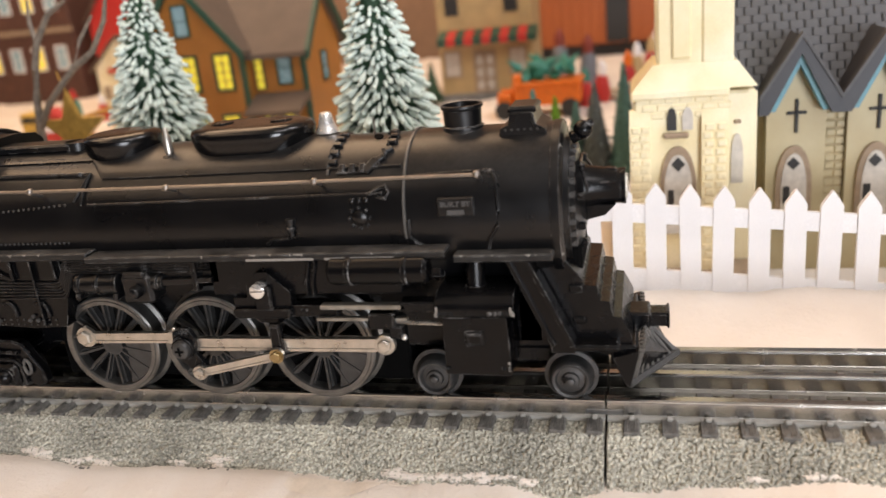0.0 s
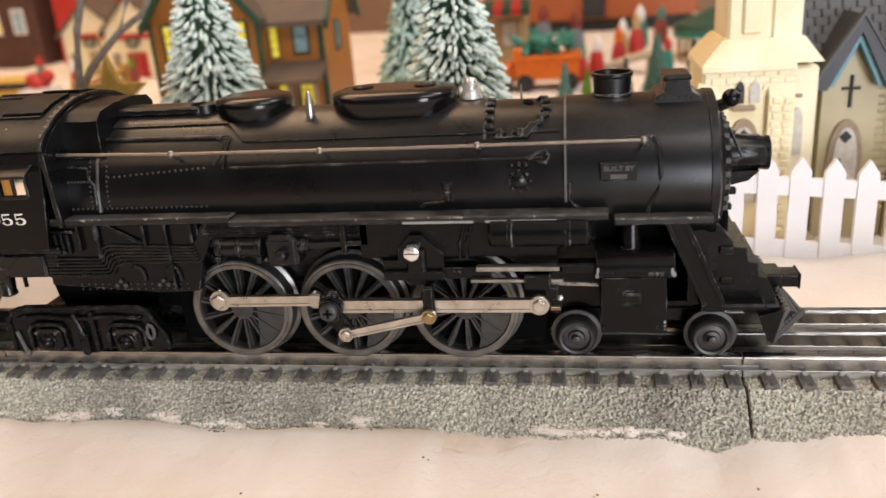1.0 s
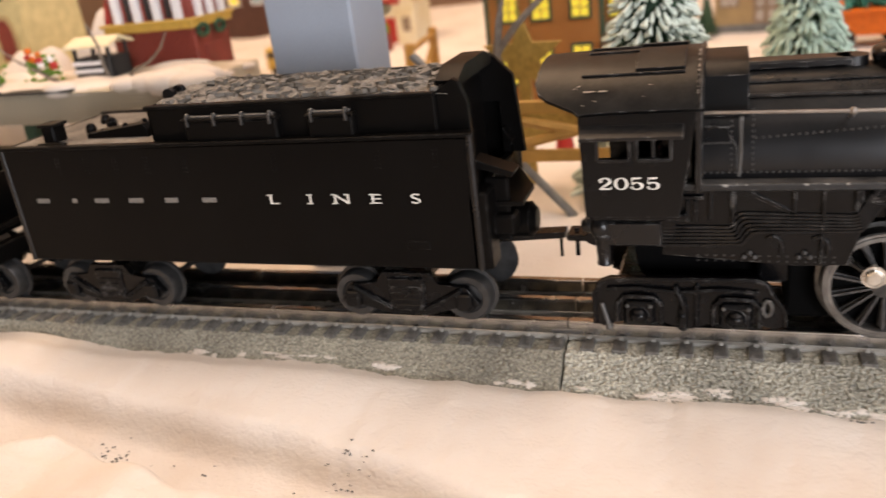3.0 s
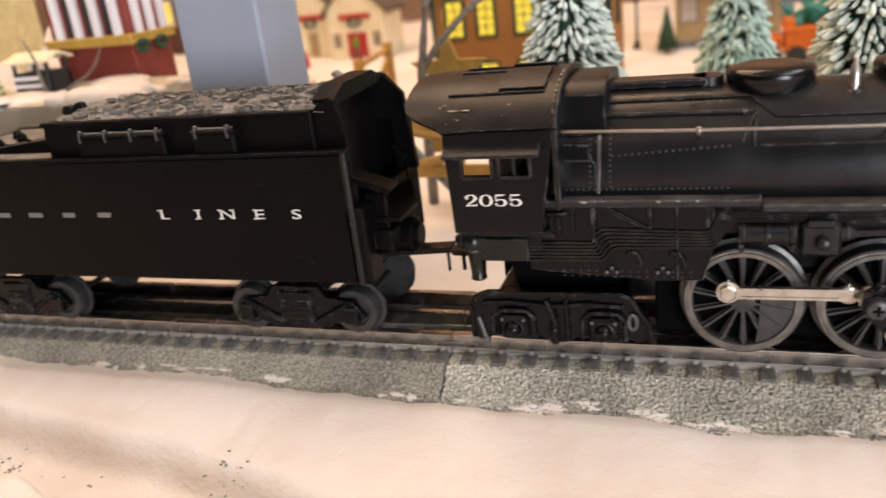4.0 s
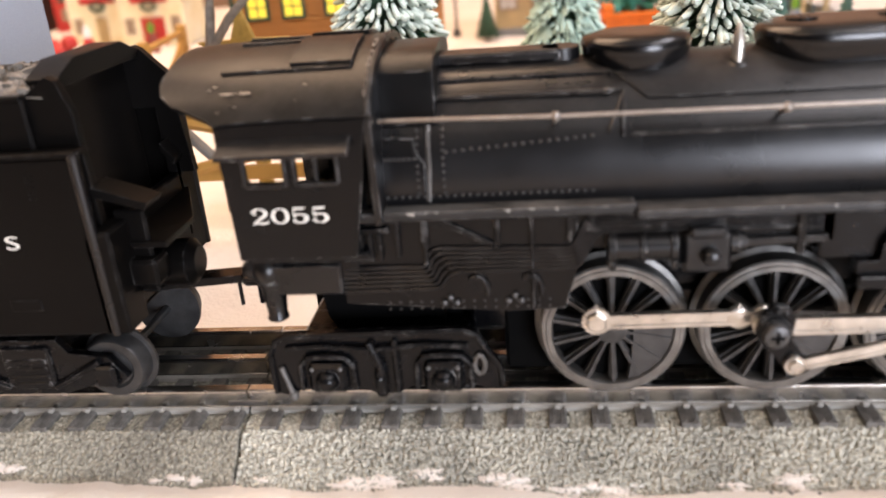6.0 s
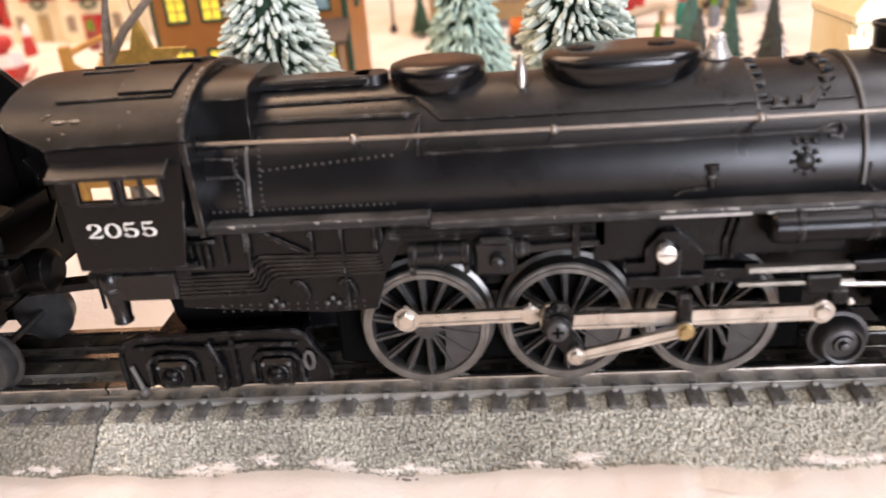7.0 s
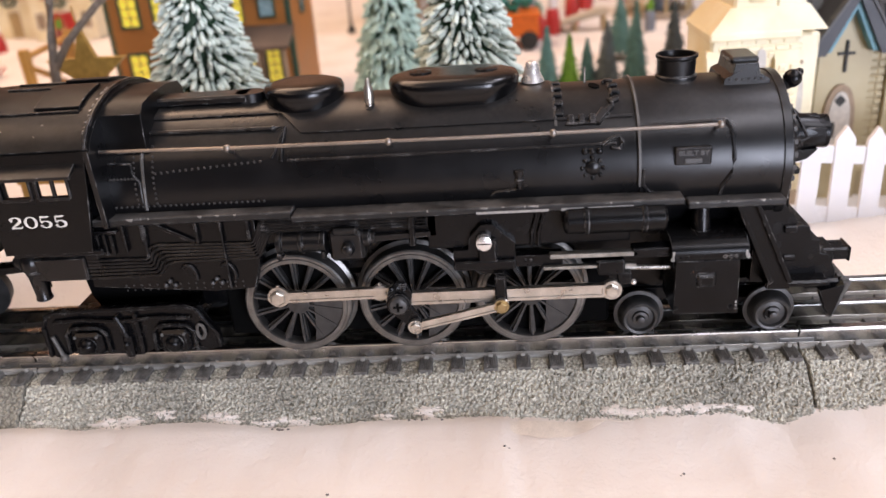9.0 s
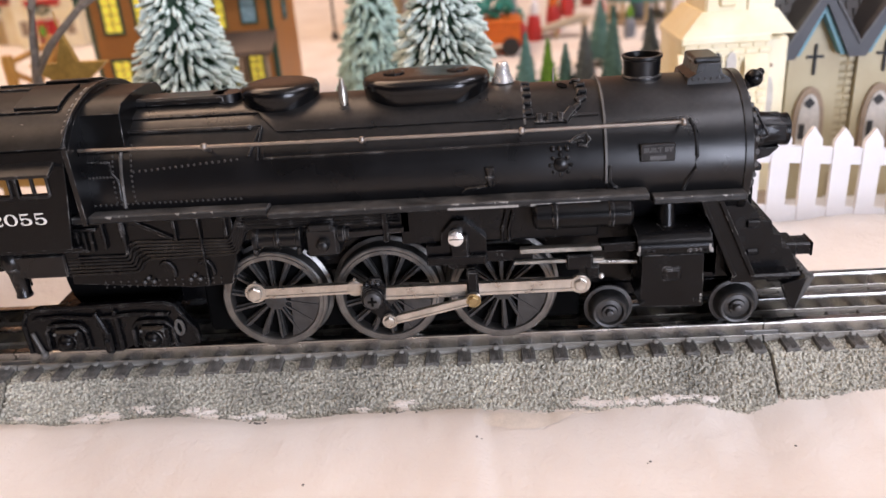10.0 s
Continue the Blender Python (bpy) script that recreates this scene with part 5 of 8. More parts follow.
    # pilot truck wheels
    for s in (-1, 1):
        for x in (-0.0511, -0.0104):
            r = 0.0067
            P("pilot_wheel", Geo().lathe([(s * 0.0212, 0.0007), (s * 0.0210, 0.0012), (s * 0.0200, 0.0014), (s * 0.0198, 0.0024), (s * 0.0190, 0.0027), (s * 0.0187, 0.0041), (s * 0.0198, 0.0045), (s * 0.0200, 0.0052), (s * 0.0196, 0.0057), (s * 0.0186, 0.0060), (s * 0.0165, r), (s * 0.0158, r), (s * 0.0156, r + 0.0012), (s * 0.0146, r + 0.0012), (s * 0.0144, 0.004)], (x, 0, RAIL_TOP + r), "y", 36), wheel_mat, label="small dark pilot wheel")
    P("pilot_truck", Geo().box(-0.0560, -0.0080, -0.0100, 0.0100, 0.0270, 0.0330, 0.001).cyl((-0.0515, -0.0200, 0.0267), (-0.0515, 0.0200, 0.0267), 0.0012, seg=8).cyl((-0.0118, -0.0200, 0.0267), (-0.0118, 0.0200, 0.0267), 0.0012, seg=8), black_dull)
    # front frame, pilot deck, cowcatcher
    for s in (-1, 1):
        P("front_brace", Geo().prism([(-0.0258, 0.0660), (-0.0195, 0.0664), (-0.0080, 0.0405), (-0.0080, 0.0376), (-0.0147, 0.0376), (-0.0144, 0.0403)], "y", s * 0.0245, s * 0.0212), label="sloping front brace")
        P("brace_lip", Geo().prism([(-0.0259, 0.0660), (-0.0247, 0.0662), (-0.0134, 0.0405), (-0.0144, 0.0398)], "y", s * 0.0256, s * 0.0205))
        P("brace_lip", Geo().prism([(-0.0208, 0.0664), (-0.0195, 0.0664), (-0.0079, 0.0405), (-0.0091, 0.0401)], "y", s * 0.0262, s * 0.0200))
    P("pilot_deck", Geo().box(-0.0148, 0.0040, -0.0240, 0.0240, 0.0376, 0.0396, 0.0006).box(-0.0020, 0.0090, -0.0200, 0.0200, 0.0345, 0.0378, 0.0008), label="black pilot deck")
    g = Geo().prism([(-0.0180, 0.0372), (-0.0180, 0.0640), (-0.0100, 0.0630), (-0.0056, 0.0572), (-0.0054, 0.0556), (-0.0018, 0.0553), (-0.0010, 0.0510), (0.0016, 0.0506), (0.0024, 0.0462), (0.0046, 0.0458), (0.0074, 0.0400), (0.0074, 0.0372)], "y", -0.0185, 0.0185)
    for s in (-1, 1):
        g.box(-0.0095, -0.0055, s * 0.0195, s * 0.0180, 0.0535, 0.0560, 0.0004).box(-0.0090, -0.0050, s * 0.0192, s * 0.0180, 0.0440, 0.0462, 0.0006)
    P("front_casting", g, black_dull, label="sloping stepped casting under the smokebox")
    g = Geo().box(0.0020, 0.0125, -0.0050, 0.0050, 0.0360, 0.0412, 0.0006).box(0.0120, 0.0178, -0.0036, 0.0036, 0.0362, 0.0405, 0.0006).box(0.0172, 0.0180, -0.004, 0.004, 0.0358, 0.0409, 0.0003)
    P("front_coupler", g, black_dull, label="black front coupler")
    nb = 9
    cow = Geo()
    for s in (-1, 1):
        cow.add([(0.0100, 0, 0.0370), (0.0095, s * 0.0215, 0.0370), (0.0058, s * 0.0205, 0.0268), (0.0190, 0, 0.0262)], [(0, 1, 2, 3), (3, 2, 1, 0)])
    cow = P("cowcatcher", cow, black_dull, label="ribbed black cowcatcher")
    for s in (-1, 1):
        for k in range(0 if s < 0 else 1, nb):
            u = k / (nb - 1)
            # lighter grey bars paint in the highlight along each rib
            P("bar", Geo().cyl((0.0105 - 0.0005 * u, s * 0.0215 * u, 0.0372), (0.0200 - 0.0140 * u, s * 0.0205 * u, 0.0262), 0.0009, 0.0007, 6), strap_mat, cow, "rib coloured lighter for its highlight")
        P("foot_rail", Geo().tube([(0.0200, 0, 0.0262), (0.0130, s * 0.0105, 0.0262), (0.0062, s * 0.0205, 0.0262)], 0.0013, 6), black_edge, cow)
        P("cheek", Geo().prism([(0.0095, 0.0372), (0.0066, 0.0262), (0.0050, 0.0272), (0.0020, 0.0350)], "y", s * 0.0222, s * 0.0190), black_dull, cow)
    # trailing truck
    tt = P("trailing_truck", Geo().box(-0.2380, -0.1940, -0.0205, 0.0205, 0.0290, 0.0350, 0.001), black_dull, label="cast black trailing truck")
    outline = [(-0.2440, 0.0225), (-0.2442, 0.0330), (-0.2425, 0.0372), (-0.2390, 0.0385), (-0.2050, 0.0390), (-0.1955, 0.0392), (-0.1922, 0.0380), (-0.1898, 0.0335), (-0.1868, 0.0288), (-0.1866, 0.0240), (-0.1900, 0.0226), (-0.1930, 0.0240), (-0.2090, 0.0238), (-0.2130, 0.0218), (-0.2180, 0.0218), (-0.2220, 0.0236), (-0.2375, 0.0232), (-0.2400, 0.0210)]
    for s in (-1, 1):
        sf = P("side_frame", Geo().prism(outline, "y", s * 0.0236, s * 0.0205), black_dull, tt, "rounded cast side frame")
        P("rim", Geo().tube([(x, s * 0.0238, z) for x, z in outline[:10]], 0.0008, 8), black_dull, tt)
        P("top_bar", Geo().tube([(-0.2400, s * 0.0243, 0.0352), (-0.2310, s * 0.0246, 0.0360), (-0.2180, s * 0.0248, 0.0350), (-0.2050, s * 0.0246, 0.0360), (-0.1945, s * 0.0243, 0.0352)], 0.0007, 8), black_dull, tt)
        for x in (-0.2300, -0.2008):
            P("journal_box", Geo().box(x - 0.0050, x + 0.0050, s * 0.0256, s * 0.0230, 0.0228, 0.0312, 0.0014).lathe([(s * 0.0282, 0.0007), (s * 0.0278, 0.0017), (s * 0.0266, 0.0028), (s * 0.0250, 0.0031)], (x, 0, 0.0268), "y", 18), black_dull, tt, "rounded journal box")
            P("arch_bar", Geo().tube([(x - 0.0068, s * 0.0243, 0.0236), (x - 0.0066, s * 0.0246, 0.0305), (x - 0.0048, s * 0.0248, 0.0328), (x, s * 0.0250, 0.0333), (x + 0.0048, s * 0.0248, 0.0328), (x + 0.0066, s * 0.0246, 0.0305), (x + 0.0068, s * 0.0243, 0.0236)], 0.0007, 8), black_dull, tt)
            for dx in (-0.0036, 0.0036):
                P("bolt_head", Geo().ball((x + dx, s * 0.0256, 0.0300), 0.0006, 8), strap_mat, tt)
        P("stay", Geo().tube([(-0.2188, s * 0.0246, 0.0368), (-0.2170, s * 0.0252, 0.0330), (-0.2160, s * 0.0254, 0.0290)], 0.0009, 8), black_dull, tt)
        P("post", Geo().box(-0.2132, -0.2116, s * 0.0252, s * 0.0230, 0.0225, 0.0375, 0.0005), black_dull, tt)
        P("post", Geo().box(-0.2180, -0.2150, s * 0.0258, s * 0.0230, 0.0215, 0.0300, 0.0008).ball((-0.2165, s * 0.0258, 0.0272), 0.0010, 8), black_dull, tt)
        P("hook_ring", Geo().tube([(-0.1918 + 0.0013 * math.cos(a), s * 0.0244, 0.0302 + 0.0026 * math.sin(a)) for a in [radians(40 * k - 60) for k in range(10)]], 0.0006, 6), strap_mat, tt, "worn cast hook")
        P("lug", Geo().ball((-0.2396, s * 0.0244, 0.0218), 0.0014, 10).cyl((-0.2418, s * 0.0242, 0.0300), (-0.2396, s * 0.0244, 0.0218), 0.0007, seg=6), strap_mat, tt)
    for s in (-1, 1):
        for x in (-0.2305, -0.2010):
            P("truck_wheel", Geo().lathe([(s * 0.0195, 0.002), (s * 0.0195, 0.0062), (s * 0.0185, 0.0068), (s * 0.0158, 0.0070), (s * 0.0156, 0.0083), (s * 0.0146, 0.0083), (s * 0.0144, 0.003)], (x, 0, RAIL_TOP + 0.0070), "y", 28), wheel_mat, tt)
    P("truck_pivot", Geo().cyl((-0.2060, 0, 0.034), (-0.2060, 0, 0.049), 0.006, seg=14).box(-0.2180, -0.1700, -0.004, 0.004, 0.0400, 0.0425, 0.0005).lathe([(-0.006, 0.0088), (0.006, 0.0088)], (-0.1985, 0, 0.0380), "y", 24), shade_black, tt)
    default[0] = black
    # cab
    roof = [(0.0337 * math.sin(radians(a)), 0.0912 + 0.0152 * (math.cos(radians(a)) - math.cos(radians(78))) / (1 - math.cos(radians(78)))) for a in range(-68, 69, 4)]
    def rear(a):
        rows = ((0, -0.2597), (40, -0.2593), (48, -0.2580), (54, -0.2553), (60, -0.2503), (64, -0.2470), (68, -0.2452))
        for (a0, x0), (a1, x1) in zip(rows, rows[1:]):
            if a0 <= abs(a) <= a1:
                return x0 + (x1 - x0) * (abs(a) - a0) / (a1 - a0)
        return rows[-1][1]
    g, angs, cols = Geo(), list(range(-68, 69, 2)), 12
    for shrink, drop in ((1.0, 0.0), (0.955, 0.0013)):
        for a in angs:
            y = 0.0337 * math.sin(radians(a)) * shrink
            z = 0.0912 + 0.0152 * (math.cos(radians(a)) - math.cos(radians(78))) / (1 - math.cos(radians(78))) - drop
            g.v += [(-0.2105 + (rear(a) + 0.2105) * i / cols, y, z - (0.0006 * (i / cols) ** 6)) for i in range(cols + 1)]
    n, w = len(angs), cols + 1
    for j in range(n - 1):
        for i in range(cols):
            q = (j * w + i, j * w + i + 1, (j + 1) * w + i + 1, (j + 1) * w + i)
            g.f += [q, tuple(v + n * w for v in q[::-1])]
        for i in (0, cols):
            g.f.append((j * w + i, (j + 1) * w + i, (j + 1) * w + i + n * w, j * w + i + n * w) if i else (j * w, j * w + n * w, (j + 1) * w + n * w, (j + 1) * w))
    for j in (0, n - 1):
        for i in range(cols):
            q = (j * w + i, j * w + i + n * w, j * w + i + 1 + n * w, j * w + i + 1)
            g.f.append(q if j == 0 else q[::-1])
    P("cab_roof", g, roof_black, label="dusty curved black cab roof with chipped paint", angle=35)
    def roof_point(x, y, up=0.0):
        a = math.asin(max(-1, min(1, y / 0.0337)))
        return (x, y, 0.0912 + 0.0152 * (math.cos(a) - math.cos(radians(78))) / (1 - math.cos(radians(78))) + up)
    g = Geo()
    for x0, x1, ya, yb, up in ((-0.2297, -0.2158, -0.0190, -0.0030, 0.0011), (-0.2297, -0.2158, 0.0030, 0.0190, 0.0011)):
        n = 6
        vs = []
        for i in range(n + 1):
            y = ya + (yb - ya) * i / n
            for x, u in ((x0, -0.001), (x0, up), (x1, up), (x1, -0.001)):
                vs.append(roof_point(x, y, u))
        fs = [(i * 4 + k, (i + 1) * 4 + k, (i + 1) * 4 + k + 1, i * 4 + k + 1) for i in range(n) for k in range(3)] + [(0, 1, 2, 3), (n * 4 + 3, n * 4 + 2, n * 4 + 1, n * 4)]
        g.add(vs, fs)
    P("roof_hatch", g, roof_black, label="raised roof hatch")
    g = Geo()
    for y in (-0.0200, -0.0035, 0.0035, 0.0200):
        g.tube([roof_point(-0.2452, y, 0.0002), roof_point(-0.2158, y, 0.0002)], 0.0005, 6)
    band_pts = [roof_point(-0.2112, 0.0337 * math.sin(radians(a)), 0.0001) for a in range(-68, 69, 8)]
    g.tube(band_pts, 0.0006, 6)
    P("roof_rib", g)
    g = Geo()
    for k in range(13):
        x, y = -0.2485 + abs(rnd.gauss(0, 0.010)), -rnd.uniform(0.0235, 0.0300)
        p = roof_point(x, y, 0.00004)
        s = rnd.uniform(0.00015, 0.0006) * (1.6 if k < 4 else 0.7)
        g.ball(p, s, 7, (1.8, 1.1, 0.22))
    for k in range(14):
        p = roof_point(min(max(rnd.uniform(-0.2120, -0.2103), -0.253), -0.212), -rnd.uniform(0.004, 0.030), 0.0005)
        g.ball(p, rnd.uniform(0.0002, 0.0005), 6, (1, 1.6, 0.5))
    tagged(P("paint_wear", g, chip_mat), "chips in the roof paint", kind="stuff")
    def wall(s):
        y0, y1 = s * 0.0302, s * 0.0286
        g = Geo()
        zt, zb = 0.0952, 0.0620
        x0b, x0t, x1t, x1b = -0.2445, -0.2455, -0.2118, -0.2172
        w0, w1, w2, w3, wz0, wz1 = -0.2402, -0.2312, -0.2288, -0.2195, 0.0802, 0.0870
        rows = ((zb, x0b, x1b), (wz0, x0t + 0.0004, x1b + 0.0031), (wz1, x0t, x1t - 0.0015), (zt, x0t, x1t))
        for y in (y0, y1):
            for z, xl, xr in rows:
                g.v += [(x, y, z) for x in (xl, w0, w1, w2, w3, xr)]
        solid = [(r, q) for r in range(3) for q in range(5) if not (r == 1 and q in (1, 3))]
        for r, q in solid:
            i = r * 6 + q
            g.f += [(i, i + 1, i + 7, i + 6), (i + 24 + 6, i + 24 + 7, i + 24 + 1, i + 24)]
            for (dr, dq), (u, v) in (((-1, 0), (i, i + 1)), ((1, 0), (i + 7, i + 6)), ((0, -1), (i + 6, i)), ((0, 1), (i + 1, i + 7))):
                if (r + dr, q + dq) not in solid:
                    g.f.append((v, u, u + 24, v + 24))
        c = P("cab_side", g, cast_black, label="flat black cab side with two windows")
        f = Geo()
        for a, b in ((w0, w1), (w2, w3)):
            f.box(a - 0.0006, a + 0.0003, s * 0.0307, s * 0.0290, wz0 - 0.0005, wz1, 0.0002).box(b - 0.0003, b + 0.0006, s * 0.0307, s * 0.0290, wz0 - 0.0005, wz1, 0.0002).box(a, b, s * 0.0309, s * 0.0290, wz0 - 0.0010, wz0, 0.0002)
        f.box(w2 + 0.0040, w2 + 0.0050, s * 0.0302, s * 0.0290, wz0, wz1, 0.0002)
        P("window_frame", f, black, c)
        P("awning", Geo().prism([(s * 0.0300, 0.0903), (s * 0.0300, 0.0890), (s * 0.0348, 0.0868), (s * 0.0350, 0.0878)], "x", -0.2448, -0.2157), black, c, "small metal awning over the windows")
        return c
    near = wall(-1)
    wall(1)
    for k, d in enumerate("2055"):
        P("digit", digit(d, -0.2404 + 0.00462 * k, -0.0302, 0.0707, 0.0038), white_ink, near, "white printed serif digit " + d)
    P("cab_front", Geo().prism([(y * 0.97, z - 0.0008) for y, z in roof] + [(0.0290, 0.0690), (-0.0290, 0.0690)], "x", -0.2125, -0.2110))
    P("cab_floor", Geo().box(-0.2435, -0.2150, -0.0285, 0.0285, 0.0600, 0.0622, 0.0005).box(-0.2400, -0.2180, -0.0260, 0.0260, 0.0540, 0.0600, 0.0006).box(-0.2230, -0.2130, -0.0240, 0.0240, 0.0640, 0.0880, 0.001), black_dull, label="black cab floor and step")
    P("firebox_door", Geo().lathe([(-0.2250, 0.004), (-0.2230, 0.006)], (0, 0, 0.072), "x", 16), black_dull)
    for s in (-1, 1):
        P("injector", Geo().ball((-0.2408, s * 0.0245, 0.0568), 0.0038, 16, (0.95, 0.95, 1.15)).ball((-0.2448, s * 0.0235, 0.0570), 0.0026, 12).lathe([(0.0440, 0.0020), (0.0444, 0.0026), (0.0450, 0.0026), (0.0456, 0.0023), (0.0500, 0.0027), (0.0530, 0.0030), (0.0536, 0.0034), (0.0544, 0.0034), (0.0548, 0.0028)], (-0.2400, s * 0.0245, 0), "z", 18).cyl((-0.2380, s * 0.0240, 0.0585), (-0.2455, s * 0.0240, 0.0585), 0.0014, seg=8), black, label="rounded cast injector under the cab")
        P("cab_step", Geo().box(-0.2390, -0.2225, s * 0.0270, s * 0.0245, 0.0512, 0.0590, 0.0005), black)
    P("drawbar", Geo().box(-0.2560, -0.2250, -0.0035, 0.0035, 0.0430, 0.0446, 0.0004).cyl((-0.2530, 0, 0.0365), (-0.2530, 0, 0.0470), 0.0008, seg=8).box(-0.2560, -0.2490, -0.0050, 0.0050, 0.0440, 0.0458, 0.0005), black_dull, label="flat metal drawbar and pin")
    P("rear_coupler", Geo().prism([(-0.2500, 0.0455), (-0.2455, 0.0490), (-0.2420, 0.0470), (-0.2425, 0.0435), (-0.2460, 0.0425), (-0.2485, 0.0435)], "y", -0.0060, 0.0060), black_dull)

    loco.location.x += 0.0007


locomotive()
# ---- tender ----
faint_ink = mat("faint_white_ink", (0.16, 0.15, 0.135), 0.6, vary=0.35, scale=900)
def truck_part(loco, cx, half, wr, label):
    """A four-wheel truck with leaf-sprung side frames."""
    t = part("truck", Geo().box(cx - 0.004, cx + 0.004, -0.0205, 0.0205, 0.0290, 0.0370, 0.001), black_dull, loco, label)
    for s in (-1, 1):
        fr = Geo()
        fr.prism([(cx - half * 1.25, 0.0270), (cx - half * 1.05, 0.0330), (cx - half * 0.55, 0.0345), (cx - half * 0.42, 0.0385), (cx + half * 0.42, 0.0385), (cx + half * 0.55, 0.0345), (cx + half * 1.05, 0.0330), (cx + half * 1.25, 0.0270), (cx + half * 1.10, 0.0245), (cx + half * 0.85, 0.0255), (cx + half * 0.40, 0.0225), (cx - half * 0.40, 0.0225), (cx - half * 0.85, 0.0255), (cx - half * 1.10, 0.0245)], "y", s * 0.0232, s * 0.0205)
        fr.box(cx - half * 0.32, cx + half * 0.32, s * 0.0242, s * 0.0225, 0.0240, 0.0370, 0.0006)
        for k in range(4):
            fr.box(cx - half * 0.26, cx + half * 0.26, s * 0.0248, s * 0.0235, 0.0255 + 0.0022 * k, 0.0268 + 0.0022 * k, 0.0003)
        for d in (-1, 1):
            fr.box(cx + d * half - 0.0028, cx + d * half + 0.0028, s * 0.0250, s * 0.0225, 0.0248, 0.0312, 0.0008)
            fr.tube([(cx + d * half * 0.95, s * 0.0238, 0.0325), (cx + d * half * 0.62, s * 0.0240, 0.0285), (cx + d * half * 0.30, s * 0.0238, 0.0250)], 0.0010, 6)
        part("side_frame", fr, black_dull, t, "sprung cast side frame")
    for s in (-1, 1):
        for d in (-1, 1):
            part("wheel", Geo().lathe([(s * 0.0200, 0.0015), (s * 0.0198, 0.0050), (s * 0.0206, 0.0058), (s * 0.0206, wr - 0.0006), (s * 0.0198, wr), (s * 0.0158, wr + 0.0002), (s * 0.0156, wr + 0.0015), (s * 0.0146, wr + 0.0015), (s * 0.0144, 0.003)], (cx + d * half, 0, RAIL_TOP + wr), "y", 32), wheel_mat, t, "dark metal wheel")
    for d in (-1, 1):
        part("axle", Geo().cyl((cx + d * half, -0.02, RAIL_TOP + wr), (cx + d * half, 0.02, RAIL_TOP + wr), 0.0012, seg=8), wheel_mat, t)


def tender():
    td = thing("tender", (-0.36, 0, RAIL_TOP), "black plastic toy coal tender with white lettering coupled behind the locomotive", "model tender")

    def P(name, g, m=plastic, parent=td, label="", angle=35):
        return part(name, g, m, parent, label, angle)
    X0, X1, Z0, Z1, Y = -0.4662, -0.2779, 0.0435, 0.0889, 0.0302
    for s in (-1, 1):
        side = P("side", Geo().box(X0, X1, s * Y, s * (Y - 0.002), Z0, Z1, 0.0005), label="flat black tender side")
        P("rim", Geo().box(X0 - 0.0005, X1 + 0.0005, s * (Y + 0.0006), s * (Y - 0.0026), Z1 - 0.0008, Z1 + 0.0006, 0.0003), plastic, side)
        rv = Geo()
        for x in (-0.440, -0.427, -0.414, -0.400, -0.384, -0.348, -0.310, -0.290):
            for k in range(5):
                for d in (-0.0007, 0.0007):
                    rv.ball((x + d, s * Y, 0.0845 - 0.0014 * k), 0.00028, 5)
        tagged(P("riveting", rv, plastic, side), "rows of fine moulded rivets", kind="stuff")
        if s < 0:
            xs = (-0.4551, -0.4381, -0.4275, -0.4119, -0.3959, -0.3800)
            for k, (x, w) in enumerate(zip(xs, (0.0060, 0.0022, 0.0064, 0.0064, 0.0056, 0.0060))):
                P("name_bar", Geo().box(x, x + w, -Y - 0.00012, -Y + 0.0002, 0.0674, 0.0692, 0.00003), faint_ink, side, "small pale printed bar")
            for k, ch in enumerate("LINES"):
                x = (-0.3530, -0.3378, -0.3284, -0.3147, -0.3005)[k]
                lt = shifted(lettering(ch, 0.0049, 1.80, -0.00002, 0.00012), x, -Y - 0.00005, 0.0667)
                for sx, sz, w in {"L": ((0.0004, 0, 0), (0.0006, 0.0034, 0.0020)), "I": ((0.0007, 0, 0.0020), (0.0007, 0.0034, 0.0020)), "N": ((0.0007, 0, 0.0017), (0.0046, 0.0034, 0.0017), (0.0004, 0.0034, 0.0013)), "E": ((0.0004, 0, 0.0010), (0.0004, 0.0034, 0.0010)), "S": ()}[ch]:
                    if w:
                        lt.box(x + 1.15 * (sx - w / 2), x + 1.15 * (sx + w / 2), -Y - 0.00017, -Y + 0.0001, 0.0667 + 0.92 * sz - 0.0001, 0.0667 + 0.92 * sz + 0.0003, 0.00003)
                P("letter", lt, white_ink, side, "white printed serif letter")
            P("builder_plate", Geo().box(-0.3035, -0.2955, -Y - 0.0003, -Y + 0.001, 0.0505, 0.0535, 0.0002), plastic, side)
    for s in (-1, 1):
        P("corner_post", Geo().cyl((X1 - 0.0006, s * (Y - 0.0006), Z0), (X1 - 0.0006, s * (Y - 0.0006), Z1), 0.0013, seg=14), black, label="rounded glossy corner")
        P("corner_post", Geo().cyl((X0 + 0.0006, s * (Y - 0.0006), Z0), (X0 + 0.0006, s * (Y - 0.0006), Z1), 0.0013, seg=14), black, label="rounded glossy corner")
    P("rear_wall", Geo().box(X0, X0 + 0.002, -Y, Y, Z0, Z1, 0.0005))
    P("front_wall", Geo().box(X1 - 0.003, X1, -Y, Y, Z0, Z1 - 0.02, 0.0005))
    P("floor", Geo().box(X0, X1, -Y + 0.001, Y - 0.001, Z0, Z0 + 0.0015, 0.0003))
    P("deck", Geo().box(X0 + 0.0012, -0.3950, -Y + 0.002, Y - 0.002, Z1 - 0.0016, Z1 - 0.0002, 0.0003), deck_mat, label="dusty flat water deck")
    # bunker
    bx0, bx1, by = -0.3990, -0.2900, 0.0250
    bt = 0.1010
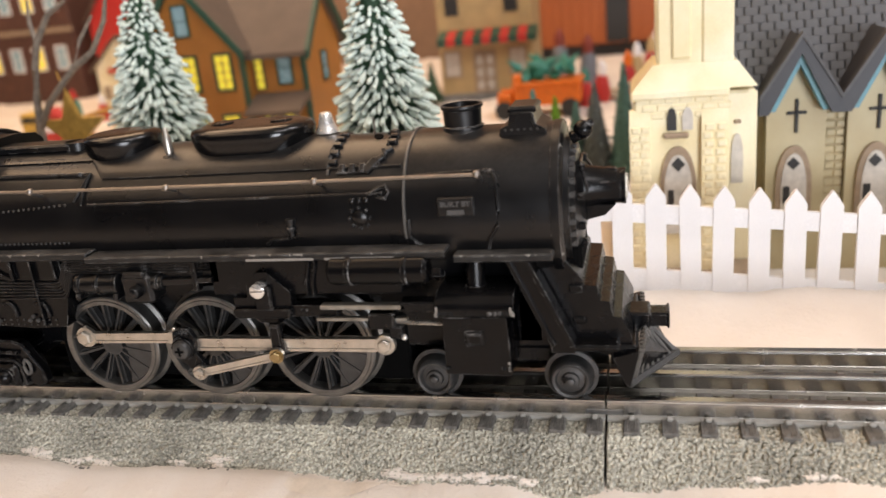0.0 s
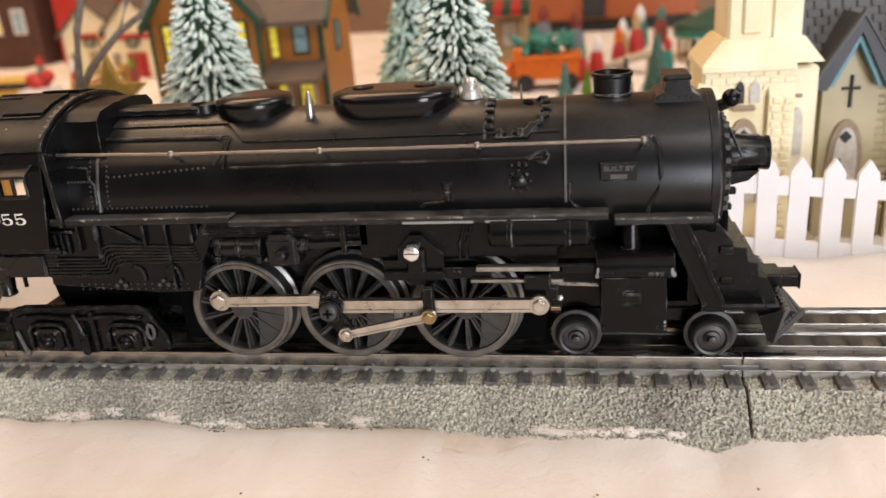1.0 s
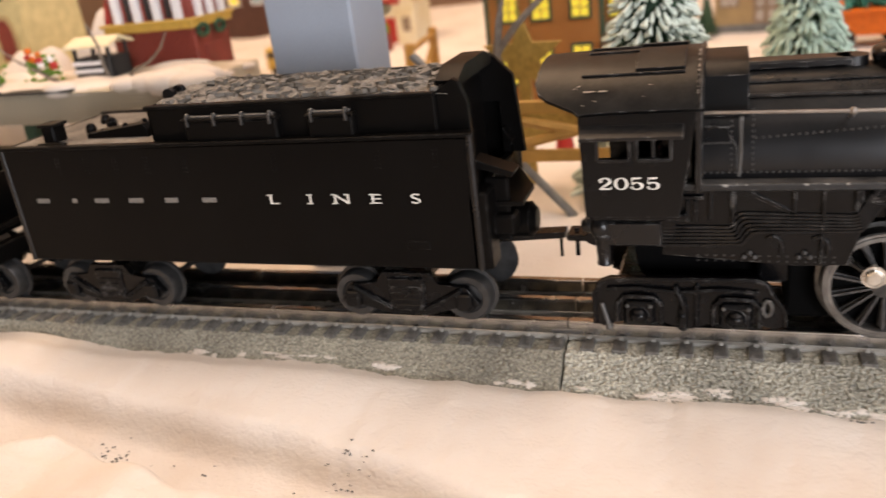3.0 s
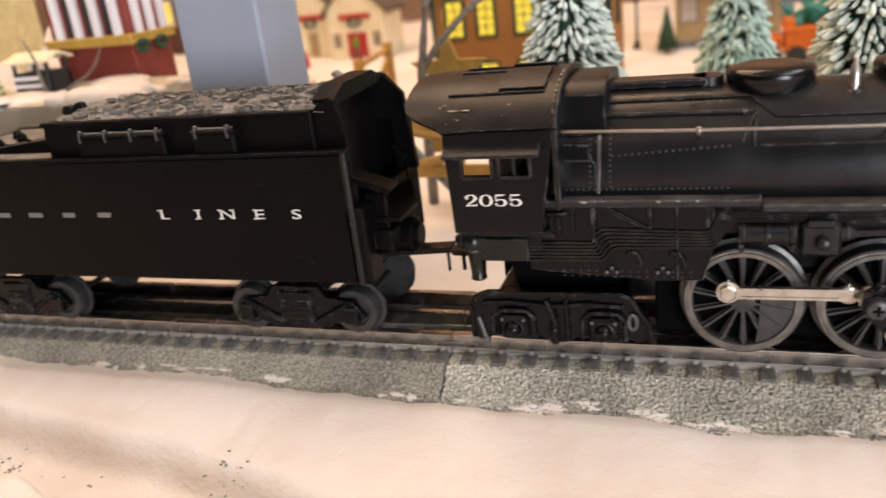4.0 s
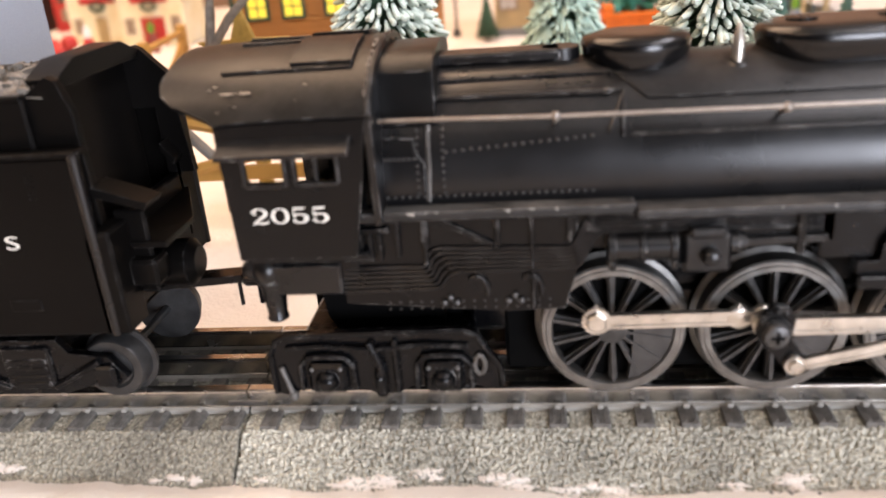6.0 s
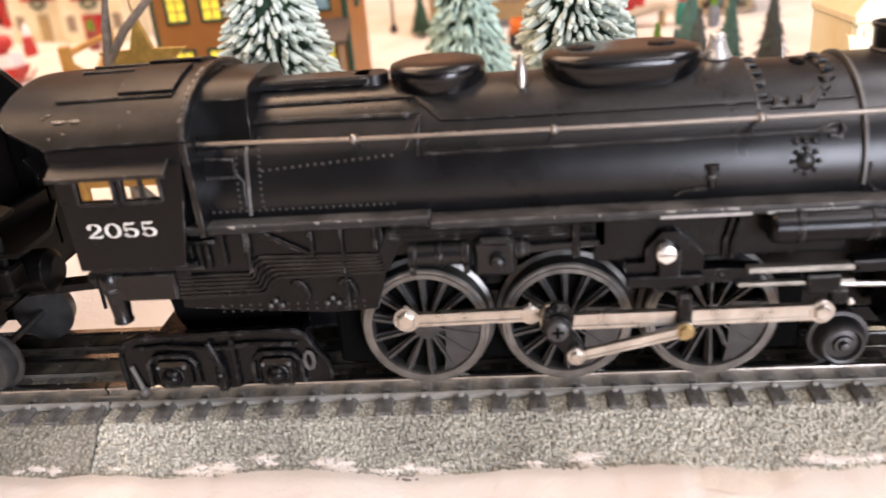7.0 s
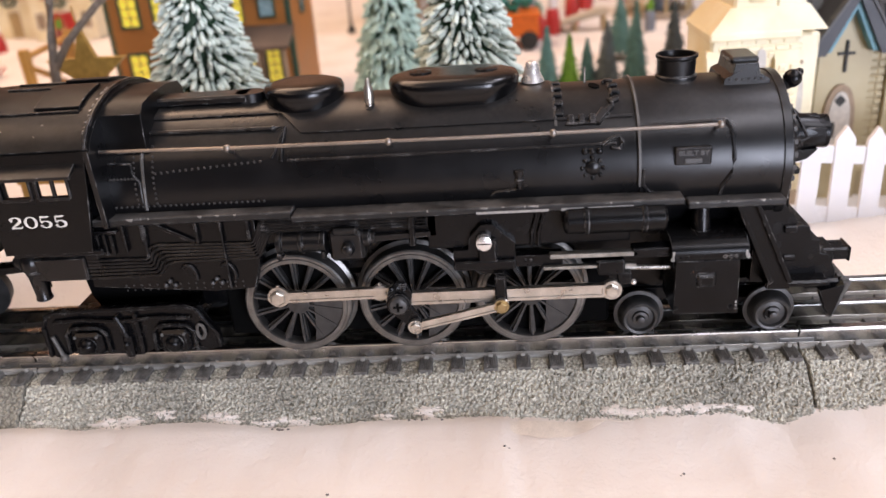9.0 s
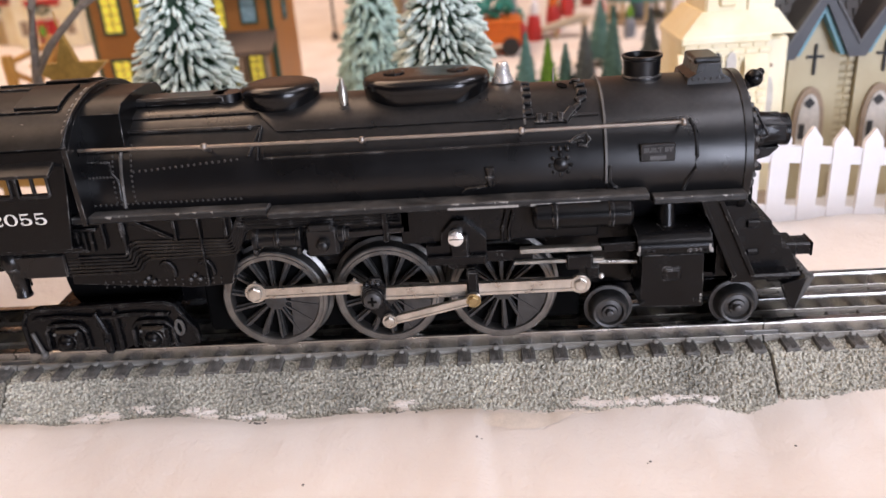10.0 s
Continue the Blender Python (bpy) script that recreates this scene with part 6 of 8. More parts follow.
    for s in (-1, 1):
        side = P("bunker_side", Geo().box(bx0, bx1, s * by, s * (by - 0.0016), Z1 - 0.001, bt, 0.0005), label="black coal bunker side")
        P("bunker_wing", Geo().prism([(bx1 - 0.0005, Z1 - 0.001), (bx1 - 0.0005, bt), (bx1 + 0.0055, bt + 0.0040), (bx1 + 0.0075, bt + 0.0030), (bx1 + 0.0100 + (0.004 if s > 0 else 0), bt - 0.0040), (bx1 + 0.0105 + (0.006 if s > 0 else 0), Z1 - 0.020), (bx1 + 0.0085, Z1 - 0.020), (bx1 + 0.0085, Z1 - 0.001)], "y", s * (by - 0.002), s * (by - 0.0045)))
        P("bunker_rim", Geo().box(bx0 - 0.0006, bx1, s * (by + 0.0006), s * (by - 0.0022), bt - 0.0007, bt + 0.0006, 0.0003), parent=side)
        P("side_gutter", Geo().prism([(s * (by - 0.002), Z1), (s * Y, Z1 + 0.0003), (s * Y, Z1 - 0.0012), (s * (by - 0.004), Z1 - 0.0012)], "x", bx0, bx1 + 0.0110))
    P("bunker_end", Geo().box(bx0, bx0 + 0.0016, -by, by, Z1 - 0.001, bt + 0.0004, 0.0005))
    P("bunker_shroud", Geo().prism([(-0.0205, bt + 0.0030), (-0.0120, bt + 0.0065), (0.0120, bt + 0.0065), (0.0205, bt + 0.0030), (0.0190, bt + 0.001), (-0.0190, bt + 0.001)], "x", bx1 - 0.001, bx1 + 0.0070))
    P("front_bulkhead", Geo().box(bx1 + 0.0005, bx1 + 0.0020, -by + 0.003, by - 0.003, Z0 + 0.004, bt + 0.002, 0.0004), plastic, label="recessed tender front")
    P("front_shelf", Geo().prism([(X1, -0.0215), (X1 + 0.0125, -0.0215), (X1 + 0.0125, -0.004), (X1 + 0.0010, 0.0215), (X1, 0.0215)], "z", 0.0625, 0.0640), plastic)
    for s in (-1, 1):
        P("front_post", Geo().box(X1, X1 + (0.0080 if s < 0 else 0.0), s * 0.0205, s * 0.0190, 0.0500, 0.0720, 0.0006), plastic)
        P("front_step", Geo().prism([(X1 - 0.002, 0.0765), (X1 + (0.0100 if s < 0 else 0.0010), 0.0728), (X1 + (0.0110 if s < 0 else 0.0015), 0.0745), (X1 - 0.002, 0.0790)], "y", s * 0.0235, s * 0.0150), plastic)
    P("front_tank", Geo().lathe([(-0.006, 0.003), (-0.004, 0.0062), (0.006, 0.0062), (0.008, 0.004)], (X1 + 0.006, -0.008, 0.0530), "x", 20).box(X1 - 0.002, X1 + 0.010, -0.024, -0.016, 0.0530, 0.0600, 0.0008).box(X1 - 0.001, X1 + 0.0034, -Y, -Y + 0.010, Z0, 0.0700, 0.0006), plastic)
    # coal load
    rnd = random.Random(7)
    n_x, n_y = 150, 60
    g = Geo()
    for j in range(n_y + 1):
        for i in range(n_x + 1):
            x = bx0 + 0.001 + (bx1 + 0.004 - bx0 - 0.001) * i / n_x
            y = -by + 0.0016 + (2 * by - 0.0032) * j / n_y
            c = noise.cell((x * 420, y * 520, 0.0))
            z = bt - 0.0010 + 0.0030 * (1 - (y / by) ** 2) + 0.0009 * noise.noise((x * 330, y * 420, 0)) + 0.0007 * noise.noise((x * 800, y * 900, 3)) + 0.0005 * c
            g.v.append((x, y, z))
    g.f = [(j * (n_x + 1) + i, j * (n_x + 1) + i + 1, (j + 1) * (n_x + 1) + i + 1, (j + 1) * (n_x + 1) + i) for j in range(n_y) for i in range(n_x)]
    tagged(P("coal", g, coal_mat, label="moulded grey-dusted coal load", angle=20), kind="stuff")
    def lump(k):
        h = Geo()
        r = 0.0016 + 0.0006 * k
        pts = []
        for a in range(7):
            t = 2 * math.pi * a / 7
            q = r * (0.7 + 0.3 * math.sin(a * 3.1 + k))
            pts.append((q * math.cos(t), q * math.sin(t) * 0.7))
        h.prism(pts, "z", -0.0009, 0.0005)
        return mesh_of("coal_lump", h, coal_mat)
    lumps = [lump(k) for k in range(4)]
    for k in range(230):
        x, y = rnd.uniform(bx0 + 0.004, bx1), rnd.uniform(-by + 0.003, by - 0.003)
        o = piece("coal_lump", rnd.choice(lumps), td, (x, y, bt - 0.0006 + 0.0030 * (1 - (y / by) ** 2) + rnd.uniform(0, 0.0008)), rnd.uniform(0, 6.28))
        o.rotation_euler[0], o.rotation_euler[1] = rnd.uniform(-0.3, 0.3), rnd.uniform(-0.3, 0.3)
    # tool boxes on the bunker sides
    for s in (-1, 1):
        for x0, x1 in ((-0.3820, -0.3455), (-0.3340, -0.3176)):
            b = P("tool_box", Geo().box(x0, x1, s * (by + 0.0034), s * (by - 0.001), Z1, 0.0962, 0.0006).box(x0 - 0.0006, x1 + 0.0006, s * (by + 0.0040), s * (by - 0.001), 0.0960, 0.0972, 0.0004), label="black tool box on the bunker side")
            g = Geo()
            n = 4 if x1 - x0 > 0.02 else 2
            for k in range(n):
                x = x0 + 0.002 + (x1 - x0 - 0.004) * k / (n - 1)
                g.ball((x, s * (by + 0.0030), 0.0980), 0.0010, 8)
                g.box(x - 0.0005, x + 0.0005, s * (by + 0.0044), s * by, 0.0945, 0.0978, 0.0002)
            g.box(x0 + 0.001, x1 - 0.001, s * (by + 0.003), s * (by + 0.001), 0.0970, 0.0978, 0.0002)
            P("hinge", g, deck_mat, b)
    # rear deck fittings
    g = Geo().box(-0.4520, -0.4460, -0.0220, -0.0150, Z1 - 0.0005, 0.0955, 0.0006).box(-0.4530, -0.4450, -0.0228, -0.0142, 0.0948, 0.0960, 0.0004)
    P("filler_box", g, label="square water filler")
    g = Geo().prism([(-0.4355, Z1 - 0.0005), (-0.4355, 0.0905), (-0.4090, 0.0935), (-0.4075, 0.0915), (-0.4075, Z1 - 0.0005)], "y", -0.0165, -0.0080)
    for x, z in ((-0.4315, 0.0905), (-0.4205, 0.0925), (-0.4110, 0.0940)):
        g.ball((x, -0.012, z), 0.0010, 8)
    P("water_hatch", g, label="long sloping water hatch")
    g = Geo()
    for x, y in ((-0.4425, -0.006), (-0.4405, 0.004), (-0.4485, 0.010), (-0.4265, 0.014)):
        g.cyl((x, y, Z1 - 0.0005), (x, y, 0.0905), 0.0022, seg=12).ball((x, y, 0.0905), 0.0020, 10)
    g.box(-0.4505, -0.4385, -0.0268, -0.0240, Z1 - 0.0004, Z1 + 0.0008, 0.0003)
    P("deck_fitting", g)
    g = Geo()
    for y in (-0.0120, -0.0060):
        g.lathe([(-0.0012, 0.0024), (0.0012, 0.0024)], (bx0 + 0.0020, y, bt + 0.0020), "y", 16)
    P("pulley", g, black_dull)
    truck_part(td, -0.4380, 0.0195, 0.0086, "black sprung tender truck")
    truck_part(td, -0.3092, 0.0210, 0.0086, "black sprung tender truck")
    P("drawbar", Geo().prism([(-0.2830, 0.0420), (-0.2830, 0.0445), (-0.2560, 0.0462), (-0.2560, 0.0440)], "y", -0.0030, 0.0030).cyl((-0.2580, 0, 0.0360), (-0.2580, 0, 0.0462), 0.0006, seg=8), black_dull, label="flat drawbar to the locomotive")
    P("rear_coupler", Geo().box(-0.4840, -0.4625, -0.0034, 0.0034, 0.0330, 0.0370, 0.0006).box(-0.4870, -0.4800, -0.0060, 0.0060, 0.0310, 0.0395, 0.0008), black_dull)


tender()


def hopper_car():
    car = thing("hopper_car", (-0.57, 0, RAIL_TOP), "black toy hopper car coupled behind the tender", "model railway car")
    x0, x1, y, z0, z1 = -0.668, -0.4930, 0.0290, 0.0420, 0.0740
    for s in (-1, 1):
        side = part("side", Geo().prism([(x0, z0 + 0.012), (x0, z1), (x1, z1), (x1, z0 + 0.012), (x1 - 0.03, z0 - 0.006), (x0 + 0.03, z0 - 0.006)], "y", s * y, s * (y - 0.002)), plastic, car)
        for k in range(8):
            x = x0 + 0.004 + (x1 - x0 - 0.008) * k / 7
            part("rib", Geo().box(x - 0.0012, x + 0.0012, s * (y + 0.0016), s * y, z0 + 0.010, z1, 0.0004), plastic, side)
        part("rim", Geo().box(x0 - 0.001, x1 + 0.001, s * (y + 0.0016), s * (y - 0.003), z1 - 0.001, z1 + 0.0014, 0.0004), plastic, side, "dusty top rim")
    part("end_sheet", Geo().prism([(x1, z1), (x1 - 0.0015, z1), (x1 - 0.022, z0), (x1 - 0.020, z0)], "y", -y, y), plastic, car)
    part("end_sheet", Geo().prism([(x0, z1), (x0 + 0.0015, z1), (x0 + 0.022, z0), (x0 + 0.020, z0)], "y", -y, y), plastic, car)
    part("floor", Geo().box(x0 + 0.001, x1 - 0.001, -y, y, z0 + 0.008, z0 + 0.011, 0.0005), plastic, car)
    part("end_sill", Geo().box(x1 - 0.003, x1 + 0.002, -y, y, z0 - 0.004, z0 + 0.004, 0.0006), plastic, car)
    part("coupler", Geo().box(x1, x1 + 0.008, -0.0034, 0.0034, 0.0330, 0.0370, 0.0006), black_dull, car)
    truck_part(car, -0.5160, 0.0175, 0.0086, "black sprung truck")
    truck_part(car, -0.6350, 0.0175, 0.0086, "black sprung truck")


hopper_car()
# ---- scenery: materials ----
cream = mat("cream_ceramic", (0.86, 0.80, 0.60), 0.4, vary=0.2, scale=40, bump=0.1, tint=(0.76, 0.64, 0.36))
tan = mat("tan_ceramic", (0.48, 0.34, 0.16), 0.5, vary=0.2, scale=60)
orange_wall = mat("orange_clapboard", (0.42, 0.17, 0.035), 0.5, vary=0.2, scale=40)
slate = mat("dark_slate_roof", (0.10, 0.10, 0.105), 0.6, vary=0.5, scale=200)
brown_roof = mat("brown_roof", (0.13, 0.09, 0.065), 0.7, vary=0.3, scale=60)
blue_trim = mat("blue_trim", (0.12, 0.30, 0.36), 0.5)
green_dark = mat("dark_green_paint", (0.02, 0.07, 0.045), 0.5)
dark_gable = mat("dark_blue_grey_gable", (0.035, 0.037, 0.045), 0.5, vary=0.4, scale=100)
# nave and bays: darker and more olive than the tower's cream
olive_cream = mat("dull_olive_ceramic", (0.46, 0.40, 0.25), 0.45, vary=0.3, scale=40, bump=0.1, tint=(0.38, 0.31, 0.17))
tan_stone = mat("rough_tan_stone", (0.42, 0.34, 0.20), 0.7, vary=0.35, scale=90, bump=0.4)
stone = mat("tan_stone", (0.34, 0.25, 0.17), 0.7)
door_white = mat("pale_door", (0.60, 0.56, 0.50), 0.5)
brick_mat = mat("red_brick", (0.26, 0.045, 0.03), 0.6, vary=0.35, scale=90)
yellow_paint = mat("yellow_paint", (0.62, 0.40, 0.08), 0.5)
white_paint = mat("white_plastic", (0.80, 0.79, 0.80), 0.35, vary=0.05, scale=60)
red_paint = mat("red_paint", (0.50, 0.03, 0.025), 0.45)
gold = mat("gold_glitter", (0.55, 0.36, 0.09), 0.4, metal=0.3, vary=0.35, scale=300)
wood_gold = mat("honey_wood", (0.50, 0.27, 0.06), 0.5, vary=0.3, scale=80)
post_paint = mat("grey_blue_paint", (0.29, 0.325, 0.38), 0.5, vary=0.08, scale=20, bump=0.05)
twig_mat = mat("grey_twig", (0.24, 0.20, 0.16), 0.8, vary=0.5, scale=300, bump=0.5)
grey_board = mat("weathered_grey_board", (0.22, 0.22, 0.21), 0.7, vary=0.4, scale=150)
pine_green = mat("dark_pine_bristle", (0.03, 0.085, 0.04), 0.7, vary=0.5, scale=200)
frost = mat("flocked_tip", (0.70, 0.80, 0.73), 0.85, vary=0.2, scale=200)
frost_teal = mat("pale_teal_tip", (0.52, 0.70, 0.63), 0.85, vary=0.2, scale=200)
orange_paint = mat("bright_orange_paint", (0.75, 0.16, 0.01), 0.4)
teal_paint = mat("teal_green_paint", (0.02, 0.22, 0.17), 0.5)
ribbed_tan = mat("ribbed_beige_plastic", (0.46, 0.40, 0.30), 0.6, vary=0.15, scale=50)
dark_trim = mat("dark_trim", (0.02, 0.02, 0.02), 0.6)
grey_fig = mat("muted_paint", (0.22, 0.24, 0.28), 0.6, vary=0.5, scale=300)
tree_teal = mat("teal_bristle", (0.10, 0.22, 0.19), 0.8, vary=0.4, scale=300)
tree_grey = mat("grey_bristle", (0.10, 0.12, 0.12), 0.8, vary=0.4, scale=300)
tree_lime = mat("lime_bristle", (0.14, 0.30, 0.02), 0.8, vary=0.4, scale=300)
snow_piece = snow_mat


# yellow pane colour with some emission added to brighten it
def window_glow():
    m, nt, b = nodes_of("glowing_yellow_pane")
    b.inputs["Base Color"].default_value = (0.75, 0.62, 0.05, 1)
    b.inputs["Roughness"].default_value = 0.3
    b.inputs["Emission Color"].default_value = (1.0, 0.78, 0.10, 1)
    b.inputs["Emission Strength"].default_value = 0.45
    return m


win_yellow = window_glow()
win_blue = mat("pale_blue_window", (0.30, 0.48, 0.55), 0.25)


def window(house, x, y, z, w, h, rows, cols, facing=0.0, glass=None, frame=None):
    """A framed window with bars, set on a wall; facing turns it about the vertical."""
    m = Matrix.Translation((x, y, z)) @ Matrix.Rotation(facing, 4, "Z")
    t = w * 0.15
    wf = Geo().box(-w / 2 - t, w / 2 + t, -0.0016, 0.0004, -h / 2 - t, -h / 2, 0.0002, m).box(-w / 2 - t, w / 2 + t, -0.0016, 0.0004, h / 2, h / 2 + t, 0.0002, m).box(-w / 2 - t, -w / 2, -0.0016, 0.0004, -h / 2, h / 2, 0.0002, m).box(w / 2, w / 2 + t, -0.0016, 0.0004, -h / 2, h / 2, 0.0002, m)
    for k in range(1, rows):
        wf.box(-w / 2, w / 2, -0.0011, 0.0004, -h / 2 + h * k / rows - 0.0003, -h / 2 + h * k / rows + 0.0003, 0.0001, m)
    for k in range(1, cols):
        wf.box(-w / 2 + w * k / cols - 0.0003, -w / 2 + w * k / cols + 0.0003, -0.0011, 0.0004, -h / 2, h / 2, 0.0001, m)
    f = part("window", wf, frame or green_dark, house, "dark framed window")
    part("pane", Geo().box(-w / 2, w / 2, -0.0006, 0.0004, -h / 2, h / 2, 0.0001, m), glass or win_yellow, f)


# ---- bottle-brush trees ----
def brush_tree(x, y, base, top, r, tip, rows, label, seed, group="frosted bottle-brush trees", droop=0.25):
    rnd = random.Random(seed)
    tr = thing("bottle_brush_tree", (x, y, base), label, "tree", group)
    part("trunk", Geo().cyl((x, y, base), (x, y, top), 0.0022, 0.0010, 8), twig_mat, tr)
    part("stand", Geo().lathe([(base, 0.010), (base + 0.004, 0.0095), (base + 0.005, 0.006)], (x, y, 0), "z", 20), white_paint, tr, "round white base")
    h = top - base
    green, tips = Geo(), Geo()
    core = Geo().lathe([(base + h * 0.10, r * 0.30), (base + h * 0.12, r * 0.60), (base + h * 0.55, r * 0.34), (top - h * 0.03, r * 0.05)], (x, y, 0), "z", 14)
    part("core", core, pine_green, tr, "dark green bristle core")
    for j in range(rows):
        u = (j + rnd.random() * 0.5) / rows
        z = base + h * (0.10 + 0.88 * u)
        rr = r * (1 - u) ** 0.85 + r * 0.07
        n = max(8, int(42 * (rr / r) + 5))
        off = rnd.random() * 6.28
        for k in range(n):
            a = off + 2 * math.pi * (k + rnd.uniform(-0.35, 0.35)) / n
            l = rr * rnd.uniform(0.80, 1.10)
            dz = -droop * l * rnd.uniform(0.3, 1.5)
            c, sn = math.cos(a), math.sin(a)
            p0 = (x + c * l * 0.25, y + sn * l * 0.25, z)
            p1 = (x + c * l * 0.72, y + sn * l * 0.72, z + dz * 0.4)
            p2 = (x + c * l, y + sn * l, z + dz)
            green.tube([p0, p1, p2], [0.0006, 0.0009, 0.0006], 4)
            # flock lies on the upper side of the tip
            w = rnd.uniform(0.0011, 0.0016) * (0.8 + 0.3 * rr / r)
            lift = 0.0004
            q1, q2 = (p1[0], p1[1], p1[2] + lift), (p2[0], p2[1], p2[2] + lift)
            mid = tuple(q1[i] * 0.35 + q2[i] * 0.65 for i in range(3))
            tips.tube([q1, mid, (q2[0] + c * 0.0005, q2[1] + sn * 0.0005, q2[2])], [w * 0.6, w, w * 0.65], 5)
    tagged(part("bristle_crown", green, pine_green, tr, "dark green wire bristles", angle=80), kind="stuff")
    tagged(part("flocking", tips, tip, tr, "pale flocked branch tips", angle=80), kind="stuff")


brush_tree(-0.238, 0.155, 0.0, 0.158, 0.040, frost, 52, "green bottle-brush tree with thick white flocked tips", 1)
brush_tree(-0.106, 0.136, 0.0, 0.163, 0.037, frost, 52, "green bottle-brush tree with thick white flocked tips", 2)
brush_tree(-0.158, 0.285, 0.0, 0.135, 0.034, frost_teal, 46, "pale teal bottle-brush tree dusted with snow", 3, droop=0.5)


def mini_tree(x, y, h, r, m, seed, label):
    rnd = random.Random(seed)
    tr = thing("mini_tree", (x, y, 0), label, "tree", "small bristle trees")
    part("trunk", Geo().cyl((x, y, -0.001), (x, y, h * 0.95), 0.0014, 0.0006, 6), twig_mat, tr)
    part("stand", Geo().lathe([(-0.001, r * 0.4), (0.003, r * 0.35)], (x, y, 0), "z", 12), twig_mat, tr)
    g = Geo().lathe([(h * 0.12, r * 0.5), (h * 0.16, r * 0.8), (h * 0.6, r * 0.4), (h, r * 0.05)], (x, y, 0), "z", 12)
    for k in range(420):
        u = rnd.random() ** 1.4
        z = h * (0.10 + 0.9 * u)
        l = r * (1 - u) * rnd.uniform(0.85, 1.2) + r * 0.10
        a = rnd.uniform(0, 6.28)
        g.tube([(x, y, z + l * 0.2), (x + l * math.cos(a), y + l * math.sin(a), z - l * 0.1)], [0.0006, 0.0003], 3)
    part("bristles", g, m, tr, angle=80)


for x, y, h, r, m, lab in ((-0.058, 0.300, 0.066, 0.013, tree_teal, "dull teal"), (-0.0185, 0.300, 0.067, 0.014, tree_grey, "dark grey"), (0.000, 0.300, 0.079, 0.013, tree_teal, "dull teal"), (0.0245, 0.300, 0.076, 0.015, tree_grey, "dark grey"), (0.129, 0.80, 0.12, 0.026, tree_grey, "dark grey"), (-0.0435, 0.298, 0.061, 0.012, tree_lime, "bright lime green"), (-0.031, 0.305, 0.056, 0.011, tree_teal, "dull teal"), (-0.467, 0.266, 0.052, 0.012, tree_teal, "teal green"), (-0.225, 0.69, 0.05, 0.012, pine_green, "dark green"), (0.02, 0.50, 0.06, 0.014, tree_teal, "dull teal")):
    mini_tree(x, y, h, r, m, int(h * 1e5 + x * 1e4), "small " + lab + " bristle tree standing in the snow")


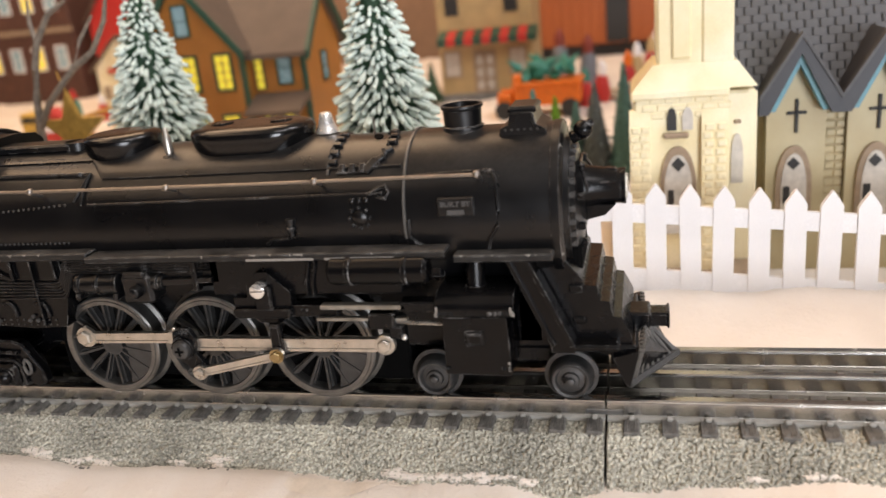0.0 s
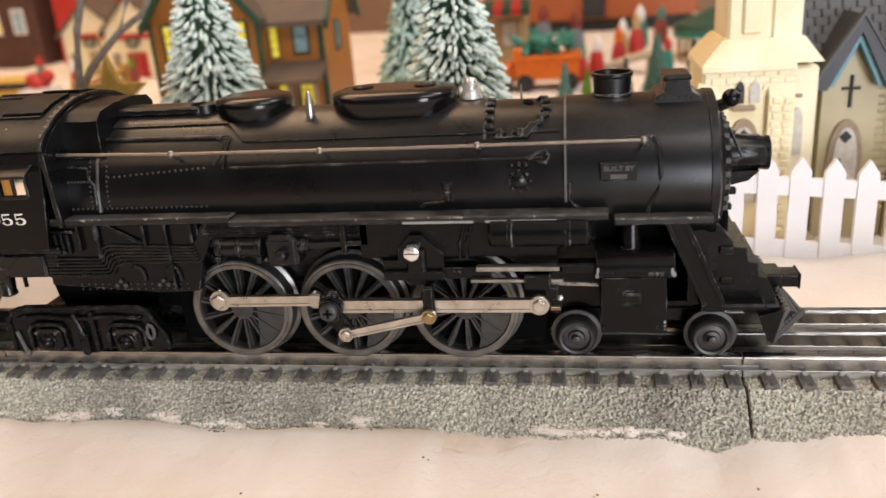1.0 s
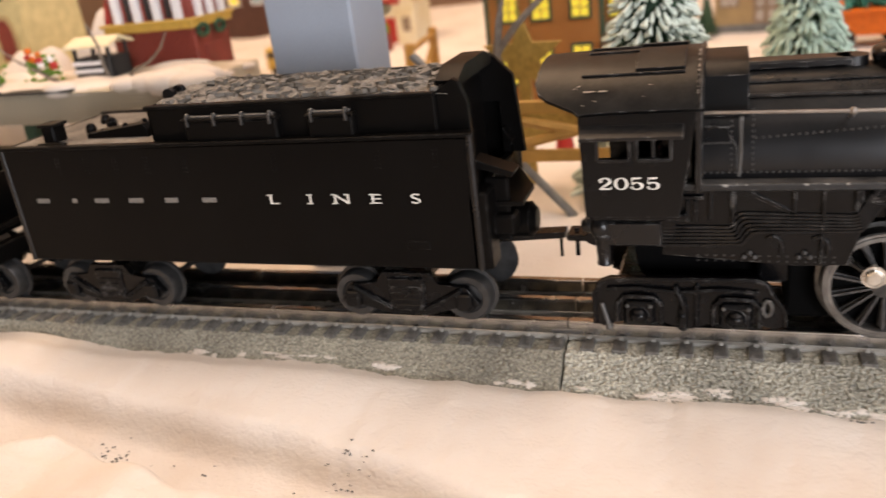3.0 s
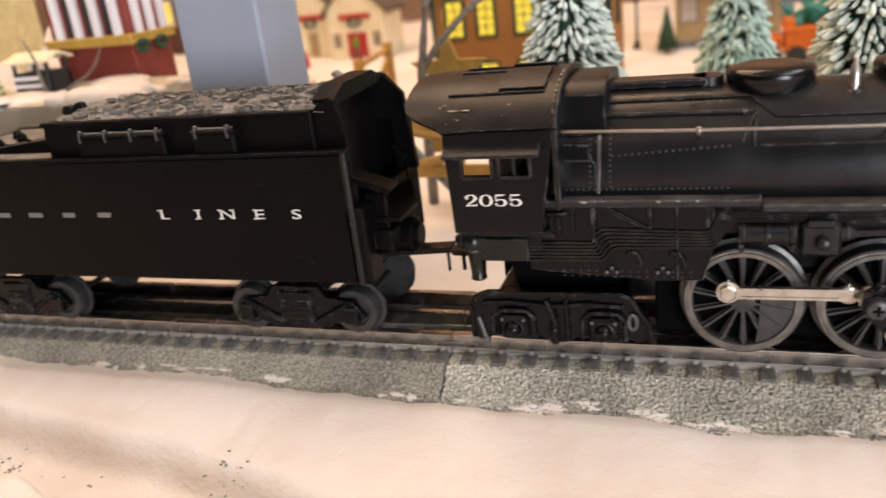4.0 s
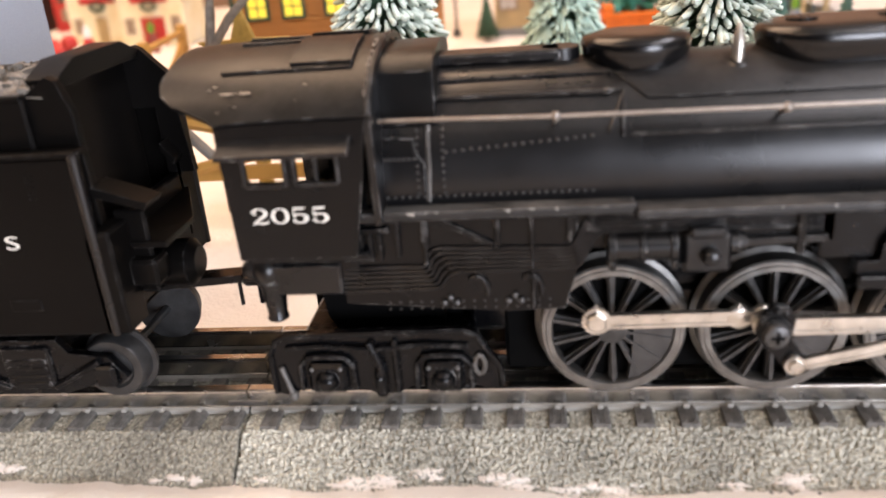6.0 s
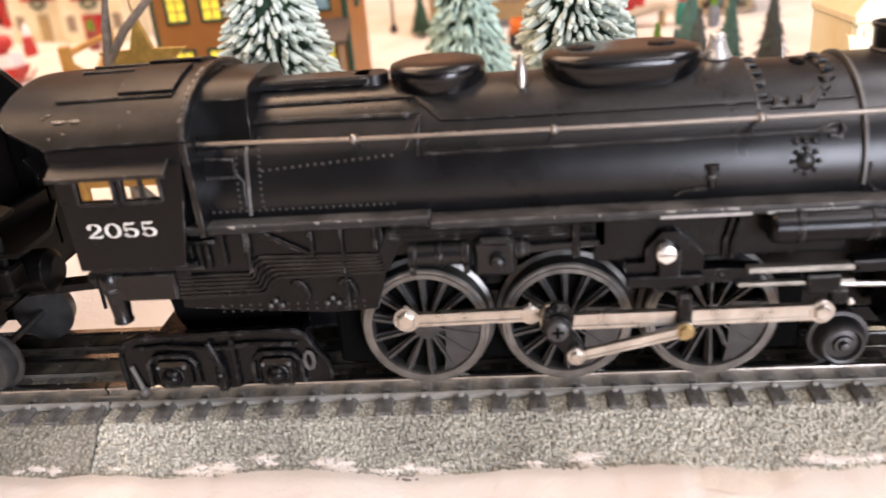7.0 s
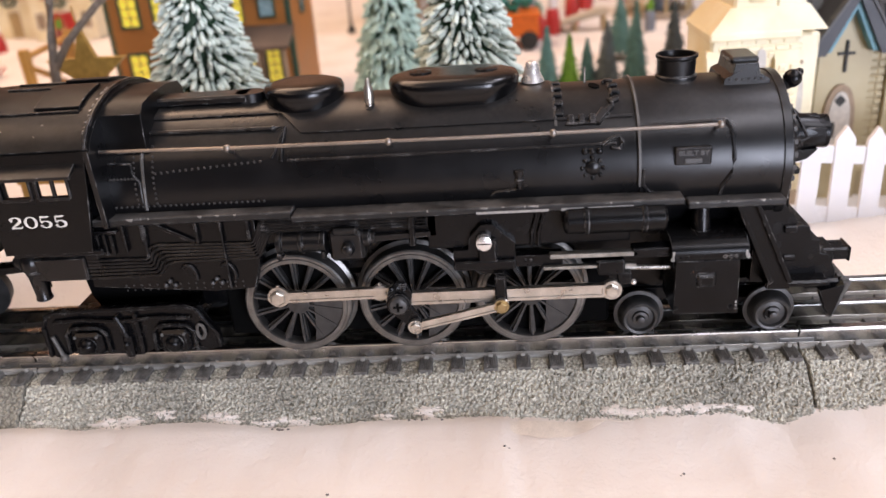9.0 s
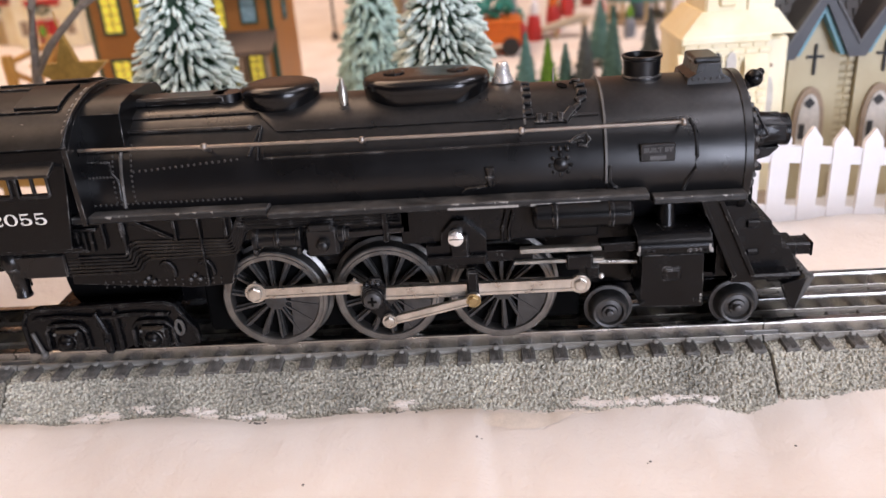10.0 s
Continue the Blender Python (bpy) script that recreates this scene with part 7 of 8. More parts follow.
# ---- orange house ----
def orange_house():
    hs = thing("house", (-0.30, 0.42, 0), "orange clapboard toy house with brown roof and bright yellow windows", "house")
    x0, x1, y0, y1, zw = -0.3800, -0.2910, 0.362, 0.470, 0.104
    apex, xm = 0.159, -0.3355
    part("gable_block", Geo().prism([(x0, 0), (x1, 0), (x1, zw), (xm, apex), (x0, zw)], "y", y0, y1), orange_wall, hs, "orange clapboard walls")
    # clapboards: thin proud boards on the front wall
    for k in range(38):
        z = 0.004 + 0.0037 * k
        w = 1.0 if z < zw else max(0.0, (apex - z) / (apex - zw))
        if w < 0.06:
            break
        a, b = xm + (x0 - xm) * w + 0.001, xm + (x1 - xm) * w - 0.001
        part("clapboard", Geo().prism([(y0 - 0.0015, z), (y0 - 0.0003, z + 0.0034), (y0 + 0.0004, z + 0.0034), (y0 + 0.0004, z)], "x", a, b), orange_wall, hs)
    for s, xe in ((1, x1), (-1, x0)):
        d = 0.005
        ex, ez = xe + s * d, zw - d * (apex - zw) / (x1 - xm)
        part("roof", Geo().prism([(xm, apex + 0.004), (ex, ez + 0.004), (ex, ez), (xm, apex)], "y", y0 - 0.006, y1 + 0.004), brown_roof, hs, "brown shingled roof")
        part("barge_board", Geo().prism([(xm, apex + 0.0045), (ex, ez + 0.0045), (ex, ez - 0.003), (xm, apex - 0.003)], "y", y0 - 0.0085, y0 - 0.0055), green_dark, hs, "dark green barge board")
    part("corner_board", Geo().box(x1 - 0.003, x1 + 0.001, y0 - 0.0012, y0 + 0.004, 0, zw, 0.0004), green_dark, hs)
    part("corner_board", Geo().box(x0 - 0.001, x0 + 0.003, y0 - 0.0012, y0 + 0.004, 0, zw, 0.0004), green_dark, hs)
    for wx in (-0.3615, -0.3366, -0.3070):
        window(hs, wx, y0 - 0.0013, 0.0875, 0.0125, 0.026, 4, 2)
        window(hs, wx, y0 - 0.0013, 0.0400, 0.0125, 0.026, 4, 2)
    window(hs, -0.3365, y0 - 0.0013, 0.1285, 0.0105, 0.022, 2, 1, glass=win_blue)
    # cross wing with gable to the right, and a porch
    wy0, wy1, wx1, wz, wa = 0.376, 0.458, -0.2455, 0.104, 0.148
    wm = (wy0 + wy1) / 2
    part("wing", Geo().prism([(wy0, 0), (wy1, 0), (wy1, wz), (wm, wa), (wy0, wz)], "x", x1 - 0.02, wx1), orange_wall, hs, "orange clapboard wing")
    for s, ye in ((-1, wy0), (1, wy1)):
        d = 0.009
        ey, ez = ye + s * d, wz - d * (wa - wz) / (wy1 - wm)
        part("roof", Geo().prism([(wm, wa + 0.004), (ey, ez + 0.004), (ey, ez), (wm, wa)], "x", xm, wx1 + 0.006), brown_roof, hs, "brown shingled roof")
        part("barge_board", Geo().prism([(wm, wa + 0.0045), (ey, ez + 0.0045), (ey, ez - 0.003), (wm, wa - 0.003)], "x", wx1 + 0.0055, wx1 + 0.0085), green_dark, hs)
    part("corner_board", Geo().box(wx1 - 0.003, wx1 + 0.001, wy0 - 0.0012, wy0 + 0.003, 0, wz, 0.0004), green_dark, hs)
    window(hs, -0.2843, wy0, 0.0840, 0.0062, 0.026, 4, 1)
    window(hs, -0.2625, wy0, 0.0862, 0.0105, 0.024, 2, 1, glass=win_blue)
    window(hs, wx1, wm, 0.082, 0.0090, 0.022, 2, 1, facing=math.pi / 2, glass=win_blue)
    part("porch_roof", Geo().prism([(wy0 + 0.001, 0.068), (wy0 - 0.028, 0.056), (wy0 - 0.028, 0.053), (wy0 + 0.001, 0.062)], "x", x1 + 0.001, wx1 + 0.002), brown_roof, hs, "grey-brown porch roof")
    for x in (x1 + 0.004, (x1 + wx1) / 2, wx1 - 0.002):
        part("porch_post", Geo().box(x - 0.0015, x + 0.0015, wy0 - 0.0265, wy0 - 0.0235, 0, 0.054, 0.0004), stone, hs)
    window(hs, -0.2812, wy0, 0.036, 0.0080, 0.026, 4, 1)
    window(hs, -0.2622, wy0, 0.038, 0.0100, 0.026, 4, 2)
    part("door", Geo().box(-0.2745, -0.2690, wy0 - 0.0016, wy0, 0.002, 0.050, 0.0004), stone, hs)
    part("snow_patch", Geo().ball((-0.272, 0.43, wa - 0.012), 0.02, 14, (1.2, 0.7, 0.35)), snow_piece, hs, "patch of snow on the roof")


orange_house()


# ---- church ----
def arch(w, h, n=8):
    """Pointed arch outline, base centre at the origin."""
    pts = [(-w / 2, 0), (w / 2, 0), (w / 2, h * 0.5)]
    for k in range(1, n + 1):
        t = k / n
        pts.append((w / 2 * math.cos(t * math.pi / 2) ** 0.9, h * 0.5 + h * 0.5 * math.sin(t * math.pi / 2)))
    for k in range(n - 1, -1, -1):
        t = k / n
        pts.append((-w / 2 * math.cos(t * math.pi / 2) ** 0.9, h * 0.5 + h * 0.5 * math.sin(t * math.pi / 2)))
    return pts


def church():
    ch = thing("church", (0.09, 0.20, 0), "cream ceramic toy church with dark slate roof and blue gable trim", "church")

    def P(name, g, m=cream, label="", parent=ch):
        return part(name, g, m, parent, label)
    ty = 0.1415
    # bell tower: stone-faced base, flared skirt, narrower shaft
    tower = P("tower", Geo().box(0.0075, 0.0480, ty, ty + 0.048, -0.0112, 0.0835, 0.0015).box(0.0480, 0.0615, ty + 0.011, ty + 0.048, -0.0112, 0.0800, 0.0012), label="square cream bell tower")
    P("tower_shaft", Geo().box(0.0180, 0.0500, ty + 0.004, ty + 0.042, 0.0920, 0.185, 0.0015), parent=tower, label="smooth cream tower shaft")
    P("shaft_panel", Geo().box(0.0245, 0.0330, ty + 0.0025, ty + 0.006, 0.0965, 0.185, 0.0010), parent=tower)
    P("shaft_panel", Geo().box(0.0370, 0.0505, ty + 0.0030, ty + 0.006, 0.0935, 0.185, 0.0012), parent=tower)
    def skirt(z0, z1, a, b):
        g = Geo()
        for z, (p, q, r, t) in ((z0, a), (z1, b)):
            g.v += [(p, r, z), (q, r, z), (q, t, z), (p, t, z)]
        g.f = [(0, 1, 5, 4), (1, 2, 6, 5), (2, 3, 7, 6), (3, 0, 4, 7), (4, 5, 6, 7), (3, 2, 1, 0)]
        return g
    P("tower_skirt", skirt(0.0835, 0.0945, (0.0070, 0.0600, ty - 0.001, ty + 0.049), (0.0165, 0.0520, ty + 0.003, ty + 0.044)), parent=tower)
    P("tower_ledge", Geo().box(0.0066, 0.0485, ty - 0.0018, ty + 0.048, 0.0800, 0.0840, 0.0008), parent=tower)
    for x, w in ((0.0058, 0.0092), (0.0368, 0.0112)):
        P("buttress", Geo().prism([(ty + 0.004, -0.0112), (ty - 0.0035, -0.0112), (ty - 0.0035, 0.0690), (ty + 0.0005, 0.0755), (ty + 0.004, 0.0755)], "x", x, x + w), parent=tower)
    me = mesh_of("quoin", Geo().box(-0.0020, 0.0020, -0.0007, 0.0010, -0.0015, 0.0015, 0.0005), cream)
    rnd = random.Random(21)
    for x, w in ((0.0058, 0.0092), (0.0368, 0.0112)):
        for k in range(18):
            for c in range(2):
                piece("quoin", me, tower, (x + w * (0.27 + 0.46 * c) + (0.0004 if k % 2 else -0.0004), ty - 0.0035, 0.0045 + 0.0037 * k))
    stone_me = mesh_of("wall_stone", Geo().box(-0.0030, 0.0030, -0.0005, 0.0010, -0.0014, 0.0014, 0.0005), cream)
    for k in range(3):
        for c in range(6):
            piece("wall_stone", stone_me, tower, (0.0115 + 0.0064 * c + (0.0030 if k % 2 else 0), ty - 0.0001, 0.0795 - 0.0034 * k))
    P("plinth", Geo().box(0.0040, 0.0620, ty - 0.006, ty + 0.03, -0.0112, 0.0005, 0.001), stone, "tan stone base")
    dx, dz = 0.0268, 0.0180
    door = P("tower_door", Geo().prism([(dx + p[0] * 1.28, dz + p[1] * 1.10) for p in arch(0.0125, 0.0370)], "y", ty - 0.0016, ty + 0.001), stone, "pointed stone door arch")
    P("door_leaf", Geo().prism([(dx + p[0], dz + p[1]) for p in arch(0.0125, 0.0370)], "y", ty - 0.0022, ty), door_white, parent=door)
    P("door_light", Geo().prism([(dx, 0.0475), (dx + 0.0030, 0.0508), (dx, 0.0541), (dx - 0.0030, 0.0508)], "y", ty - 0.0028, ty), dark_trim, parent=door)
    P("door_light", Geo().box(dx - 0.0046, dx - 0.0020, ty - 0.0028, ty, 0.0300, 0.0390, 0.0003), dark_trim, parent=door)
    P("lancet", Geo().prism([(0.0243 + p[0], 0.0660 + p[1]) for p in arch(0.0040, 0.0100)], "y", ty - 0.0012, ty + 0.001), dark_trim)
    P("lancet_sill", Geo().box(0.0205, 0.0315, ty - 0.0028, ty, 0.0625, 0.0650, 0.0008), stone)
    P("lancet_blind", Geo().prism([(0.0310 + p[0], 0.0660 + p[1]) for p in arch(0.0046, 0.0100)], "y", ty - 0.0010, ty + 0.001), door_white)
    P("side_lancet", Geo().prism([(0.0530 + p[0], 0.0380 + p[1]) for p in arch(0.0052, 0.0230)], "y", ty + 0.0098, ty + 0.0125), door_white)
    P("side_vent", Geo().box(0.0515, 0.0545, ty + 0.0095, ty + 0.0120, 0.0655, 0.0672, 0.0004), stone)
    # nave with gabled bays
    ny, nx0, nx1, pitch = 0.1760, 0.0600, 0.2350, 0.0345
    P("nave", Geo().box(nx0, nx1, ny, ny + 0.080, -0.0112, 0.0665, 0.001), olive_cream, "olive-cream nave wall")
    roof = P("roof", Geo().prism([(ny - 0.002, 0.0665), (ny + 0.046, 0.165), (ny + 0.094, 0.0665)], "x", 0.0500, nx1 + 0.004), slate, "dark slate shingled roof")
    run, rise = 0.048, 0.0985
    sl, tilt = math.hypot(run, rise), math.atan2(rise, run)
    sh = mesh_of("shingle", Geo().box(-0.0031, 0.0031, 0, 0.0046, -0.0004, 0.0013, 0.0004, Matrix.Rotation(tilt, 4, "X")), slate)
    for r in range(25):
        u = r * 0.0042 / sl
        for k in range(28):
            x = 0.0530 + 0.0066 * k + (0.0033 if r % 2 else 0)
            if x < nx1 and u < 0.95:
                piece("shingle", sh, roof, (x, ny - 0.0026 + run * u, 0.0668 + rise * u))
    for k in range(4):
        gx = 0.0800 + pitch * k
        hw = pitch / 2
        bay = P("bay", Geo().prism([(gx - 0.0128, -0.0112), (gx + 0.0128, -0.0112), (gx + 0.0128, 0.0700), (gx, 0.0905), (gx - 0.0128, 0.0700)], "y", ny - 0.010, ny + 0.020), olive_cream, "gabled olive-cream bay")
        for sd in (-1, 1):
            P("bay_roof", Geo().prism([(gx, 0.1010), (gx + sd * hw, 0.0735), (gx + sd * hw, 0.0670), (gx + sd * (hw - 0.0040), 0.0670), (gx, 0.0935)], "y", ny - 0.019, ny + 0.034), dark_gable, parent=bay)
            P("bay_trim", Geo().prism([(gx, 0.0945), (gx + sd * (hw - 0.0035), 0.0680), (gx + sd * (hw - 0.0072), 0.0680), (gx, 0.0885)], "y", ny - 0.0165, ny - 0.009), blue_trim, "pale blue gable trim", bay)
            P("bay_cap", Geo().prism([(gx, 0.1030), (gx + sd * hw, 0.0755), (gx + sd * hw, 0.0733), (gx, 0.1008)], "y", ny - 0.0200, ny - 0.0150), slate, parent=bay)
        P("cross", Geo().box(gx - 0.0007, gx + 0.0007, ny - 0.0112, ny - 0.009, 0.0570, 0.0725, 0.0002).box(gx - 0.0042, gx + 0.0042, ny - 0.0112, ny - 0.009, 0.0655, 0.0669, 0.0002), dark_trim, parent=bay)
        P("window_arch", Geo().prism([(gx - 0.0005 + p[0] * 1.40, 0.0120 + p[1] * 1.10) for p in arch(0.0112, 0.0355)], "y", ny - 0.0118, ny - 0.009), stone, parent=bay)
        P("window_leaf", Geo().prism([(gx - 0.0005 + p[0], 0.0120 + p[1]) for p in arch(0.0112, 0.0355)], "y", ny - 0.0124, ny - 0.010), door_white, parent=bay)
        P("diamond_light", Geo().prism([(gx - 0.0010, 0.0400), (gx + 0.0019, 0.0430), (gx - 0.0010, 0.0460), (gx - 0.0039, 0.0430)], "y", ny - 0.0130, ny - 0.010), dark_trim, parent=bay)
        P("small_light", Geo().box(gx - 0.0052, gx - 0.0022, ny - 0.0130, ny - 0.010, 0.0240, 0.0320, 0.0003), dark_trim, parent=bay)
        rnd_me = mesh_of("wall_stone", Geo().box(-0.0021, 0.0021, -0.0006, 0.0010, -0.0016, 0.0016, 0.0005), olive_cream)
        butt = P("buttress", Geo().box(gx + hw - 0.0046, gx + hw + 0.0046, ny - 0.0070, ny + 0.002, -0.0112, 0.0668, 0.0010), tan_stone, "rough tan stone strip")
        for r in range(16):
            for c in range(2):
                piece("wall_stone", rnd_me, butt, (gx + hw - 0.0022 + 0.0044 * c + rnd.uniform(-0.0003, 0.0003), ny - 0.0071, 0.0050 + 0.0039 * r))


church()


# ---- picket fence ----
def picket_fence():
    x0, pitch, n = -0.0370, 0.01332, 29
    fn = thing("picket_fence", (0.1, 0.0985, 0), "white plastic picket fence standing in the snow before the church", "fence")
    slope = 0.082
    me = mesh_of("picket", Geo().prism([(-0.0041, -0.048), (0.0041, -0.048), (0.0041, -0.0060), (0.0036, -0.0048), (0.0004, 0.0), (-0.0004, 0.0), (-0.0036, -0.0048), (-0.0041, -0.0060)], "y", -0.0012, 0.0012), white_paint)
    for k in range(n):
        x = x0 + pitch * k
        ob = piece("picket", me, fn, (x, 0.0985, max(0.0542 - slope * x, 0.040)))
        ob.rotation_euler[1] = 0.012 * math.sin(k * 2.3)
    xa, xb = x0 - 0.006, x0 + pitch * n - 0.006
    for z0, z1 in ((0.0376, 0.0454), (-0.0040, 0.0172)):
        part("fence_rail", Geo().prism([(xa, z0 - slope * xa), (0.170, z0 - slope * 0.170), (xb, z0 - slope * 0.170), (xb, z1 - slope * 0.170), (0.170, z1 - slope * 0.170), (xa, z1 - slope * xa)], "y", 0.0979, 0.0998), white_paint, fn)


picket_fence()


# ---- square post behind the tender ----
solo("square_post", Geo().box(-0.3955, -0.3545, 0.0625, 0.1000, -0.012, 1.55, 0.001), post_paint, "plain grey-blue painted square post through the layout", "post")

# ---- gold star, rail fence, twig tree, loose board ----
def star_prop():
    st = thing("star_ornament", (-0.30, 0.168, 0), "gold glitter star ornament on a flat stand", "ornament")
    pts = []
    for k in range(10):
        a = math.pi / 2 + k * math.pi / 5
        r = 0.0228 if k % 2 == 0 else 0.0092
        pts.append((-0.3090 + r * math.cos(a), 0.0775 + r * math.sin(a)))
    part("star", Geo().prism(pts, "y", 0.175, 0.179), gold, st, "flat gold star")
    part("stem", Geo().box(-0.3125, -0.3055, 0.1752, 0.1788, 0.0, 0.070, 0.0006), gold, st)
    part("string", Geo().tube([(-0.3090, 0.177, 0.0995), (-0.3096, 0.175, 0.106), (-0.3075, 0.171, 0.112)], 0.0005, 6), gold, st, "gold thread")
    part("foot", Geo().box(-0.324, -0.289, 0.168, 0.190, -0.002, 0.004, 0.001), gold, st)
    part("sign_board", Geo().box(-0.326, -0.268, 0.1705, 0.1740, 0.034, 0.048, 0.0006), gold, st, "gold name board")


star_prop()


def rail_fence():
    fn = thing("rail_fence", (-0.438, 0.34, 0), "honey-coloured crossed rail fence running back into the snow", "fence")
    row = ((-0.420, 0.21), (-0.438, 0.34), (-0.451, 0.435))
    for x, y in row:
        part("fence_post", Geo().box(x - 0.0034, x + 0.0034, y - 0.0034, y + 0.0034, -0.001, 0.066, 0.0008), wood_gold, fn)
    for (xa, ya), (xb, yb) in zip(row[1:], row[2:]):
        for z0, z1 in ((0.016, 0.054), (0.054, 0.016), (0.060, 0.060), (0.012, 0.012)):
            part("fence_rail", Geo().cyl((xa, ya, z0), (xb, yb, z1), 0.0024, seg=8), wood_gold, fn)


rail_fence()


def low_fence():
    """The flat wooden fence seen between tender and cab."""
    fn = thing("rail_fence", (-0.27, 0.12, 0), "low honey-coloured wooden rail fence", "fence")
    for z0, z1 in ((0.0590, 0.0655), (0.0350, 0.0410)):
        part("fence_rail", Geo().box(-0.330, -0.215, 0.1185, 0.1215, z0, z1, 0.0005), wood_gold, fn)
    for a, b in ((0.040, 0.060), (0.060, 0.040)):
        part("fence_rail", Geo().cyl((-0.318, 0.120, a), (-0.225, 0.120, b), 0.0026, seg=8), wood_gold, fn)
    for x in (-0.325, -0.220):
        part("fence_post", Geo().box(x - 0.003, x + 0.003, 0.1175, 0.1225, -0.001, 0.070, 0.0006), wood_gold, fn)


low_fence()


forked = thing("twig_tree", (-0.320, 0.162, 0), "bare grey forked twig stuck in the snow as a tree", "tree", "bare twigs")
part("trunk", Geo().tube([(-0.322, 0.162, -0.001), (-0.321, 0.163, 0.05), (-0.320, 0.162, 0.080), (-0.3165, 0.162, 0.10), (-0.314, 0.163, 0.115), (-0.308, 0.162, 0.129), (-0.296, 0.161, 0.143), (-0.283, 0.160, 0.149)], [0.0030, 0.0028, 0.0026, 0.0021, 0.0020, 0.0019, 0.0016, 0.0008], 9), twig_mat, forked)
part("branch", Geo().tube([(-0.3195, 0.162, 0.082), (-0.308, 0.160, 0.096), (-0.297, 0.160, 0.106), (-0.288, 0.161, 0.114), (-0.273, 0.160, 0.122), (-0.263, 0.161, 0.137), (-0.258, 0.161, 0.152)], [0.0020, 0.0020, 0.0018, 0.0018, 0.0016, 0.0014, 0.0008], 8), twig_mat, forked)
part("branch", Geo().tube([(-0.308, 0.162, 0.129), (-0.312, 0.165, 0.139), (-0.311, 0.166, 0.152)], [0.0014, 0.0012, 0.0007], 7), twig_mat, forked)
part("branch", Geo().tube([(-0.288, 0.161, 0.114), (-0.284, 0.166, 0.128), (-0.276, 0.170, 0.140)], [0.0014, 0.0011, 0.0006], 7), twig_mat, forked)
b = Geo().box(-0.0013, 0.0013, -0.0030, 0.0030, 0, 0.119, 0.0005, Matrix.Translation((-0.2735, 0.124, 0.002)) @ Matrix.Rotation(radians(-42), 4, "Y"))
solo("loose_board", b, grey_board, "weathered grey stick leaning in the snow", "board")


# ---- raised platform with the brick building ----
def platform():
    pf = thing("station_platform", (-0.66, 0.15, 0), "raised platform with ribbed beige edge and snow on top", "platform")
    x0, x1, y0, y1, z0, z1 = -0.900, -0.4720, 0.100, 0.176, 0.0685, 0.0868
    part("deck", Geo().box(x0, x1, y0 + 0.003, y1, z0, z1, 0.001), ribbed_tan, pf)
    me = mesh_of("rib", Geo().prism([(y0 + 0.0032, 0), (y0 + 0.0012, 0.0005), (y0 + 0.0012, 0.0013), (y0 + 0.0032, 0.0018)], "x", x0, x1), ribbed_tan)
    for k in range(9):
        piece("rib", me, pf, (0, 0, z0 + 0.0020 * k))
    for a, b in ((x0, -0.700), (-0.695, -0.604), (-0.600, -0.549)):
        part("edge_strip", Geo().box(a, b, y0 - 0.001, y0 + 0.010, z1 - 0.0004, z1 + 0.0010, 0.0004), dark_trim, pf)
    for x in (-0.590, -0.740, -0.880, x1 - 0.008):
        for y in (y0 + 0.008, y1 - 0.008):
            part("leg", Geo().box(x - 0.004, x + 0.004, y - 0.004, y + 0.004, -0.004, z0, 0.0006), green_dark, pf, "dark green leg")
    rnd = random.Random(3)
    g = Geo()
    for k in range(70):
        x, y = rnd.uniform(x0, x1 + 0.004), y0 + 0.014 + rnd.random() ** 1.3 * 0.06
        r = rnd.uniform(0.007, 0.015)
        g.ball((x, y, z1 - 0.002), r, 14, (1.5, 1.0, rnd.uniform(0.22, 0.42)))
    for x, y, r in ((-0.486, 0.108, 0.014), (-0.500, 0.110, 0.012), (-0.478, 0.120, 0.013), (-0.515, 0.108, 0.009), (-0.560, 0.106, 0.009), (-0.470, 0.104, 0.012)):
        g.ball((x, y, z1), r, 14, (1.3, 0.8, 0.55))
    tagged(part("snow_bank", g, snow_piece, pf, "lumpy white cotton snow", angle=80), kind="stuff")
    return z1


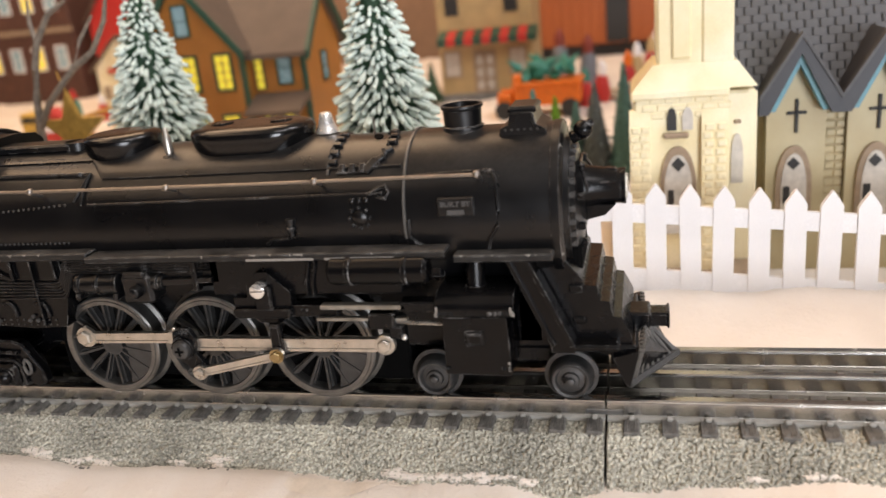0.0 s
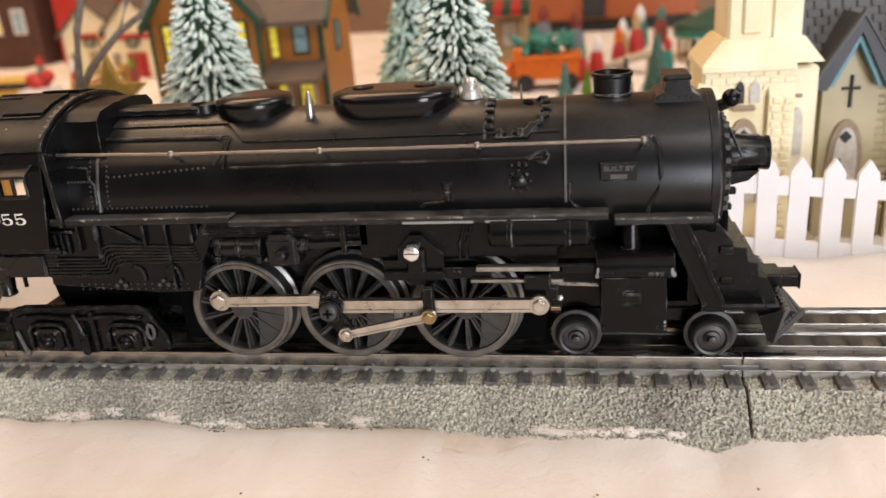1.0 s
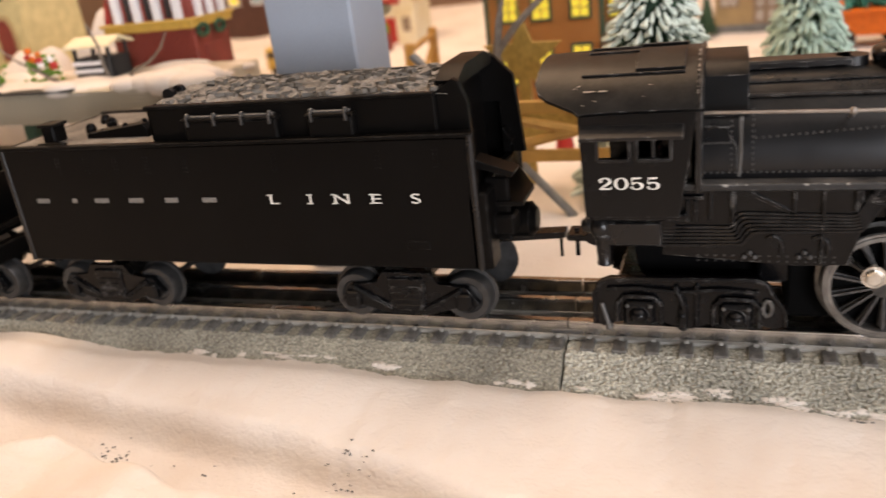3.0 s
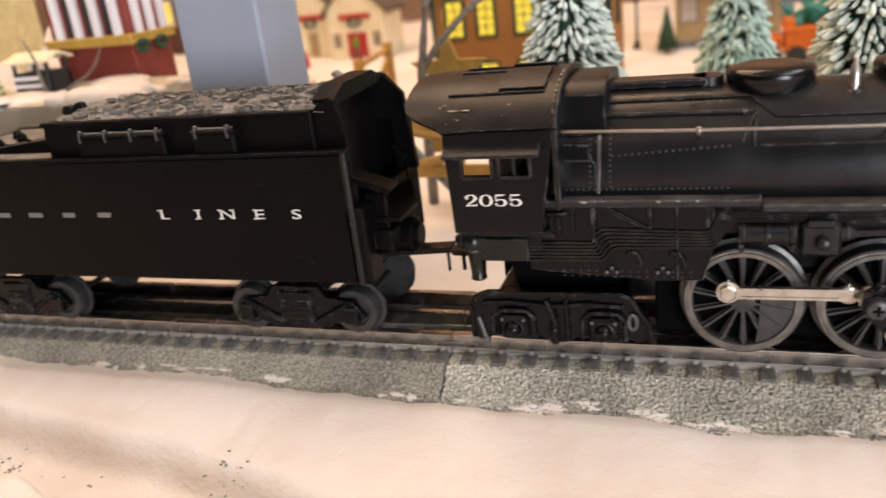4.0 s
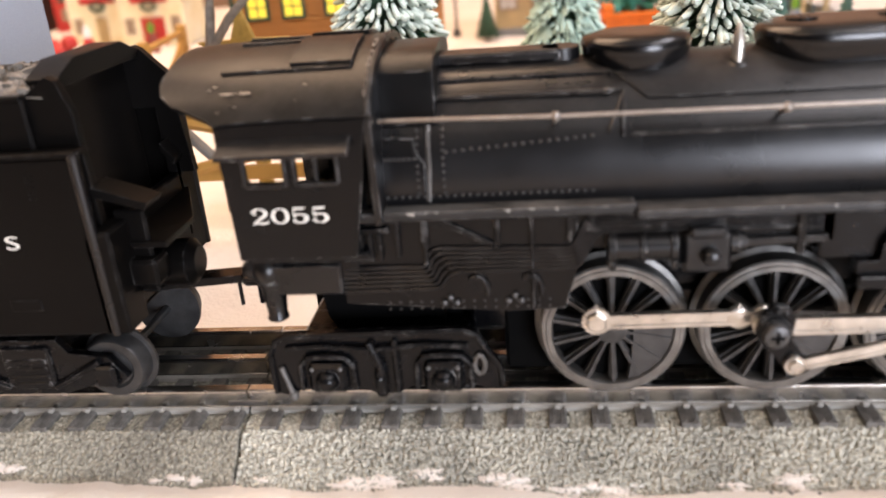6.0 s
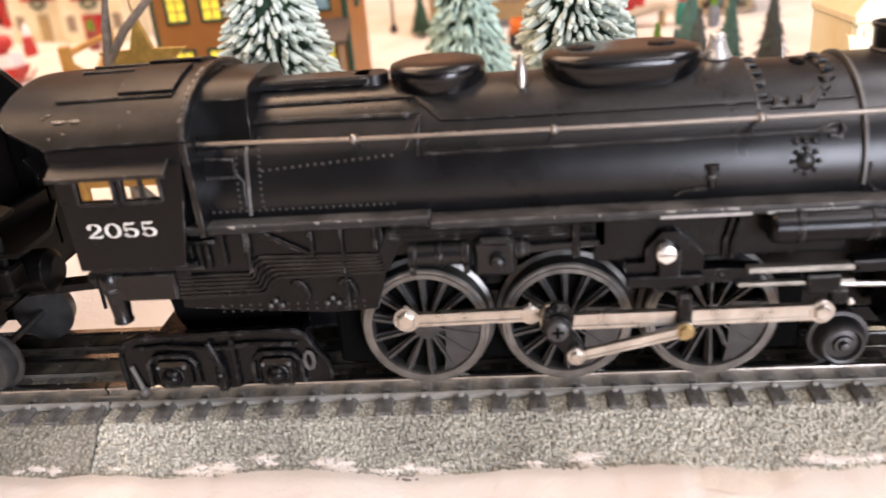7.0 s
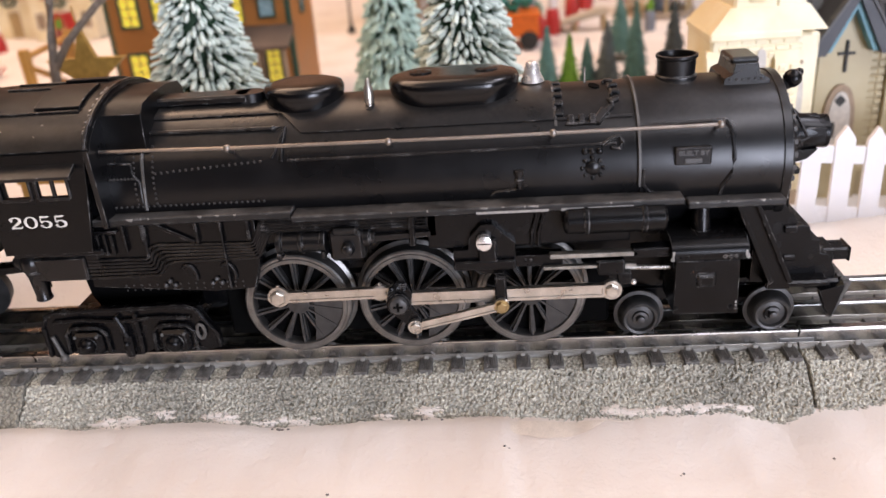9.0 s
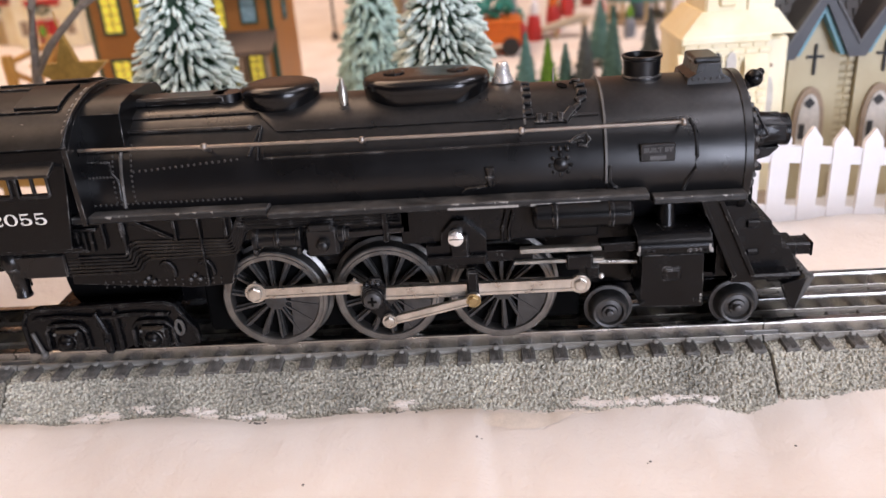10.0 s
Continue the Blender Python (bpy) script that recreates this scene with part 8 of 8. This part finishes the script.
def brick_building():
    br = thing("brick_building", (-0.53, 0.22, 0), "red brick toy building with yellow cornice, white pilasters and wreaths", "house")
    x0, x1, y0, y1 = -0.578, -0.5165, 0.180, 0.219
    zb, zc, zt = 0.0, 0.1105, 0.180
    walls = part("wall", Geo().box(x0, x1, y0, y1, zb - 0.004, zt, 0.0008), brick_mat, br, "red brick walls")
    me = mesh_of("brick", Geo().box(-0.0026, 0.0026, -0.0005, 0.0010, -0.0010, 0.0010, 0.0003), brick_mat)
    for r in range(18):
        for k in range(16):
            x = x0 + 0.004 + 0.0056 * k + (0.0028 if r % 2 else 0)
            if x < x1 - 0.003:
                piece("brick", me, walls, (x, y0 - 0.0003, 0.0645 + 0.0025 * r))
    part("cornice", Geo().box(x0 - 0.003, x1 + 0.003, y0 - 0.004, y1 + 0.003, zc - 0.0030, zc + 0.0030, 0.001).box(x0 - 0.0045, x1 + 0.0045, y0 - 0.0055, y1 + 0.004, zc + 0.0012, zc + 0.0032, 0.0006), yellow_paint, br, "yellow cornice")
    for k in range(4):
        x = x0 + 0.009 + 0.0150 * k
        part("pilaster", Geo().box(x - 0.0026, x + 0.0026, y0 - 0.0035, y0 + 0.001, zc + 0.002, zc + 0.034, 0.0006).box(x - 0.0036, x + 0.0036, y0 - 0.0042, y0 + 0.001, zc + 0.031, zc + 0.036, 0.0005), white_paint, br)
        if k < 3:
            part("window", Geo().box(x + 0.0055, x + 0.0095, y0 - 0.0010, y0 + 0.001, zc + 0.004, zc + 0.028, 0.0004), dark_trim, br)
    for k in range(3):
        y = y0 + 0.008 + 0.0125 * k
        part("pilaster", Geo().box(x1 - 0.001, x1 + 0.0032, y - 0.0026, y + 0.0026, zc + 0.002, zc + 0.034, 0.0006), white_paint, br)
    for y in (y0 + 0.006, y0 + 0.025):
        ring = [(x1 + 0.0030, y + 0.0052 * math.cos(a), zc - 0.0050 + 0.0030 * math.sin(a)) for a in [2 * math.pi * k / 16 for k in range(17)]]
        part("wreath", Geo().tube(ring, 0.0017, 7), pine_green, br, "green wreath")
    part("door", Geo().box(x1 - 0.001, x1 + 0.0012, y0 + 0.009, y0 + 0.026, 0.050, 0.096, 0.0004), brick_mat, br)


deck_top = platform()
brick_building()


# ---- far village ----
def shop(x, y, w, d, h, wall_m, roof_m, name, label, door_m, sign_m, doors=2, face=0.0):
    sh = thing(name, (x, y, 0), label, "house")
    m = Matrix.Translation((x, y, 0)) @ Matrix.Rotation(face, 4, "Z")
    part("wall", Geo().prism([(-w / 2, 0), (w / 2, 0), (w / 2, h * 0.62), (0, h), (-w / 2, h * 0.62)], "y", -d / 2, d / 2, m), wall_m, sh)
    for s in (-1, 1):
        part("roof", Geo().prism([(0, h + 0.004), (s * (w / 2 + 0.008), h * 0.62 - 0.004), (s * (w / 2 + 0.008), h * 0.62 - 0.008), (0, h)], "y", -d / 2 - 0.006, d / 2 + 0.004, m), roof_m, sh)
    for k in range(doors):
        xd = (k - (doors - 1) / 2) * 0.016
        part("door", Geo().box(xd - 0.0074, xd + 0.0074, -d / 2 - 0.002, -d / 2, 0.001, 0.036, 0.0006, m).box(xd - 0.0050, xd + 0.0050, -d / 2 - 0.003, -d / 2, 0.020, 0.033, 0.0004, m), door_m, sh)
    part("sign", Geo().box(-0.024, 0.024, -d / 2 - 0.004, -d / 2, 0.054, 0.062, 0.001, m), sign_m, sh, "red shop sign board")
    g = Geo()
    for k in range(16):
        a = 2 * math.pi * k / 16
        g.ball(m @ Vector((0.009 * math.cos(a), -d / 2 - 0.005, 0.050 + 0.005 * math.sin(a))), 0.0022, 6)
    part("wreath", g, pine_green, sh)
    for s in (-1, 1):
        part("window", Geo().box(s * w * 0.36 - 0.006, s * w * 0.36 + 0.006, -d / 2 - 0.0015, -d / 2, 0.016, 0.036, 0.0005, m), stone, sh)
    return sh


shop(-0.656, 0.86, 0.085, 0.07, 0.110, cream, brown_roof, "toy_shop", "cream toy shop with red double doors and a green wreath", red_paint, red_paint)
shop(-0.745, 0.90, 0.090, 0.07, 0.105, cream, brown_roof, "toy_shop", "cream toy cottage with a tan door and a red sign", tan, red_paint, 1)
shop(-0.86, 1.10, 0.130, 0.08, 0.215, red_paint, brown_roof, "toy_shop", "red toy shop with white doors and a brown roof", door_white, white_paint)


def cottage():
    ct = thing("cottage", (-0.16, 0.79, 0), "tan two-storey toy inn with a red and green striped awning", "house")
    x0, x1, y0, y1, h = -0.2170, -0.1080, 0.708, 0.79, 0.158
    part("wall", Geo().box(x0, x1, y0, y1, 0, h, 0.001), tan, ct, "tan walls")
    part("plinth", Geo().box(x0 - 0.002, x1 + 0.002, y0 - 0.003, y1, 0, 0.010, 0.0006), grey_board, ct)
    part("roof", Geo().prism([(x0 - 0.006, h), (x1 + 0.006, h), ((x0 + x1) / 2, h + 0.05)], "y", y0 - 0.006, y1 + 0.006), brown_roof, ct)
    dx = (x0 + x1) / 2 - 0.002
    part("door", Geo().box(dx - 0.013, dx + 0.013, y0 - 0.002, y0, 0.008, 0.058, 0.0006), stone, ct, "brown double door")
    for s in (-1, 1):
        for k in range(3):
            part("door_pane", Geo().box(dx + s * 0.006 - 0.0035, dx + s * 0.006 + 0.0035, y0 - 0.0028, y0, 0.014 + 0.014 * k, 0.024 + 0.014 * k, 0.0004), door_white, ct)
        window(ct, dx + s * 0.038, y0, 0.044, 0.016, 0.026, 2, 2, glass=door_white, frame=stone)
        window(ct, dx + s * 0.034, y0, 0.118, 0.012, 0.036, 2, 1, glass=dark_trim, frame=dark_trim)
    for k in range(11):
        x = x0 + 0.003 + 0.0102 * k
        part("awning_stripe", Geo().prism([(y0, 0.082), (y0 - 0.022, 0.074), (y0 - 0.022, 0.066), (y0, 0.072)], "x", x, x + 0.0102), red_paint if k % 2 else green_dark, ct)
    g = Geo()
    for k in range(16):
        a = 2 * math.pi * k / 16
        g.ball((dx + 0.008 * math.cos(a), y0 - 0.003, 0.132 + 0.008 * math.sin(a)), 0.003, 6)
    part("wreath", g, pine_green, ct)


cottage()


def wagon():
    wg = thing("wagon", (-0.082, 0.585, 0), "bright orange toy wagon loaded with teal bundled trees", "toy wagon")
    x0, x1, y0, y1 = -0.112, -0.048, 0.570, 0.610
    part("body", Geo().box(x0, x1, y0, y1, 0.012, 0.034, 0.001).box(x0 - 0.001, x0 + 0.008, y0 - 0.001, y1, 0.030, 0.044, 0.002).box(x0 - 0.002, x1 + 0.002, y0 - 0.002, y1 + 0.002, 0.031, 0.035, 0.0006), orange_paint, wg, "bright orange box body")
    part("cab", Geo().box(x0 - 0.018, x0 - 0.002, y0 + 0.002, y1 - 0.002, 0.008, 0.026, 0.0015), orange_paint, wg)
    for x in (x0 + 0.010, x1 - 0.010, x0 - 0.011):
        part("wheel", Geo().lathe([(-0.002, 0.004), (-0.0015, 0.009), (0.002, 0.009)], (x, y0 - 0.001, 0.009), "y", 18), dark_trim, wg)
        part("wheel", Geo().lathe([(-0.002, 0.004), (-0.0015, 0.009), (0.002, 0.009)], (x, y1 + 0.001, 0.009), "y", 18), dark_trim, wg)
    g = Geo()
    rnd = random.Random(2)
    for k in range(40):
        x, y, z = rnd.uniform(x0 + 0.004, x1 - 0.006), rnd.uniform(y0 + 0.006, y1 - 0.006), 0.036 + rnd.uniform(0, 0.014)
        g.cyl((x, y, z), (x + rnd.uniform(-0.016, 0.012), y + rnd.uniform(-0.006, 0.006), z + rnd.uniform(0.0, 0.014)), 0.005, 0.0006, 7)
    part("tree_load", g, teal_paint, wg, "teal bundled fir trees")


wagon()


def far_train():
    ft = thing("box_car", (0.0, 1.10, 0), "orange toy box car on the far side of the layout", "model railway car")
    part("body", Geo().box(-0.16, 0.13, 1.08, 1.16, 0.020, 0.105, 0.002), orange_car, ft, "dull orange ribbed sides")
    for k in range(20):
        x = -0.155 + 0.015 * k
        part("rib", Geo().box(x - 0.001, x + 0.001, 1.078, 1.081, 0.024, 0.100, 0.0004), orange_car, ft)
    part("door", Geo().box(-0.042, -0.008, 1.076, 1.080, 0.022, 0.098, 0.0008), dark_trim, ft, "dark open door")
    part("roof", Geo().box(-0.162, 0.132, 1.075, 1.165, 0.104, 0.112, 0.002), brown_roof, ft)
    part("underframe", Geo().box(-0.155, 0.125, 1.09, 1.15, 0.0, 0.021, 0.001), dark_trim, ft)


orange_car = mat("dull_orange_paint", (0.40, 0.10, 0.02), 0.5)
far_train()


def bus():
    bs = thing("toy_bus", (-0.70, 0.64, 0), "yellow toy school bus parked in the snow", "toy bus")
    x0, x1, y0, y1 = -0.735, -0.665, 0.62, 0.655
    part("body", Geo().box(x0, x1 - 0.014, y0, y1, 0.006, 0.034, 0.003).box(x1 - 0.016, x1, y0 + 0.002, y1 - 0.002, 0.006, 0.021, 0.003), yellow_paint, bs, "yellow bus body")
    part("window_band", Geo().box(x0 + 0.004, x1 - 0.018, y0 - 0.0008, y1 + 0.0008, 0.022, 0.029, 0.0004), dark_trim, bs)
    for x in (x0 + 0.014, x1 - 0.012):
        for y in (y0, y1):
            part("wheel", Geo().lathe([(-0.002, 0.006), (0.002, 0.006)], (x, y, 0.0055), "y", 16), dark_trim, bs)


bus()


def sleigh():
    sl = thing("sleigh", (-0.655, 0.60, 0), "red and white toy sleigh with red bundles", "toy sleigh")
    x, y = -0.645, 0.585
    part("body", Geo().prism([(x - 0.024, 0.006), (x + 0.022, 0.006), (x + 0.026, 0.016), (x - 0.028, 0.016)], "y", y - 0.012, y + 0.012), red_paint, sl)
    part("rim", Geo().prism([(x - 0.022, 0.016), (x + 0.022, 0.016), (x + 0.020, 0.029), (x - 0.020, 0.027)], "y", y - 0.011, y + 0.011), white_paint, sl)
    for d in (-1, 1):
        part("runner", Geo().tube([(x - 0.028, y + d * 0.010, 0.002), (x + 0.022, y + d * 0.010, 0.001), (x + 0.032, y + d * 0.010, 0.010)], 0.0014, 6), red_paint, sl)
    for d, z, r in ((-0.006, 0.036, 0.009), (0.012, 0.040, 0.008), (0.002, 0.030, 0.010)):
        part("bundle", Geo().ball((x + d, y, z), r, 12), red_paint, sl)


sleigh()


def figurine(x, y, h, m_low, m_high, label):
    """A plain peg-shaped figurine."""
    g = Geo().lathe([(-0.001, h * 0.17), (h * 0.25, h * 0.19), (h * 0.55, h * 0.15), (h * 0.68, h * 0.08)], (x, y, 0), "z", 14)
    fg = thing("figurine", (x, y, 0), label, "figurine", "peg figurines")
    part("body", g, m_low, fg)
    part("top", Geo().lathe([(h * 0.62, h * 0.10), (h * 0.80, h * 0.12), (h * 0.92, h * 0.07), (h, h * 0.02)], (x, y, 0), "z", 14), m_high, fg)


figurine(0.005, 0.80, 0.045, tan, white_paint, "red and white peg figurine in the snow")
figurine(-0.030, 0.640, 0.045, red_paint, white_paint, "red and white peg figurine in the snow")
figurine(-0.024, 0.352, 0.016, red_paint, tan, "tiny red peg figurine by the lime tree")
figurine(0.060, 0.90, 0.05, brick_mat, tree_teal, "brown peg figurine in the snow")
figurine(-0.052, 0.78, 0.06, grey_fig, brick_mat, "grey peg figurine in the snow")
figurine(0.03, 0.86, 0.055, teal_paint, white_paint, "green peg figurine in the snow")
figurine(0.022, 0.80, 0.05, red_paint, tan, "red peg figurine in the snow")
figurine(-0.30, 0.235, 0.032, red_paint, white_paint, "tiny red and white peg figurine by the fence")
figurine(-0.62, 0.16, 0.028, red_paint, white_paint, "tiny red peg figurine under the platform")


def lamp_post(x, y, h):
    lp = thing("street_lamp", (x, y, 0), "black toy street lamp standing in the snow", "street lamp")
    part("pole", Geo().lathe([(-0.001, 0.005), (0.006, 0.004), (0.010, 0.0016), (h * 0.7, 0.0014)], (x, y, 0), "z", 12), dark_trim, lp)
    part("lantern", Geo().lathe([(h * 0.70, 0.002), (h * 0.74, 0.005), (h * 0.90, 0.006), (h * 0.93, 0.007), (h, 0.001)], (x, y, 0), "z", 8), dark_trim, lp)


lamp_post(-0.262, 0.74, 0.075)


def pavilion():
    pv = thing("pavilion", (0.103, 0.75, 0), "low green-roofed toy pavilion with carved posts", "pavilion")
    x, y = 0.103, 0.75
    part("roof", Geo().lathe([(0.030, 0.042), (0.033, 0.044), (0.040, 0.042), (0.050, 0.016), (0.056, 0.004)], (x, y, 0), "z", 24), green_dark, pv, "green round roof")
    part("valance", Geo().lathe([(0.0262, 0.0432), (0.0330, 0.0436)], (x, y, 0), "z", 24), teal_paint, pv, "teal scalloped valance")
    part("floor", Geo().lathe([(-0.001, 0.042), (0.004, 0.040)], (x, y, 0), "z", 24), stone, pv)
    for k in range(8):
        a = 2 * math.pi * k / 8
        part("column", Geo().cyl((x + 0.036 * math.cos(a), y + 0.036 * math.sin(a), 0.003), (x + 0.036 * math.cos(a), y + 0.036 * math.sin(a), 0.031), 0.0022, seg=8), tan, pv)
    part("hub", Geo().cyl((x, y, 0.003), (x, y, 0.031), 0.012, seg=12), grey_fig, pv)


pavilion()


def sled_ramp():
    sr = thing("sled_ramp", (-0.01, 0.66, 0), "pale wooden toy sled ramp on the snow", "ramp")
    part("bed", Geo().prism([(-0.050, 0.002), (0.020, 0.022), (0.030, 0.022), (0.030, 0.018), (-0.044, 0.000)], "y", 0.650, 0.675), ribbed_tan, sr)
    for x in (-0.005, 0.026):
        part("leg", Geo().box(x - 0.002, x + 0.002, 0.652, 0.673, -0.001, 0.020 if x > 0 else 0.013, 0.0005), tan, sr)


sled_ramp()
for x, y, h, lo, hi, what in ((-0.046, 0.62, 0.040, red_paint, teal_paint, "red peg figurine with a green top"), (-0.004, 0.70, 0.046, red_paint, orange_paint, "red peg figurine with an orange top"), (-0.095, 0.88, 0.062, grey_fig, brick_mat, "blue-grey peg figurine"), (0.045, 0.66, 0.036, teal_paint, red_paint, "green peg figurine with a red top"), (0.070, 0.63, 0.034, grey_fig, tree_lime, "grey peg figurine with a green top"), (-0.70, 0.74, 0.040, red_paint, white_paint, "red and white peg figurine"), (-0.63, 0.76, 0.038, brick_mat, tree_lime, "brown peg figurine with a green top"), (-0.79, 0.80, 0.042, teal_paint, red_paint, "green peg figurine with a red top")):
    figurine(x, y, h, lo, hi, what + " standing in the snow")


# ---- on and behind the platform ----
def market_stall(x0, x1, y, z):
    st = thing("market_stall", ((x0 + x1) / 2, y, z), "small black toy stall with yellow roof on the platform", "stall")
    part("counter", Geo().box(x0 + 0.002, x1 - 0.002, y, y + 0.020, z, z + 0.012, 0.0008), dark_trim, st)
    for k in range(2):
        part("rail", Geo().box(x0 + 0.002, x1 - 0.008, y - 0.0012, y, z + 0.0035 + 0.0045 * k, z + 0.0058 + 0.0045 * k, 0.0003), white_paint, st, "white rail")
    for x in (x0 + 0.003, x1 - 0.003):
        part("post", Geo().box(x - 0.0010, x + 0.0010, y + 0.001, y + 0.003, z, z + 0.020, 0.0003), dark_trim, st)
        part("post", Geo().box(x - 0.0010, x + 0.0010, y + 0.017, y + 0.019, z, z + 0.020, 0.0003), dark_trim, st)
    part("roof", Geo().prism([(y - 0.002, z + 0.018), (y + 0.010, z + 0.022), (y + 0.022, z + 0.018), (y + 0.022, z + 0.0195), (y + 0.010, z + 0.0238), (y - 0.002, z + 0.0195)], "x", x0 - 0.001, x1 + 0.001), cream, st, "yellow roof")


def flower_stand(x, y, z, seed):
    rnd = random.Random(seed)
    fs = thing("flower_stand", (x, y, z), "green toy flower stand with red and orange blooms on the platform", "flower stand")
    leaf = Geo()
    for k in range(60):
        leaf.ball((x + rnd.gauss(0, 0.005), y + rnd.gauss(0, 0.003), z + rnd.uniform(0.001, 0.016)), rnd.uniform(0.0010, 0.0022), 6, (1.2, 1, 0.6))
    tagged(part("foliage", leaf, tree_lime, fs, "grey-green foliage"), kind="stuff")
    for k in range(9):
        part("bloom", Geo().ball((x + rnd.gauss(0, 0.005), y - 0.004 + rnd.gauss(0, 0.002), z + rnd.uniform(0.006, 0.020)), rnd.uniform(0.0016, 0.0028), 8), rnd.choice((red_paint, orange_paint, white_paint)), fs)


market_stall(-0.580, -0.549, 0.140, deck_top)
flower_stand(-0.600, 0.138, deck_top, 5)
flower_stand(-0.634, 0.128, deck_top, 8)


def bare_twig(pts, r, label):
    x, y, z = pts[0]
    tw = thing("twig", (x, y, z), label, "twig", "bare twigs")
    part("stem", Geo().tube(pts, [r * (1 - 0.6 * k / (len(pts) - 1)) for k in range(len(pts))], 7), twig_mat, tw)


bare_twig([(-0.538, 0.135, 0.084), (-0.530, 0.134, 0.091), (-0.519, 0.135, 0.095), (-0.510, 0.136, 0.102), (-0.504, 0.136, 0.111)], 0.0011, "thin pale bent twig stuck in the platform snow")
bare_twig([(-0.549, 0.135, 0.085), (-0.552, 0.135, 0.096), (-0.553, 0.136, 0.106), (-0.557, 0.135, 0.119)], 0.0013, "thin dark twig stuck in the platform snow")
bare_twig([(-0.586, 0.133, 0.087), (-0.600, 0.134, 0.094), (-0.614, 0.134, 0.101), (-0.628, 0.135, 0.110)], 0.0012, "thin dark twig leaning over the platform snow")


def arched_house():
    """Narrow pale-yellow house with an arched door, on a snowy rise behind the platform."""
    x0, x1, y0, y1, zt = -0.880, -0.768, 0.300, 0.370, 0.160
    ah = thing("yellow_house", (-0.82, 0.33, 0), "pale yellow toy house with an arched red-brown door behind the platform", "house")
    part("wall", Geo().prism([(x0, -0.004), (x1, -0.004), (x1 + 0.001, zt), ((x0 + x1) / 2, zt + 0.045), (x0 - 0.001, zt)], "y", y0, y1), cream_yellow, ah, "pale yellow plaster walls")
    for sd, xe in ((-1, x0), (1, x1)):
        xm, za = (x0 + x1) / 2, zt + 0.045
        part("roof", Geo().prism([(xm, za + 0.005), (xe + sd * 0.008, zt - 0.001), (xe + sd * 0.008, zt - 0.006), (xm, za)], "y", y0 - 0.006, y1 + 0.006), snow_piece, ah, "snow-covered roof")
    for xd in (-0.7875, -0.835):
        dr = part("door", Geo().prism([(xd + p[0] * 1.35, 0.082 + p[1] * 1.12) for p in arch(0.015, 0.034)], "y", y0 - 0.0020, y0 + 0.001), tan, ah, "tan door arch")
        part("door_leaf", Geo().prism([(xd + p[0], 0.082 + p[1]) for p in arch(0.015, 0.034)], "y", y0 - 0.0030, y0), brick_mat, dr, "red-brown arched door")
    part("garland", Geo().tube([(-0.800, y0 - 0.003, 0.140), (-0.795, y0 - 0.004, 0.134), (-0.788, y0 - 0.004, 0.1325), (-0.781, y0 - 0.004, 0.134), (-0.776, y0 - 0.003, 0.140)], 0.0026, 8), pine_green, ah, "green garland over the door")


cream_yellow = mat("pale_yellow_plaster", (0.66, 0.55, 0.27), 0.6, vary=0.25, scale=120)
arched_house()


def snow_mound(x, y, h, rx, ry, seed, label):
    """A heaped lump of cotton snow."""
    g = Geo()
    n, w = 26, 18
    for i in range(w + 1):
        a = 0.5 * math.pi * i / w
        for k in range(n):
            t = 2 * math.pi * k / n
            d = 1 + 0.22 * noise.noise((2.1 * math.cos(t) * math.cos(a) + seed, 2.1 * math.sin(t) * math.cos(a), 2.1 * math.sin(a)))
            g.v.append((x + rx * d * math.cos(a) * math.cos(t), y + ry * d * math.cos(a) * math.sin(t), -0.004 + (h + 0.004) * d * math.sin(a)))
    g.f = [(i * n + k, i * n + (k + 1) % n, (i + 1) * n + (k + 1) % n, (i + 1) * n + k) for i in range(w) for k in range(n)]
    solo("snow_mound", g, snow_piece, label, "snow", "snow mounds", angle=80)


snow_mound(-0.640, 0.245, 0.112, 0.034, 0.040, 1.3, "rounded mound of white cotton snow behind the platform")
snow_mound(-0.712, 0.245, 0.090, 0.050, 0.040, 4.1, "low mound of white cotton snow behind the platform")
snow_mound(-0.800, 0.235, 0.082, 0.075, 0.040, 7.7, "low mound of white cotton snow behind the platform")
solo("red_tip", Geo().lathe([(0.104, 0.0052), (0.112, 0.0046), (0.124, 0.0022), (0.131, 0.0006)], (-0.6145, 0.226, 0), "z", 14), red_paint, "small red felt cone stuck in the snow mound", "ornament")


def tall_brick_house():
    """Dark brick building at the far back."""
    x0, x1, y0, y1, zt = -1.16, -0.955, 1.05, 1.20, 0.255
    tb = thing("tall_brick_house", (-1.06, 1.12, 0), "tall dark red-brown brick toy building with snow on its ledge", "house")
    part("wall", Geo().box(x0, x1, y0, y1, -0.004, zt, 0.002), dark_brick, tb)
    part("ledge", Geo().box(x0 - 0.004, x1 + 0.004, y0 - 0.008, y1 + 0.004, zt, zt + 0.012, 0.003), snow_piece, tb, "snow-covered ledge")
    part("band", Geo().box(x0 - 0.002, x1 + 0.002, y0 - 0.004, y0 + 0.002, 0.118, 0.126, 0.001), stone, tb)
    for k in range(4):
        for z in (0.055, 0.155):
            window(tb, x0 + 0.032 + 0.047 * k, y0, z + 0.02, 0.018, 0.036, 2, 2, glass=win_blue if k % 2 else win_yellow, frame=white_paint)


dark_brick = mat("dark_brown_brick", (0.11, 0.045, 0.03), 0.7, vary=0.5, scale=160)
tall_brick_house()
